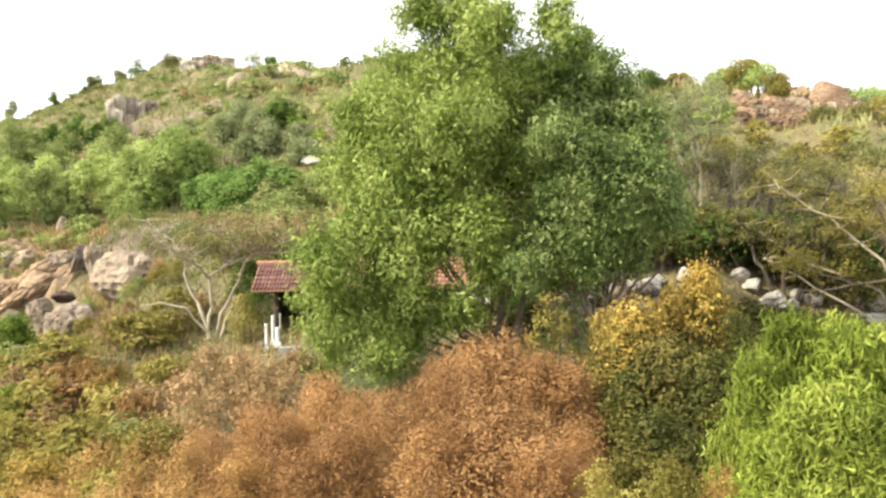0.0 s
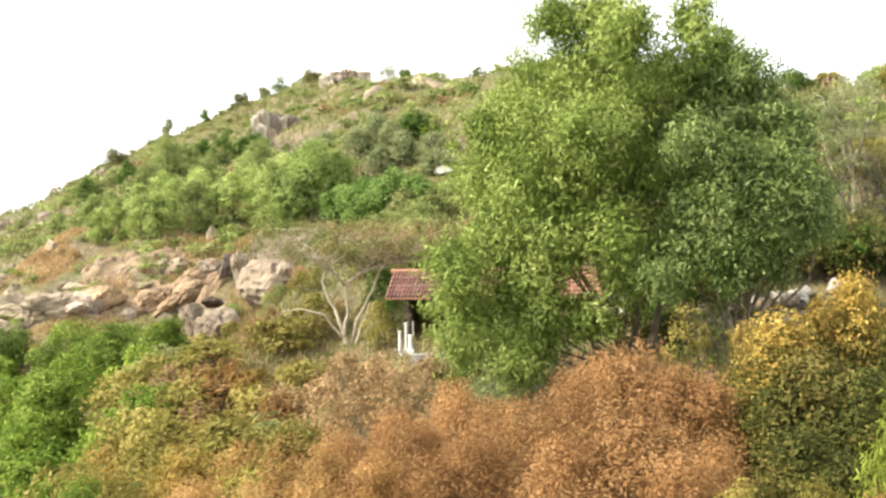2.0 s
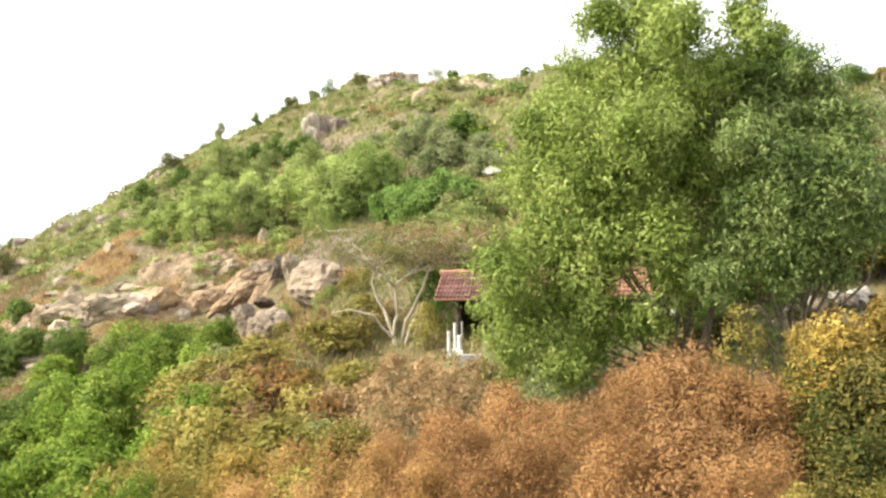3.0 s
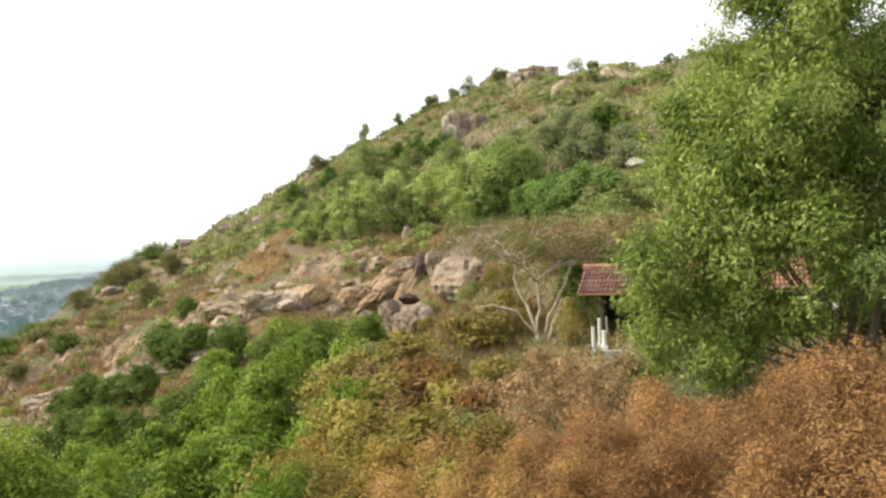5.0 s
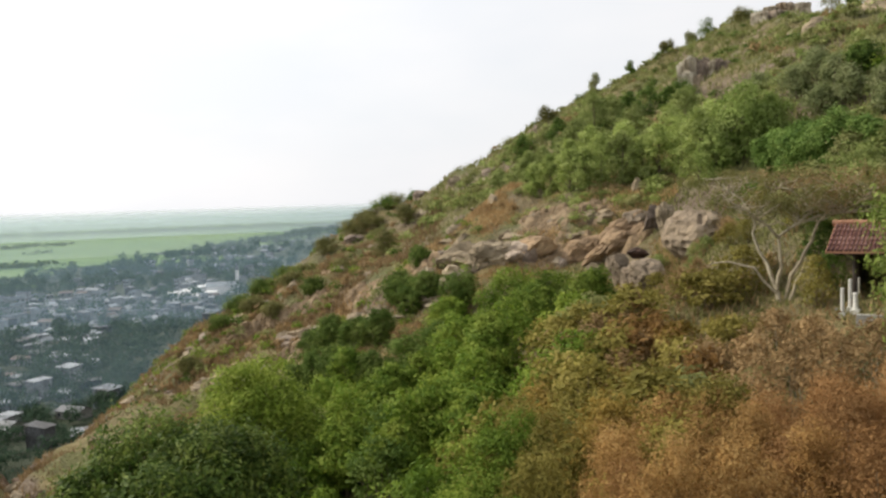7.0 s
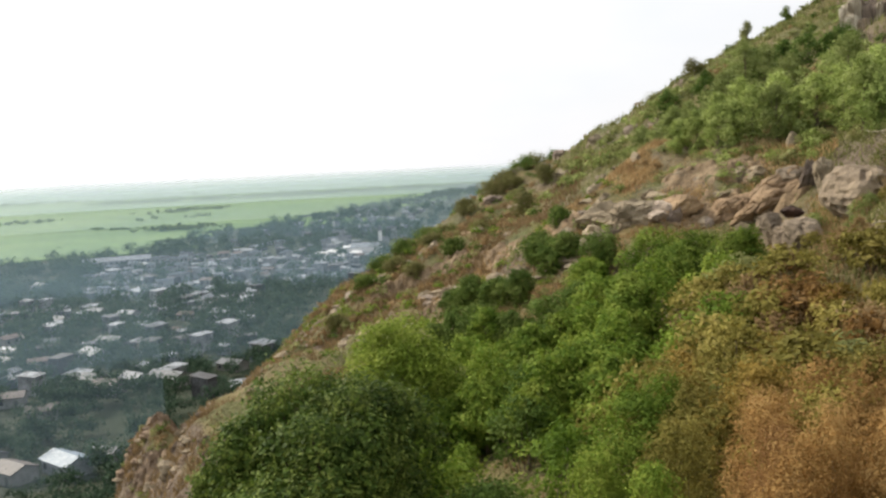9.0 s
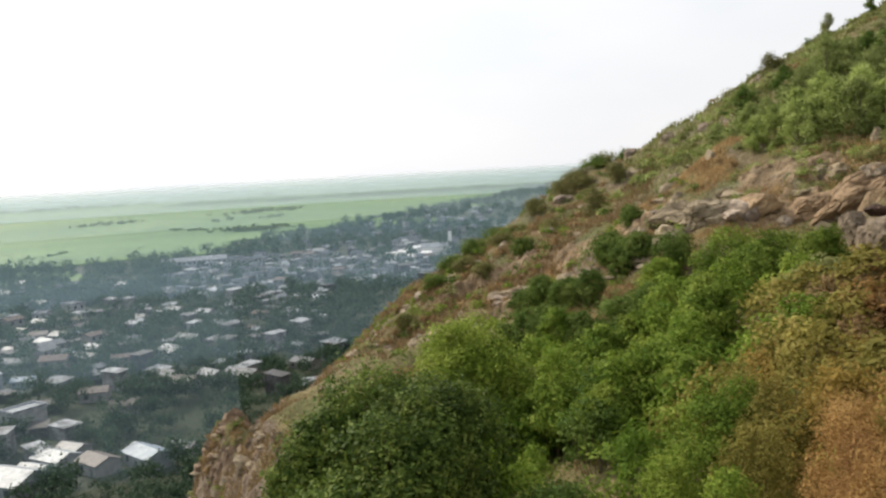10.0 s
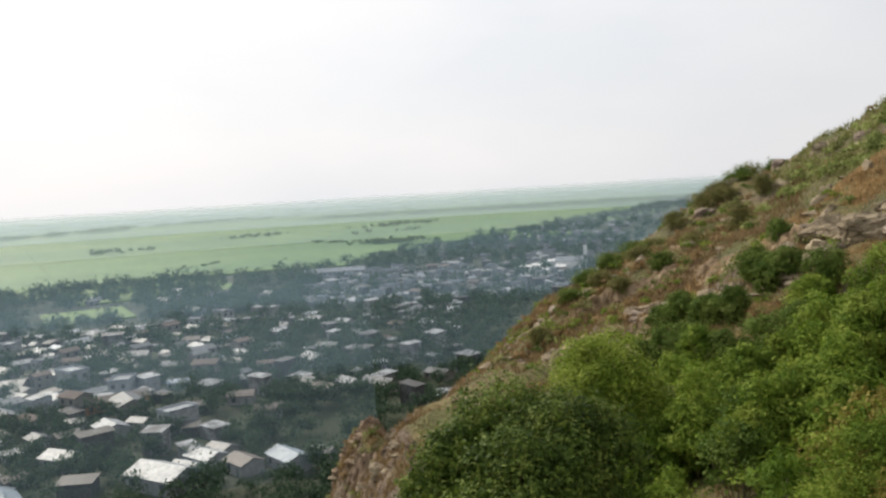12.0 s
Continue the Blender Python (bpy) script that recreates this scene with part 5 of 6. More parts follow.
LODS = ((7600, 0.067, 0.014), (1650, 0.113, 0.02), (700, 0.16, 0.03))
STOCK_SHRUB = {}


def shrub(kind, lod, which, aspect):
    """A shrub of radius 1 and the height given, with the leaves its distance calls for."""
    name, label, material, slim, droop, n = KINDS[kind]
    count, size, root = LODS[lod]
    if kind in ("orange", "rust", "bamboo", "golden", "umber") and lod == 0:
        count, size = {"orange": (15000, 0.05), "rust": (12500, 0.056), "bamboo": (15000, 0.115), "golden": (13000, 0.07), "umber": (12000, 0.07)}[kind]
    rng = np.random.default_rng(sum(map(ord, kind)) * 10 + lod * 3 + which + int(aspect * 100))
    dry = kind in ("orange", "rust", "brown")
    slim = 0.34 if dry and lod == 0 else slim
    lobes = crown_masses(rng, aspect, 2.0, n, 0.12, 0.35 if dry else 0.45)
    per = (12, 10, 8)[lod]
    v = clumps(rng, lobes, count // per, per, size, slim, droop, 0.45 if dry else 0.15, 0.12 if dry else 0.2, 0.5, 0.9 if kind == "bamboo" else 0.6)
    p = v.mean(1)
    top = np.quantile(p[:, 2], 0.985)
    v[..., 2] = v[..., 2] * aspect * 0.985 / top
    v[..., :2] = v[..., :2] / np.quantile(np.hypot(p[:, 0], p[:, 1]), 0.985)
    ob = thing(name, label, "shrub")
    if kind == "golden":
        crown = p[:, 2] + 0.16 * np.repeat(rng.normal(0, 1, len(p) // per), per) * top > 0.72 * top
        leaves_object("crown", v[~crown], material, ob)
        leaves_object("blossom", v[crown], LEAF_YELLOW, ob, "orange and yellow leaf tips")
    else:
        leaves_object("crown", v, material, ob)
    stem = bush_stems(rng, lobes, root, 0.95).link("stem", BARK if not dry else BARK_PALE, ob)
    if kind == "bamboo":
        tagged(stem, kind="stuff")
    return ob


def plant(kind, az_, r_, tall, wide, turn=0.0, which=0, group="hillside shrubs"):
    lod = 0 if r_ < 27 else 1 if r_ < 62 or wide > 4.5 else 2
    which = which % 2
    aspect = min(3.0, max(1.0, round(tall / wide * 4) / 2))
    x, y = polar(az_, r_)
    m = pose(x, y, float(height(x, y)) - 0.06 * tall, 0, 0, turn) @ Matrix.Diagonal((wide / 2, wide / 2, tall * 1.06 / aspect, 1))
    first = STOCK_SHRUB.get((kind, lod, which, aspect))
    if first is None:
        first = STOCK_SHRUB[kind, lod, which, aspect] = shrub(kind, lod, which, aspect)
        first.matrix_basis = m
        return tagged(first, group=group)
    q = first.scale
    return copy_thing(first, m @ Matrix.Diagonal((1 / q[0], 1 / q[1], 1 / q[2], 1)))


def bed(kind, rows, group):
    for k, (az_, r_, tall, wide) in enumerate(rows):
        plant(kind, az_, r_, tall, wide, 47 * k, k, group)


bed("orange", ((-3.7, 21.0, 3.9, 4.9), (0.3, 19.0, 3.8, 3.3), (-8.3, 20.0, 3.3, 3.1), (3.4, 18.5, 3.5, 2.9), (-3.2, 17.0, 3.4, 4.4), (8.4, 22.0, 3.7, 3.3), (11.9, 20.0, 3.5, 2.8), (5.8, 21.0, 3.2, 2.6), (-9.0, 16.0, 3.2, 2.2),
               (-6.4, 20.0, 3.5, 3.4), (-1.2, 20.5, 3.8, 3.4), (1.0, 16.5, 3.2, 2.8), (7.2, 18.0, 3.1, 2.8), (10.2, 17.5, 3.0, 2.8), (-6.6, 15.5, 3.0, 2.6)), "dry orange shrubs")
bed("orange", ((12.8, 23.0, 3.4, 2.8), (10.6, 21.0, 3.1, 2.9), (14.5, 18.5, 3.0, 2.8), (25.8, 18.0, 3.8, 2.0), (16.4, 21.5, 3.4, 2.8)), "dry orange shrubs")
bed("rust", ((-18.8, 13.5, 3.4, 1.7), (18.5, 17.0, 3.7, 2.8), (13.8, 18.0, 3.2, 2.5), (22.3, 16.5, 4.3, 2.2), (25.9, 19.5, 4.0, 2.9), (20.4, 19.0, 3.7, 3.1), (22.9, 22.0, 3.8, 3.3), (17.5, 20.0, 3.4, 3.0),
             (23.9, 38.0, 2.3, 4.7), (20.7, 33.0, 2.7, 3.6), (26.4, 21.0, 3.8, 2.4), (25.2, 24.0, 3.2, 3.2), (19.6, 24.5, 3.2, 3.0), (24.4, 16.0, 4.0, 2.4)), "rust-brown shrubs")
bed("olive", ((29.0, 23.0, 3.4, 3.0), (31.8, 20.5, 4.2, 2.7), (30.6, 24.5, 4.2, 3.0)), "olive shrubs")
bed("gully", ((33.8, 18.0, 4.2, 2.2), (32.9, 25.0, 4.6, 2.9)), "green shrubs over the gully")
bed("ochre", ((22.1, 37.0, 2.1, 2.8), (27.6, 31.0, 3.2, 3.2), (25.6, 34.0, 2.8, 3.2), (21.6, 28.0, 3.0, 2.8), (31.4, 29.0, 4.2, 3.2), (23.4, 28.0, 3.4, 2.8)), "ochre shrubs")
bed("gully", ((34.8, 26.0, 4.4, 3.2), (36.5, 28.0, 4.3, 3.2), (34.4, 31.0, 3.8, 3.4), (37.5, 24.0, 3.6, 3.0), (39.5, 27.0, 4.2, 3.4), (36.4, 33.0, 3.6, 3.4)), "green shrubs over the gully")
bed("olive", ((29.3, 30.0, 4.8, 3.5), (28.0, 34.0, 3.8, 3.8), (30.8, 35.5, 3.4, 3.6), (27.2, 30.5, 3.6, 3.0)), "green shrubs over the gully")
bed("olive", ((32.9, 26.5, 4.8, 3.2), (26.6, 28.0, 3.9, 3.1), (24.7, 31.0, 4.1, 3.0), (18.9, 37.0, 1.8, 3.5), (-7.4, 27.0, 3.8, 2.2), (-15.0, 13.5, 3.4, 1.9), (-10.5, 14.0, 3.1, 1.6)), "olive shrubs")
bed("brown", ((29.2, 40.0, 2.2, 4.4), (27.3, 41.0, 1.6, 3.4), (17.5, 33.0, 2.2, 3.6), (13.8, 31.0, 2.9, 3.4), (12.2, 27.0, 4.0, 3.5), (14.8, 28.0, 3.8, 3.1), (17.4, 27.0, 3.8, 2.9), (10.0, 30.0, 2.4, 3.0), (20.4, 35.0, 2.0, 3.4), (16.0, 36.0, 1.6, 3.0)), "withered shrubs")
bed("golden", ((-13.1, 21.0, 4.5, 3.2), (-17.3, 22.5, 5.3, 2.4), (-15.4, 22.0, 4.7, 2.6), (-11.4, 22.0, 4.2, 2.2)), "golden shrubs")
bed("umber", ((-15.1, 20.0, 3.8, 3.5), (-19.4, 22.0, 4.2, 2.0), (-12.5, 19.5, 3.2, 2.3), (-17.6, 19.5, 3.7, 2.6), (-14.2, 17.5, 2.9, 2.6), (-17.0, 16.5, 3.0, 2.4)), "green shrubs by the bamboo")
bed("bamboo", ((-22.8, 15.5, 5.8, 2.7), (-26.0, 15.0, 6.0, 2.7), (-20.6, 14.5, 5.2, 1.9), (-28.1, 15.5, 6.0, 2.6), (-24.1, 13.5, 5.0, 2.9), (-30.5, 15.0, 5.8, 2.8), (-21.4, 13.0, 4.2, 2.2), (-27.2, 13.2, 5.0, 2.6)), "bamboo")
# in these beds dark leaf colours stand in for shade below the crowns
bed("umber", ((-9.8, 37.6, 2.2, 2.8), (-11.6, 38.2, 2.4, 3.0), (-13.2, 38.8, 2.4, 3.0), (-5.6, 36.8, 2.0, 2.4), (-7.4, 37.2, 2.2, 2.6), (-3.4, 36.8, 1.8, 2.2), (-11.0, 34.0, 1.3, 2.0), (-6.0, 33.4, 1.4, 2.0), (-3.0, 33.4, 1.4, 2.0)), "dark shrubs under the trees")
bed("dark", ((-4.6, 34.4, 1.5, 2.2), (-6.2, 35.2, 2.2, 2.4), (-7.8, 36.2, 2.4, 2.6), (-9.2, 37.0, 2.4, 2.6)), "dark shrubs under the trees")
bed("umber", ((-15.6, 38.6, 1.5, 2.4), (-17.0, 38.9, 1.5, 2.4), (-14.4, 38.4, 1.3, 2.2), (-16.6, 39.4, 1.5, 2.6), (-18.3, 40.2, 1.7, 2.6), (-13.4, 39, 1.5, 2.4), (-15.2, 40, 1.8, 2.4), (-20.6, 40.5, 1.8, 2.6), (-22.6, 41, 2.0, 2.8), (-15.0, 42, 1.8, 3.4), (-17.5, 42, 1.5, 3.4), (-21.5, 42, 2.2, 3.6), (-24.5, 43, 2.4, 3.8), (-27.0, 43, 2.4, 3.8), (-10.5, 40, 3.2, 4.0), (-13.0, 41, 2.8, 4.0), (-16.6, 40, 2.0, 3.6), (-19.4, 40.5, 2.2, 3.6), (-22.0, 40.2, 2.4, 3.2), (-24.2, 40, 2.4, 3.2), (-26.2, 39, 2.6, 3.2), (-9.0, 36, 2.4, 3.0)), "dark shrubs under the trees")
bed("umber", ((-18.4, 33.5, 1.8, 2.4), (-20.2, 34, 1.9, 2.4), (-22.0, 34, 2.0, 2.6), (-24.0, 34.5, 2.0, 2.6), (-26.0, 34.5, 2.2, 2.8)), "dark shrubs under the trees")
bed("dark", ((-16.0, 39.2, 1.9, 3.0), (-18.2, 39.4, 2.2, 3.2), (-20.4, 41.2, 2.3, 3.2), (-22.4, 42.2, 2.5, 3.4), (-24.6, 42, 2.6, 3.4), (-26.8, 41, 2.6, 3.4), (-19.0, 43, 1.3, 2.8), (-13.8, 39.6, 2.0, 2.8)), "dark shrubs under the trees")
bed("olive", ((20.1, 42, 1.9, 4.4), (21.9, 36, 2.0, 4.0), (25.8, 38, 2.5, 4.4), (23.6, 28, 4.1, 4.6), (19.2, 25, 3.5, 3.8), (22.0, 20, 3.6, 3.8), (34.5, 32, 4.0, 4.6), 
              (-13.4, 13.5, 2.8, 2.6), (-9.0, 12.5, 2.4, 2.6), (17.9, 43, 2.2, 3.2), (13.6, 38, 2.2, 2.0), (29.1, 36, 3.5, 4.4), (-22.5, 30, 2.4, 3.4), (-18.5, 29, 2.2, 3.0)), "olive shrubs")
bed("ochre", ((26.5, 24, 4.0, 4.2), (31.5, 34, 3.4, 4.0)), "ochre shrubs")
bed("gully", ((36.0, 40, 4.4, 4.2), (33.5, 46, 4.6, 4.4), (29.0, 50, 3.6, 4.2), (41.0, 37, 4.6, 4.2), (45.0, 41, 5.4, 4.2)), "green shrubs")
bed("green", ((-8.8, 30, 3.0, 2.4),), "green shrubs")
bed("dark", ((12.7, 38.8, 2.0, 1.6), (13.4, 42.6, 2.6, 2.4)), "dark shrubs by the shrine")

rng_s = np.random.default_rng(11)


def cover(n, az0, az1, r0, r1, t0, t1, mix, stout=(1.1, 1.7), group="hillside shrubs", skip=None):
    for _ in range(n):
        a = rng_s.uniform(az0, az1)
        r = math.sqrt(rng_s.uniform(r0 * r0, r1 * r1))
        if skip and skip(a, r):
            continue
        t = rng_s.uniform(t0, t1)
        plant(str(rng_s.choice(mix)), a, r, t, t * rng_s.uniform(*stout), rng_s.uniform(0, 360), int(rng_s.integers(0, 6)), group)


cover(18, 28, 37, 28, 44, 2.0, 3.2, ("gully", "olive", "gully", "fresh"), group="shrubs over the gully")
cover(26, 17, 28, 28, 44, 1.8, 3.0, ("olive", "hill", "brown", "rust", "olive", "hill", "ochre"), group="shrubs over the gully", skip=lambda a, r: a < 22 and r > 32)
cover(34, 38, 66, 26, 46, 2.4, 4.0, ("gully", "dark", "gully", "dark"), group="shrubs over the gully")
cover(20, 17, 30, 43, 56, 1.6, 2.6, ("olive", "green", "brown"), group="shrubs under the boulders", skip=lambda a, r: 17 < a < 28 and r > 45)
cover(34, 14, 25, 40, 62, 0.8, 1.5, ("olive", "green", "olive", "brown"), group="shrubs under the boulders")
cover(30, -30, 10, 52, 68, 1.4, 2.6, ("hill", "dark", "olive", "hill", "dark"), group="shrubs behind the terrace")
cover(24, 2, 15, 43, 60, 1.8, 3.2, ("hill", "olive", "green", "green"), group="shrubs behind the shrine")
cover(10, -30, -9, 51, 56, 1.6, 2.6, ("dark", "olive", "hill", "brown"), group="shrubs behind the terrace")

def scatter_leaves(seed, places, per, size, slim=0.6):
    """Leaf clumps of many far crowns as one block; places: (x, y, z, radius, tallness)."""
    rng = np.random.default_rng(seed)
    blocks = []
    for _ in range(6):
        blocks.append(clumps(rng, bush_lobes(rng, 9), per // 7, 7, size, slim, 0.0, 0.0, 0.3))
    out = []
    for k, (x, y, z, r, t) in enumerate(places):
        a = rng.uniform(0, 6.28)
        c, s_ = math.cos(a), math.sin(a)
        b = blocks[k % 6]
        q = np.empty_like(b)
        q[..., 0] = (b[..., 0] * c - b[..., 1] * s_) * r + x
        q[..., 1] = (b[..., 0] * s_ + b[..., 1] * c) * r + y
        q[..., 2] = b[..., 2] * r * t + z
        out.append(q)
    return np.concatenate(out)


SCRUB = {"green": (LEAF_GREEN, "fresh green scrub"), "hill": (LEAF_HILL, "dull straw-green scrub"), "brown": (LEAF_BROWN, "withered brown scrub"),
         "dark": (LEAF_DARK, "dark green scrub"), "gully": (LEAF_GULLY, "deep green scrub"), "fresh": (LEAF_BELT, "light feathery scrub")}


def scrub(where, seed, patches, per, size):
    """Bushes past counting over a stretch of the hill, one mesh a kind; patches: number, bearings, distances, sizes, kinds."""
    rng = np.random.default_rng(seed)
    sets = {}
    for n, a0, a1, r0, r1, s0, s1, mix in patches:
        for _ in range(n):
            a, r = rng.uniform(a0, a1), math.sqrt(rng.uniform(r0 * r0, r1 * r1))
            x, y = polar(a, r)
            if 0.75 * x + 0.66 * y > 108 or height(x, y) < 8 or (17.5 < a < 22.5 and 116 < r < 131) or (12 < a < 18 and 168 < r < 186) or (20 < a < 30 and 58 < r < 72):
                continue
            sets.setdefault(str(rng.choice(mix)), []).append((x, y, float(height(x, y)) - 0.2, rng.uniform(s0, s1), rng.uniform(0.75, 1.15)))
    for nm, places in sets.items():
        ob = leaves_object("hillside_scrub", scatter_leaves(seed + len(nm), places, per, size), SCRUB[nm][0])
        tagged(ob, SCRUB[nm][1] + " " + where, "scrub", kind="stuff")


UPPER = ("green", "hill", "hill", "green", "green", "hill", "dark", "brown")
scrub("over the upper hillside", 77, ((900, -32, 41, 100, 140, 0.8, 1.9, UPPER), (1300, -32, 32, 140, 205, 0.5, 1.2, UPPER), (700, 6, 32, 128, 200, 0.7, 1.5, ("hill", "green", "hill", "green", "dark")), (260, 32, 44, 130, 190, 0.5, 1.1, UPPER),
                                      (420, 41, 60, 96, 160, 0.5, 1.4, ("dark", "brown", "hill", "brown", "hill", "gully"))), 126, 0.26)
scrub("above the shrine and the ledge", 83, ((44, 7, 20, 60, 86, 1.0, 1.7, ("green", "gully", "green", "hill", "dark")), (90, 7, 22, 80, 112, 0.8, 1.6, ("hill", "brown", "green", "hill", "green")),
                                            (50, 24, 46, 62, 94, 0.5, 1.0, ("brown", "hill", "brown", "green")), (60, 20, 36, 82, 112, 0.9, 1.7, ("fresh", "green", "hill", "green")), (64, 20, 33, 74, 83, 0.7, 1.2, ("fresh", "fresh", "hill")), (30, 18, 30, 104, 128, 0.9, 1.6, ("dark", "green", "hill"))), 210, 0.2)
scrub("on the falling slope", 89, ((130, 36, 54, 58, 88, 0.6, 1.4, ("gully", "gully", "hill", "dark")), (240, 41, 60, 84, 125, 0.5, 1.3, ("hill", "brown", "brown", "dark", "gully")),
                                  (70, 58, 69, 44, 90, 0.3, 0.8, ("brown", "brown", "hill", "dark")), (130, 56, 73, 90, 150, 0.4, 1.0, ("brown", "brown", "hill", "dark", "gully")), (230, 63, 73, 110, 150, 0.5, 1.3, ("brown", "brown", "dark", "hill", "gully"))), 168, 0.2)


def crest_tree(az_, r_, tall, wide, seed, material, narrow=False):
    x, y = polar(az_, r_)
    rng = np.random.default_rng(seed)
    ob = thing("crest_tree", "small green tree standing on the crest against the sky", "tree", "crest trees", pose(x, y, float(height(x, y)) - 0.1))
    s_ = Shape()
    s_.tube([(0, 0, -0.3), (0.05, 0, tall * 0.4), (0, 0, tall * 0.85)], 0.14, 0.05, 6)
    s_.link("trunk", BARK, ob)
    lobes = []
    for k in range(20):
        h = rng.uniform(0.02, 0.9)
        w = wide * ((1.5 - 1.2 * h) if narrow else 1.0 - 0.35 * h)
        a = rng.uniform(0, 6.28)
        lobes.append((w * 0.6 * math.cos(a), w * 0.6 * math.sin(a), tall * h, wide * rng.uniform(0.4, 0.65), 1.0))
    p, d = lobe_points(rng, lobes, 2600, 0.3, 0.9)
    leaves_object("crown", leaf_faces(rng, p, d, 0.28, 0.55), material, ob)


for k, (az_, r_, t_, w_, nr) in enumerate(((27.3, 178, 5.6, 1.2, True), (24.9, 198, 5.2, 1.2, True), (22.6, 200, 3.2, 1.7, False), (21.0, 205, 3.4, 1.4, False), (20.1, 203, 5.6, 2.0, False), (17.9, 198, 2.4, 2.0, False), (12.7, 172, 5.4, 2.0, False),
                                           (11.5, 126, 3.0, 1.0, False), (10.3, 128, 1.8, 2.4, False), (9.0, 128, 1.8, 2.2, False), (42.0, 147, 2.2, 2.2, False), (43.2, 146, 2.0, 2.2, False), (41.0, 150, 1.9, 2.0, False), (39.6, 156, 1.6, 1.8, False), (30.5, 170, 3.0, 2.0, False), (33.0, 166, 2.6, 2.0, False))):
    # paler leaves here, with the haze at this distance in their colour
    crest_tree(az_, r_, t_ * 0.78, w_ * 1.15, 300 + k, (LEAF_HILL, LEAF_SHADE, LEAF_DULL)[k % 3], nr)


def grass_cover(name, label, material, seed, n, az0, az1, r0, r1, h0, h1, bare):
    """Tufts of blades over a stretch of the hillside, thinner in patches."""
    rng = np.random.default_rng(seed)
    a = np.radians(rng.uniform(az0, az1, n))
    r = np.sqrt(rng.uniform(r0 ** 2, r1 ** 2, n))
    x, y = -r * np.sin(a), r * np.cos(a)
    keep = (np.sin(0.21 * x + 1) * np.sin(0.17 * y) + 0.5 * np.sin(0.5 * x - 0.4 * y) > bare) & (height(x, y) > 4)
    x, y, r = x[keep], y[keep], r[keep]
    n = len(x)
    base = np.stack([x, y, height(x, y) - 0.1], 1)
    up = unit(np.stack([rng.normal(0, 0.35, n), rng.normal(0, 0.35, n), np.ones(n)], 1))
    side = unit(np.cross(up, rng.normal(0, 1, (n, 3))))
    h = (rng.uniform(h0, h1, n) * (0.8 + r / 250))[:, None]
    w = 0.05 * (0.6 + r / 90)[:, None]
    v = np.stack([base - side * w * 1.3, base + side * w * 1.3, base + up * h], 1)
    ob = leaves_object(name, v, material)
    tagged(ob, label, "grass", kind="stuff")


grass_cover("dry_grass", "dry straw-coloured grass over the hillside", GRASS, 8, 20000, -12, 44, 30, 64, 0.25, 0.75, -0.55)
grass_cover("dry_grass", "dull brown dry grass over the falling slope", GRASS_DULL, 18, 56000, 38, 72, 58, 135, 0.3, 0.9, -0.7)
grass_cover("dry_grass", "rust-brown dry grass on the rocky ledge", GRASS_RUST, 10, 52000, 22, 46, 60, 92, 0.18, 0.5, -1.2)
grass_cover("green_grass", "rough olive grass between the boulders and the shrine", GRASS_GREEN, 29, 22000, 8, 30, 36, 80, 0.2, 0.6, -2.0)
grass_cover("green_grass", "rough olive grass over the upper hillside", GRASS_GREEN, 9, 50000, -30, 40, 92, 205, 0.4, 1.1, -1.2)
grass_cover("green_grass", "rough olive grass behind the terrace", GRASS_GREEN, 19, 9000, -30, 21, 56, 92, 0.4, 1.0, -1.2)

# ---------------------------------------------------------------- the plain: fields
FIELD = surface("young_rice", ((0.062, 0.14, 0.013), (0.09, 0.175, 0.02), (0.13, 0.21, 0.034)), scale=0.004, rough=0.7, bump=0, spread=0.18, world_space=True, fine=9, spec=0.4)



def in_field(x, y):
    line = (x + 632) * -0.839 + (y - 222) * -0.544
    return ((line > 8) & (x < -645)) | (np.hypot(x, y) > 2700)


def fields():
    rng = np.random.default_rng(4)
    s_ = Shape()
    y = -3000.0
    while y < 4600:
        d = rng.uniform(70, 130)
        x = -4500.0
        while x < 600:
            w = rng.uniform(90, 240)
            cx, cy = x + w / 2, y + d / 2
            if in_field(cx, cy) and math.hypot(cx, cy) < 4600 and rng.uniform() < 0.985:
                z = 0.9 + rng.uniform(0, 0.12)
                s_.add([(x, y, z), (x + w - 0.35, y, z), (x + w - 0.35, y + d - 0.35, z), (x, y + d - 0.35, z),
                        (x, y, -1), (x + w - 0.35, y, -1), (x + w - 0.35, y + d - 0.35, -1), (x, y + d - 0.35, -1)],
                       [(0, 1, 2, 3), (0, 4, 5, 1), (1, 5, 6, 2), (2, 6, 7, 3), (3, 7, 4, 0)])
            x += w
        y += d
    for px, py, pw, pd in ((-545, 20, 60, 46), (-600, 80, 40, 40)):
        s_.box((px, py, -1), (px + pw, py + pd, 1.0))
    ob = s_.link("rice_fields", FIELD)
    tagged(ob, "flat bright green rice fields divided by low banks", "field", kind="stuff")


fields()


# ---------------------------------------------------------------- the town: houses
def flat_ground(x, y):
    return float(height(x, y)) < 0.9


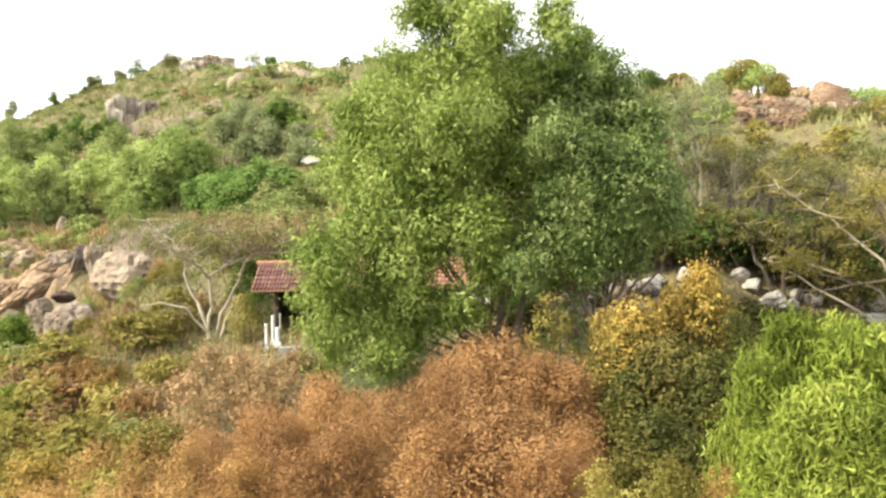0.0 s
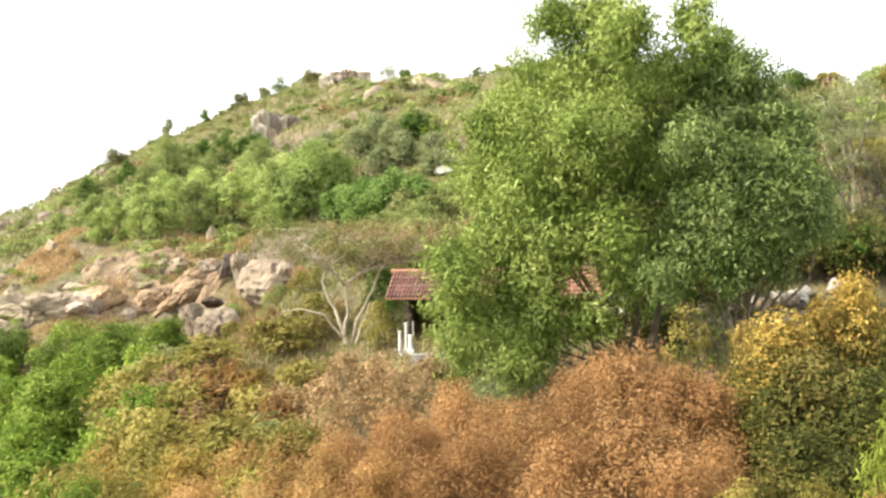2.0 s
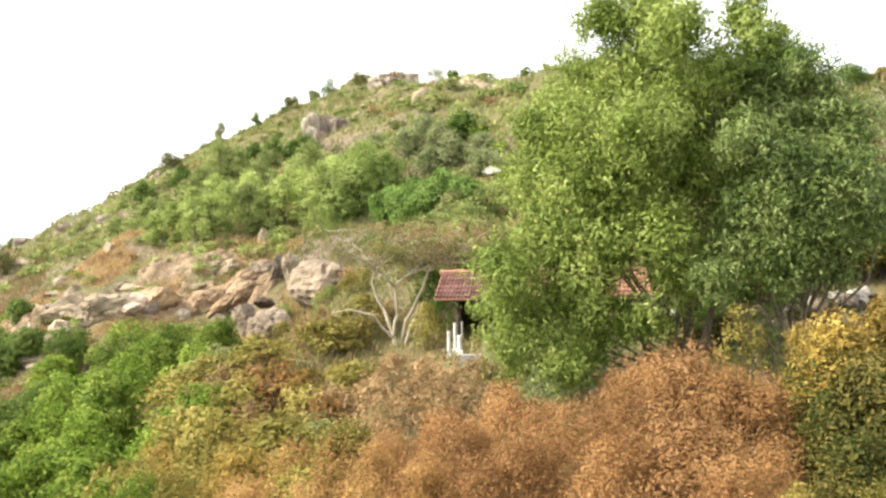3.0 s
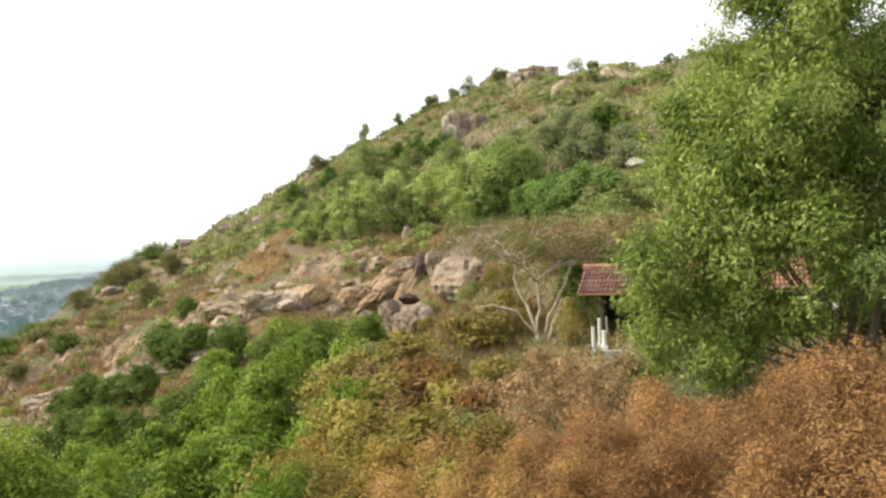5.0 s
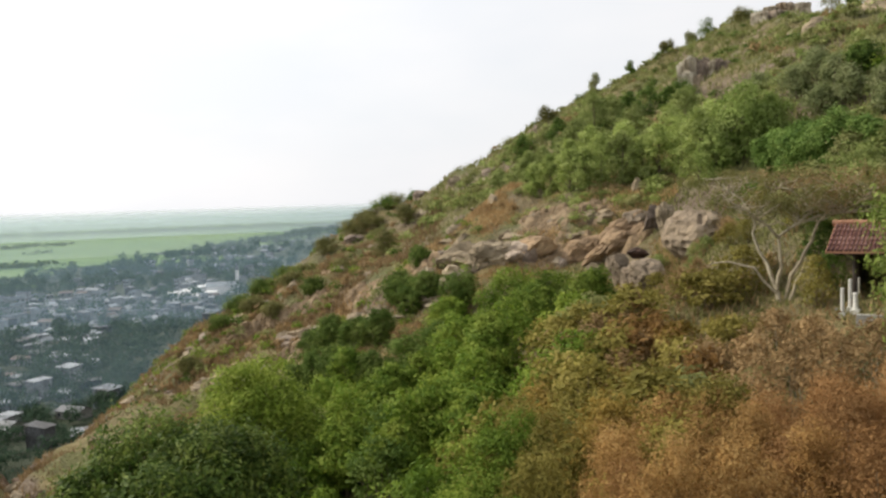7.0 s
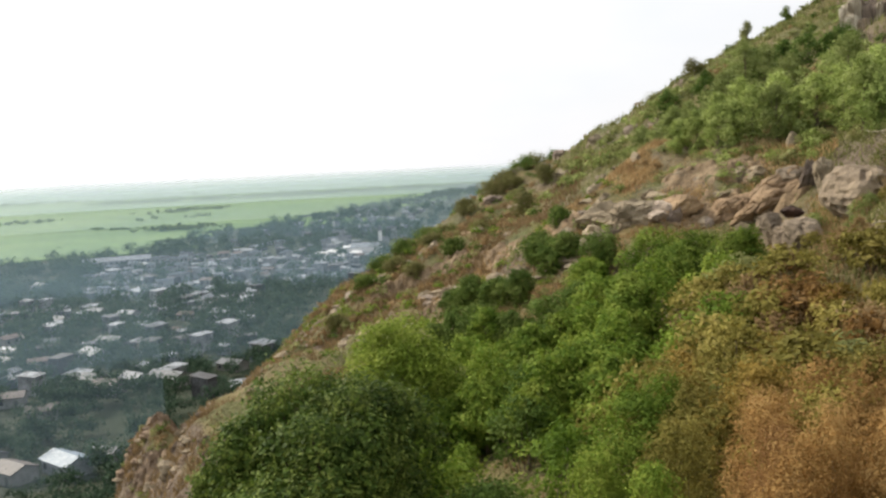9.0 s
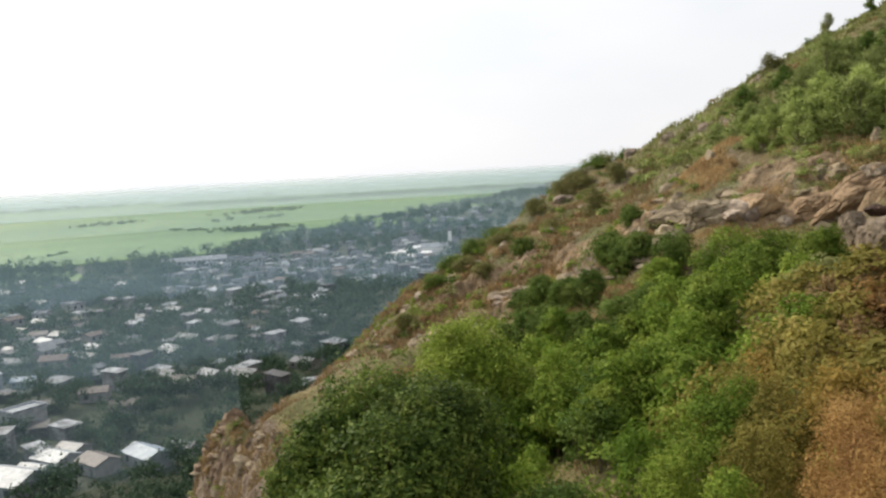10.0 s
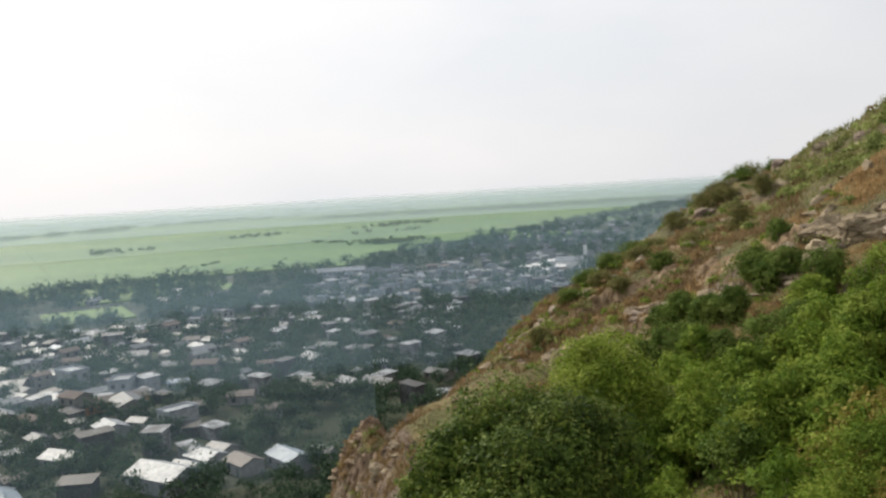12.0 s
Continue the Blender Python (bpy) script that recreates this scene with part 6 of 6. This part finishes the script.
ROOFS = [surface("grey_sheet_roof", ((0.09, 0.10, 0.11), (0.17, 0.185, 0.20)), scale=0.7, rough=0.5, bump=0.1),
         surface("white_sheet_roof", ((0.11, 0.125, 0.14), (0.30, 0.325, 0.35)), scale=0.7, rough=0.5, bump=0.1, spread=0.5),
         surface("blue_sheet_roof", ((0.16, 0.22, 0.28), (0.28, 0.34, 0.40)), scale=0.7, rough=0.5, bump=0.1),
         surface("old_tile_roof", ((0.085, 0.068, 0.06), (0.14, 0.11, 0.10)), scale=0.9, bump=0.3),
         surface("rusty_sheet_roof", ((0.075, 0.068, 0.064), (0.14, 0.122, 0.115)), scale=0.7, rough=0.6, bump=0.1)]
WALLS = [surface("whitewashed_wall", ((0.20, 0.215, 0.225), (0.33, 0.345, 0.35)), scale=0.6, bump=0.1, spread=0.12),
         surface("cream_wall", ((0.16, 0.158, 0.145), (0.25, 0.245, 0.225)), scale=0.6, bump=0.1, spread=0.15),
         surface("grey_wall", ((0.20, 0.205, 0.20), (0.31, 0.315, 0.31)), scale=0.6, bump=0.1, spread=0.2),
         surface("orange_wall", ((0.40, 0.18, 0.09), (0.50, 0.25, 0.13)), scale=0.6, bump=0.1, spread=0.15)]
PANE = surface("dark_window_pane", ((0.03, 0.035, 0.04), (0.07, 0.08, 0.09)), scale=1.0, rough=0.15, bump=0, spread=0.1, spec=0.6)
DOOR = surface("painted_door", ((0.10, 0.12, 0.12), (0.20, 0.22, 0.21)), scale=1.0, bump=0.1)


def gable(s_, w, d, h, rise, over=0.45, thick=0.12):
    a, b = w / 2 + over, d / 2 + over
    for sg in (-1, 1):
        s_.add([(-a, sg * b, h - 0.1), (a, sg * b, h - 0.1), (a, 0, h + rise), (-a, 0, h + rise),
                (-a, sg * b, h - 0.1 - thick), (a, sg * b, h - 0.1 - thick), (a, 0, h + rise - thick), (-a, 0, h + rise - thick)],
               [(0, 1, 2, 3), (7, 6, 5, 4), (0, 4, 5, 1), (1, 5, 6, 2), (2, 6, 7, 3), (3, 7, 4, 0)])


def house(w, d, storeys, roof, wall, flat=False, label="", rise=None):
    ob = thing("house", label, "house", "town houses")
    h = 3.1 * storeys
    s_ = Shape()
    s_.box((-w / 2, -d / 2, -0.6), (w / 2, d / 2, h))
    if not flat:
        rs = rise or d * 0.2
        s_.add([(-w / 2, -d / 2, h), (-w / 2, d / 2, h), (-w / 2, 0, h + rs - 0.15), (w / 2, -d / 2, h), (w / 2, d / 2, h), (w / 2, 0, h + rs - 0.15)],
               [(0, 2, 1), (3, 4, 5)])
    s_.link("wall", wall, ob)
    s_ = Shape()
    if flat:
        s_.box((-w / 2 - 0.2, -d / 2 - 0.2, h), (w / 2 + 0.2, d / 2 + 0.2, h + 0.22))
        for lo, hi in (((-w / 2 - 0.2, -d / 2 - 0.2), (w / 2 + 0.2, -d / 2)), ((-w / 2 - 0.2, d / 2), (w / 2 + 0.2, d / 2 + 0.2)),
                       ((-w / 2 - 0.2, -d / 2), (-w / 2, d / 2)), ((w / 2, -d / 2), (w / 2 + 0.2, d / 2))):
            s_.box((*lo, h + 0.22), (*hi, h + 0.85))
    else:
        gable(s_, w, d, h, rs)
    s_.link("roof", roof, ob)
    for side in (-1, 1):
        for st in range(storeys):
            count = max(2, int(w / 3.2))
            for k in range(count):
                cx = -w / 2 + w * (k + 0.5) / count
                s_ = Shape()
                y0 = side * d / 2
                if st == 0 and k == count // 2:
                    s_.box((cx - 0.5, min(y0, y0 + side * 0.05), 0), (cx + 0.5, max(y0, y0 + side * 0.05), 2.1))
                    s_.link("door", DOOR, ob)
                else:
                    s_.box((cx - 0.6, min(y0, y0 + side * 0.04), 3.1 * st + 1.0), (cx + 0.6, max(y0, y0 + side * 0.04), 3.1 * st + 2.3))
                    s_.link("window", PANE, ob)
    return ob


G, W_, B, T, R_ = ROOFS
STOCK = [house(9, 6.5, 1, W_, WALLS[0], label="small house with a pale sheet-metal roof"), house(7, 5.5, 1, G, WALLS[2], label="small grey house with a sheet-metal roof"),
         house(11, 7, 1, G, WALLS[1], label="long low house with a grey sheet roof"), house(8, 6, 2, T, WALLS[1], label="two-storey cream house with a tiled roof"),
         house(6.5, 10, 2, W_, WALLS[0], True, label="white two-storey house with a flat roof"), house(8, 6, 1, R_, WALLS[2], label="low house with a rusty sheet roof"),
         house(10, 6, 1, B, WALLS[0], label="low house with a bluish sheet roof"), house(5, 9, 3, W_, WALLS[0], True, label="narrow white three-storey house"),
         house(9, 6, 1, T, WALLS[2], label="small house with an old brown tiled roof"), house(12, 8, 1, W_, WALLS[0], label="wide house with a bright white roof"),
         house(9, 6, 2, BRIGHT_WHITE, BRIGHT_WHITE, label="bright white two-storey house by the tower"), house(12, 7, 1, BRIGHT_WHITE, BRIGHT_WHITE, label="bright white low house by the tower")]
PLACED, SHEDS, FIRST = [], [], set()


def settle(k, x, y, turn, s_=1.0, label=""):
    m = pose(x, y, float(height(x, y)), 0, 0, turn) @ Matrix.Diagonal((s_, s_, s_, 1))
    PLACED.append((x, y))
    if k in FIRST:
        q = STOCK[k].scale
        ob = copy_thing(STOCK[k], m @ Matrix.Diagonal((1 / q[0], 1 / q[1], 1 / q[2], 1)))
    else:
        FIRST.add(k)
        STOCK[k].matrix_basis = m
        ob = STOCK[k]
    return tagged(ob, label)


# the houses at the hill's foot that show one by one
NEAR = ((9, 81.4, 186, 30, 1.15), (0, 78.6, 196, 22, 0.95), (1, 77.6, 201, 25, 0.9), (0, 79.9, 191, 28, 0.8), (6, 73.2, 187, 10, 1.0), (5, 76.2, 188, 15, 0.95), (1, 70.8, 190, 30, 0.8),
        (4, 80.2, 233, 20, 0.9), (0, 84.4, 236, 12, 1.0), (1, 82.6, 240, 40, 0.8), (0, 87.3, 214, 35, 1.0), (6, 91.0, 190, 8, 1.0), (2, 83.2, 262, 5, 1.15), (3, 86.3, 268, 30, 1.0),
        (0, 87.4, 284, 18, 1.0), (1, 71.2, 262, 24, 1.0), (5, 70.4, 252, 30, 1.0), (0, 68.7, 258, 12, 0.9), (2, 66.6, 252, 20, 1.0), (0, 71.0, 300, 6, 1.1), (8, 88.9, 258, 20, 1.0), (2, 90.5, 270, 15, 1.0))
for k, az_, r_, tn, sc in NEAR:
    x, y = polar(az_, r_)
    settle(k, x, y, tn, sc)

rng_t = np.random.default_rng(21)


def quarter(n, az0, az1, r0, r1, kinds, gap=9.0):
    made = tries = 0
    while made < n and tries < n * 30:
        tries += 1
        x, y = polar(rng_t.uniform(az0, az1), math.sqrt(rng_t.uniform(r0 * r0, r1 * r1)))
        if not flat_ground(x, y) or in_field(x - 40, y) or any((x - a) ** 2 + (y - b) ** 2 < gap * gap for a, b in PLACED):
            continue
        settle(int(rng_t.choice(kinds)), x, y, float(rng_t.choice((20, 24, 110, 114, 65))) + rng_t.normal(0, 3), rng_t.uniform(0.7, 1.05))
        made += 1


for k in range(13):
    x, y = polar(52.2 + 0.3 * k + 0.5 * (k * 0.618 % 1.0), 545 + 75 * (k * 0.382 % 1.0))
    if flat_ground(x, y) and all((x - a) ** 2 + (y - b) ** 2 > 110 for a, b in PLACED):
        settle(len(STOCK) - 1 - k % 2, x, y, (20, 110, 24)[k % 3], 0.62 + 0.3 * (k * 0.27 % 1.0))
quarter(17, 74, 95, 205, 330, (0, 1, 1, 2, 3, 5, 5, 8), 12)
quarter(16, 62, 75, 235, 440, (0, 1, 2, 5, 8), 15)
quarter(88, 75.5, 96, 280, 440, (0, 1, 1, 2, 2, 3, 4, 5, 6, 9), 9)
quarter(90, 53, 71, 450, 620, (0, 4, 4, 7, 1, 2, 3, 0), 9.5)
quarter(44, 49, 62, 600, 1100, (4, 7, 9, 0, 2), 14)
quarter(14, 72, 92, 470, 640, (0, 1, 2, 9), 16)

def small_roofs():
    """The crowd of small houses and sheds too far off to tell apart."""
    rng = np.random.default_rng(51)
    walls, roofs = Shape(), Shape()
    for az0, az1, r0, r1, n in ((75, 97, 270, 440, 230), (52, 71, 440, 640, 420), (48, 60, 620, 1500, 110), (60, 76, 230, 440, 110), (76, 97, 190, 300, 46)):
        for _ in range(n):
            x, y = polar(rng.uniform(az0, az1), math.sqrt(rng.uniform(r0 * r0, r1 * r1)))
            if not flat_ground(x, y) or in_field(x - 20, y) or any((x - a) ** 2 + (y - b) ** 2 < 60 for a, b in PLACED + SHEDS):
                continue
            SHEDS.append((x, y))
            w, d, h = rng.uniform(3.5, 9), rng.uniform(3, 6), rng.choice((2.6, 3.0, 3.2, 5.8))
            t = float(rng.choice((20, 24, 110, 114, 65))) + rng.normal(0, 6)
            m = np.array(pose(x, y, float(height(x, y)), 0, 0, t))
            one = Shape()
            one.box((-w / 2, -d / 2, -0.5), (w / 2, d / 2, h))
            walls.add(np.concatenate(one.v) @ m[:3, :3].T + m[:3, 3], one.f)
            two = Shape()
            tilt = rng.uniform(0.2, 0.9)
            two.add([(-w / 2 - 0.4, -d / 2 - 0.4, h + 0.05), (w / 2 + 0.4, -d / 2 - 0.4, h + 0.05), (w / 2 + 0.4, d / 2 + 0.4, h + tilt), (-w / 2 - 0.4, d / 2 + 0.4, h + tilt),
                     (-w / 2 - 0.4, -d / 2 - 0.4, h - 0.05), (w / 2 + 0.4, -d / 2 - 0.4, h - 0.05), (w / 2 + 0.4, d / 2 + 0.4, h + tilt - 0.1), (-w / 2 - 0.4, d / 2 + 0.4, h + tilt - 0.1)],
                    [(0, 1, 2, 3), (7, 6, 5, 4), (0, 4, 5, 1), (1, 5, 6, 2), (2, 6, 7, 3), (3, 7, 4, 0)])
            roofs.add(np.concatenate(two.v) @ m[:3, :3].T + m[:3, 3], two.f)
    ob = tagged(new("small_houses"), "crowd of small sheds and houses with pale and rusty roofs", "houses", kind="stuff")
    walls.link("walls", surface("mixed_walls", ((0.09, 0.092, 0.095), (0.17, 0.178, 0.182), (0.33, 0.34, 0.35)), scale=0.3, bump=0, spread=0.8), ob)
    roofs.link("roofs", surface("mixed_roofs", ((0.07, 0.068, 0.066), (0.14, 0.152, 0.165), (0.36, 0.385, 0.41)), scale=0.3, rough=0.5, bump=0, spread=0.8), ob)


small_roofs()

ox, oy = polar(84.0, 270)
orange_house = house(19, 7, 1, R_, WALLS[3], label="long low house with an orange-brown front")
orange_house.matrix_basis = pose(ox, oy, float(height(ox, oy)), 0, 0, 96)
PLACED.append((ox, oy))

# a long white school with two rows of windows, and a slim tower by the hill's flank
sx, sy = polar(69.2, 610)
school = house(44, 10, 2, W_, WALLS[0], label="long white two-storey school with a pale roof", rise=2.4)
school.name = "school"
school.matrix_basis = pose(sx, sy, 0.2, 0, 0, 68)
tx, ty = polar(53.0, 566)
tower = thing("church", "white building with a slim square tower", "church", at=pose(tx, ty, 0.2, 0, 0, 50))
s = Shape()
s.box((-9, -5, -0.5), (9, 5, 8))
s.link("wall", BRIGHT_WHITE, tower)
s = Shape()
gable(s, 18, 10, 8, 2.6)
s.link("roof", W_, tower)
s = Shape()
s.box((9.6, -1.3, -0.5), (12.0, 1.3, 18))
s.link("tower", BRIGHT_WHITE, tower)
s = Shape()
s.add([(9.4, -1.5, 18), (12.2, -1.5, 18), (12.2, 1.5, 18), (9.4, 1.5, 18), (10.8, 0, 23)], [(0, 1, 4), (1, 2, 4), (2, 3, 4), (3, 0, 4), (3, 2, 1, 0)])
s.link("spire", G, tower)


# ---------------------------------------------------------------- the town: trees
def town_trees():
    rng = np.random.default_rng(31)
    spots = []

    def wood(n, az0, az1, r0, r1, s0, s1, gap=6.5):
        for _ in range(n):
            x, y = polar(rng.uniform(az0, az1), math.sqrt(rng.uniform(r0 * r0, r1 * r1)))
            if float(height(x, y)) > 3 or in_field(x - 15, y) or (-550 < x < -470 and 10 < y < 72) or any((x - a) ** 2 + (y - b) ** 2 < gap * gap for a, b in PLACED) or any((x - a) ** 2 + (y - b) ** 2 < 14 for a, b in SHEDS):
                continue
            r = rng.uniform(s0, s1)
            spots.append((x, y, float(height(x, y)) - 0.3, r, rng.uniform(1.0, 1.7)))

    wood(900, 58, 98, 150, 330, 2.4, 4.8, 4.6)
    wood(70, 66.5, 75.5, 235, 370, 3.0, 5.6, 4.0)
    wood(80, 59, 67.5, 300, 440, 3.2, 6.0, 4.0)
    near = list(spots)
    spots.clear()
    wood(820, 52, 98, 320, 520, 3.2, 6.0, 5.0)
    wood(520, 70, 98, 440, 730, 4.5, 8.5)
    wood(600, 48, 72, 520, 900, 3.6, 7.5, 6.0)
    wood(560, 42, 60, 800, 2600, 6.0, 11.0, 7.0)
    for _ in range(520):
        t = rng.uniform(0, 1) ** 0.8
        x, y = -640 - 1190 * t + rng.normal(0, 18), 205 + 1790 * t + rng.normal(0, 22)
        spots.append((x + 22, y + 14, 0, rng.uniform(4, 9), rng.uniform(0.9, 1.5)))
    for _ in range(260):
        t = rng.uniform(0, 1)
        if 0.02 < t < 0.09:
            continue
        spots.append((-640 - 20 * rng.uniform(0, 1), 215 - 700 * t, 0, rng.uniform(4.5, 8.5), rng.uniform(1.0, 1.6)))
    ob = leaves_object("town_trees", scatter_leaves(15, near, 266, 0.125, 0.95), LEAF_TOWN)
    tagged(ob, "round dark green trees between the nearest houses", "trees", kind="stuff")
    ob = leaves_object("town_trees", scatter_leaves(5, spots, 168, 0.15, 0.95), LEAF_TOWN)
    tagged(ob, "dense dark green trees between the houses", "trees", kind="stuff")
    # groves and hedges out in the fields, and the wooded far edge
    spots = []

    def strip(az0, r0, az1, r1, n, wide, s0, s1):
        (xa, ya), (xb, yb) = polar(az0, r0), polar(az1, r1)
        for _ in range(n):
            t = rng.uniform(0, 1)
            spots.append((xa + (xb - xa) * t + rng.normal(0, wide), ya + (yb - ya) * t + rng.normal(0, wide), 0.4, rng.uniform(s0, s1), rng.uniform(0.7, 1.1)))

    strip(84.5, 1240, 81.0, 1260, 22, 14, 4, 7)
    strip(76.0, 1420, 72.6, 1480, 24, 14, 4, 7)
    strip(67.0, 1500, 61.5, 1650, 44, 16, 5, 8)
    strip(70.5, 1130, 67.0, 1060, 26, 4, 2.5, 4)
    strip(68.0, 1300, 62.0, 1330, 12, 14, 4, 6)
    strip(67.0, 1010, 62.5, 1000, 46, 10, 4, 7)
    strip(80.0, 790, 77.0, 860, 16, 3, 2, 3.5)
    strip(70.0, 2250, 41.0, 2300, 330, 40, 8, 13)
    strip(97.0, 2100, 84.0, 2500, 150, 50, 8, 13)
    strip(84.0, 2900, 60.0, 3100, 200, 70, 7, 11)
    strip(98.0, 3600, 40.0, 3700, 300, 120, 6, 10)
    # a lighter leaf than in town, to fade these groves as haze does
    ob = leaves_object("field_groves", scatter_leaves(6, spots, 70, 0.35, 0.95), LEAF_SHADE)
    tagged(ob, "scattered groves and far tree lines in the fields", "trees", kind="stuff")


town_trees()


# ---------------------------------------------------------------- curtain sheets for the haze over the plain
# Curved see-through sheets, added to pale and blue the distance as haze would.
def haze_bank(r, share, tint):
    m = bpy.data.materials.new("haze_curtain_film")
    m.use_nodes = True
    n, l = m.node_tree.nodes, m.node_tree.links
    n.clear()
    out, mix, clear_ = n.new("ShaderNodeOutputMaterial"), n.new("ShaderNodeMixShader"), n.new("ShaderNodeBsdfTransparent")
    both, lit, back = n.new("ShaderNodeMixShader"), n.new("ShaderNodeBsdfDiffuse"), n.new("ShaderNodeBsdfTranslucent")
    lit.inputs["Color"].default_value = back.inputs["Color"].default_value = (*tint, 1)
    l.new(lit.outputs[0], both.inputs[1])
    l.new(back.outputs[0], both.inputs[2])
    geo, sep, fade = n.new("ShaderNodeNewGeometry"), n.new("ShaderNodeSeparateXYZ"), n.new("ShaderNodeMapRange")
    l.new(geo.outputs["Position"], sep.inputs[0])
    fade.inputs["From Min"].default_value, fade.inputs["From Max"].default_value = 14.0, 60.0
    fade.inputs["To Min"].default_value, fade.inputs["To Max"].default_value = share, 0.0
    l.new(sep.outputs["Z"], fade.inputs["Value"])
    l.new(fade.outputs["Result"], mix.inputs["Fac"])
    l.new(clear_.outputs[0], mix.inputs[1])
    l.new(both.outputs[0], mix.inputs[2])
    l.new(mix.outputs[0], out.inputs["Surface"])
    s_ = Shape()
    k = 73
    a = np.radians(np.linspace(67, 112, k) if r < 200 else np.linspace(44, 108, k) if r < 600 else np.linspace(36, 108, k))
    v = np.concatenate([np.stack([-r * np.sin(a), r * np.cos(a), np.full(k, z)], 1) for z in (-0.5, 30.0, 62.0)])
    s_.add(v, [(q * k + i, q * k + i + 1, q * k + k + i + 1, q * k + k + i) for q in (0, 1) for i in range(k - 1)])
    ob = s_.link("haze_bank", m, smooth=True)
    tagged(ob, "see-through curtain sheet standing in for haze over the plain", "mist", kind="structure")


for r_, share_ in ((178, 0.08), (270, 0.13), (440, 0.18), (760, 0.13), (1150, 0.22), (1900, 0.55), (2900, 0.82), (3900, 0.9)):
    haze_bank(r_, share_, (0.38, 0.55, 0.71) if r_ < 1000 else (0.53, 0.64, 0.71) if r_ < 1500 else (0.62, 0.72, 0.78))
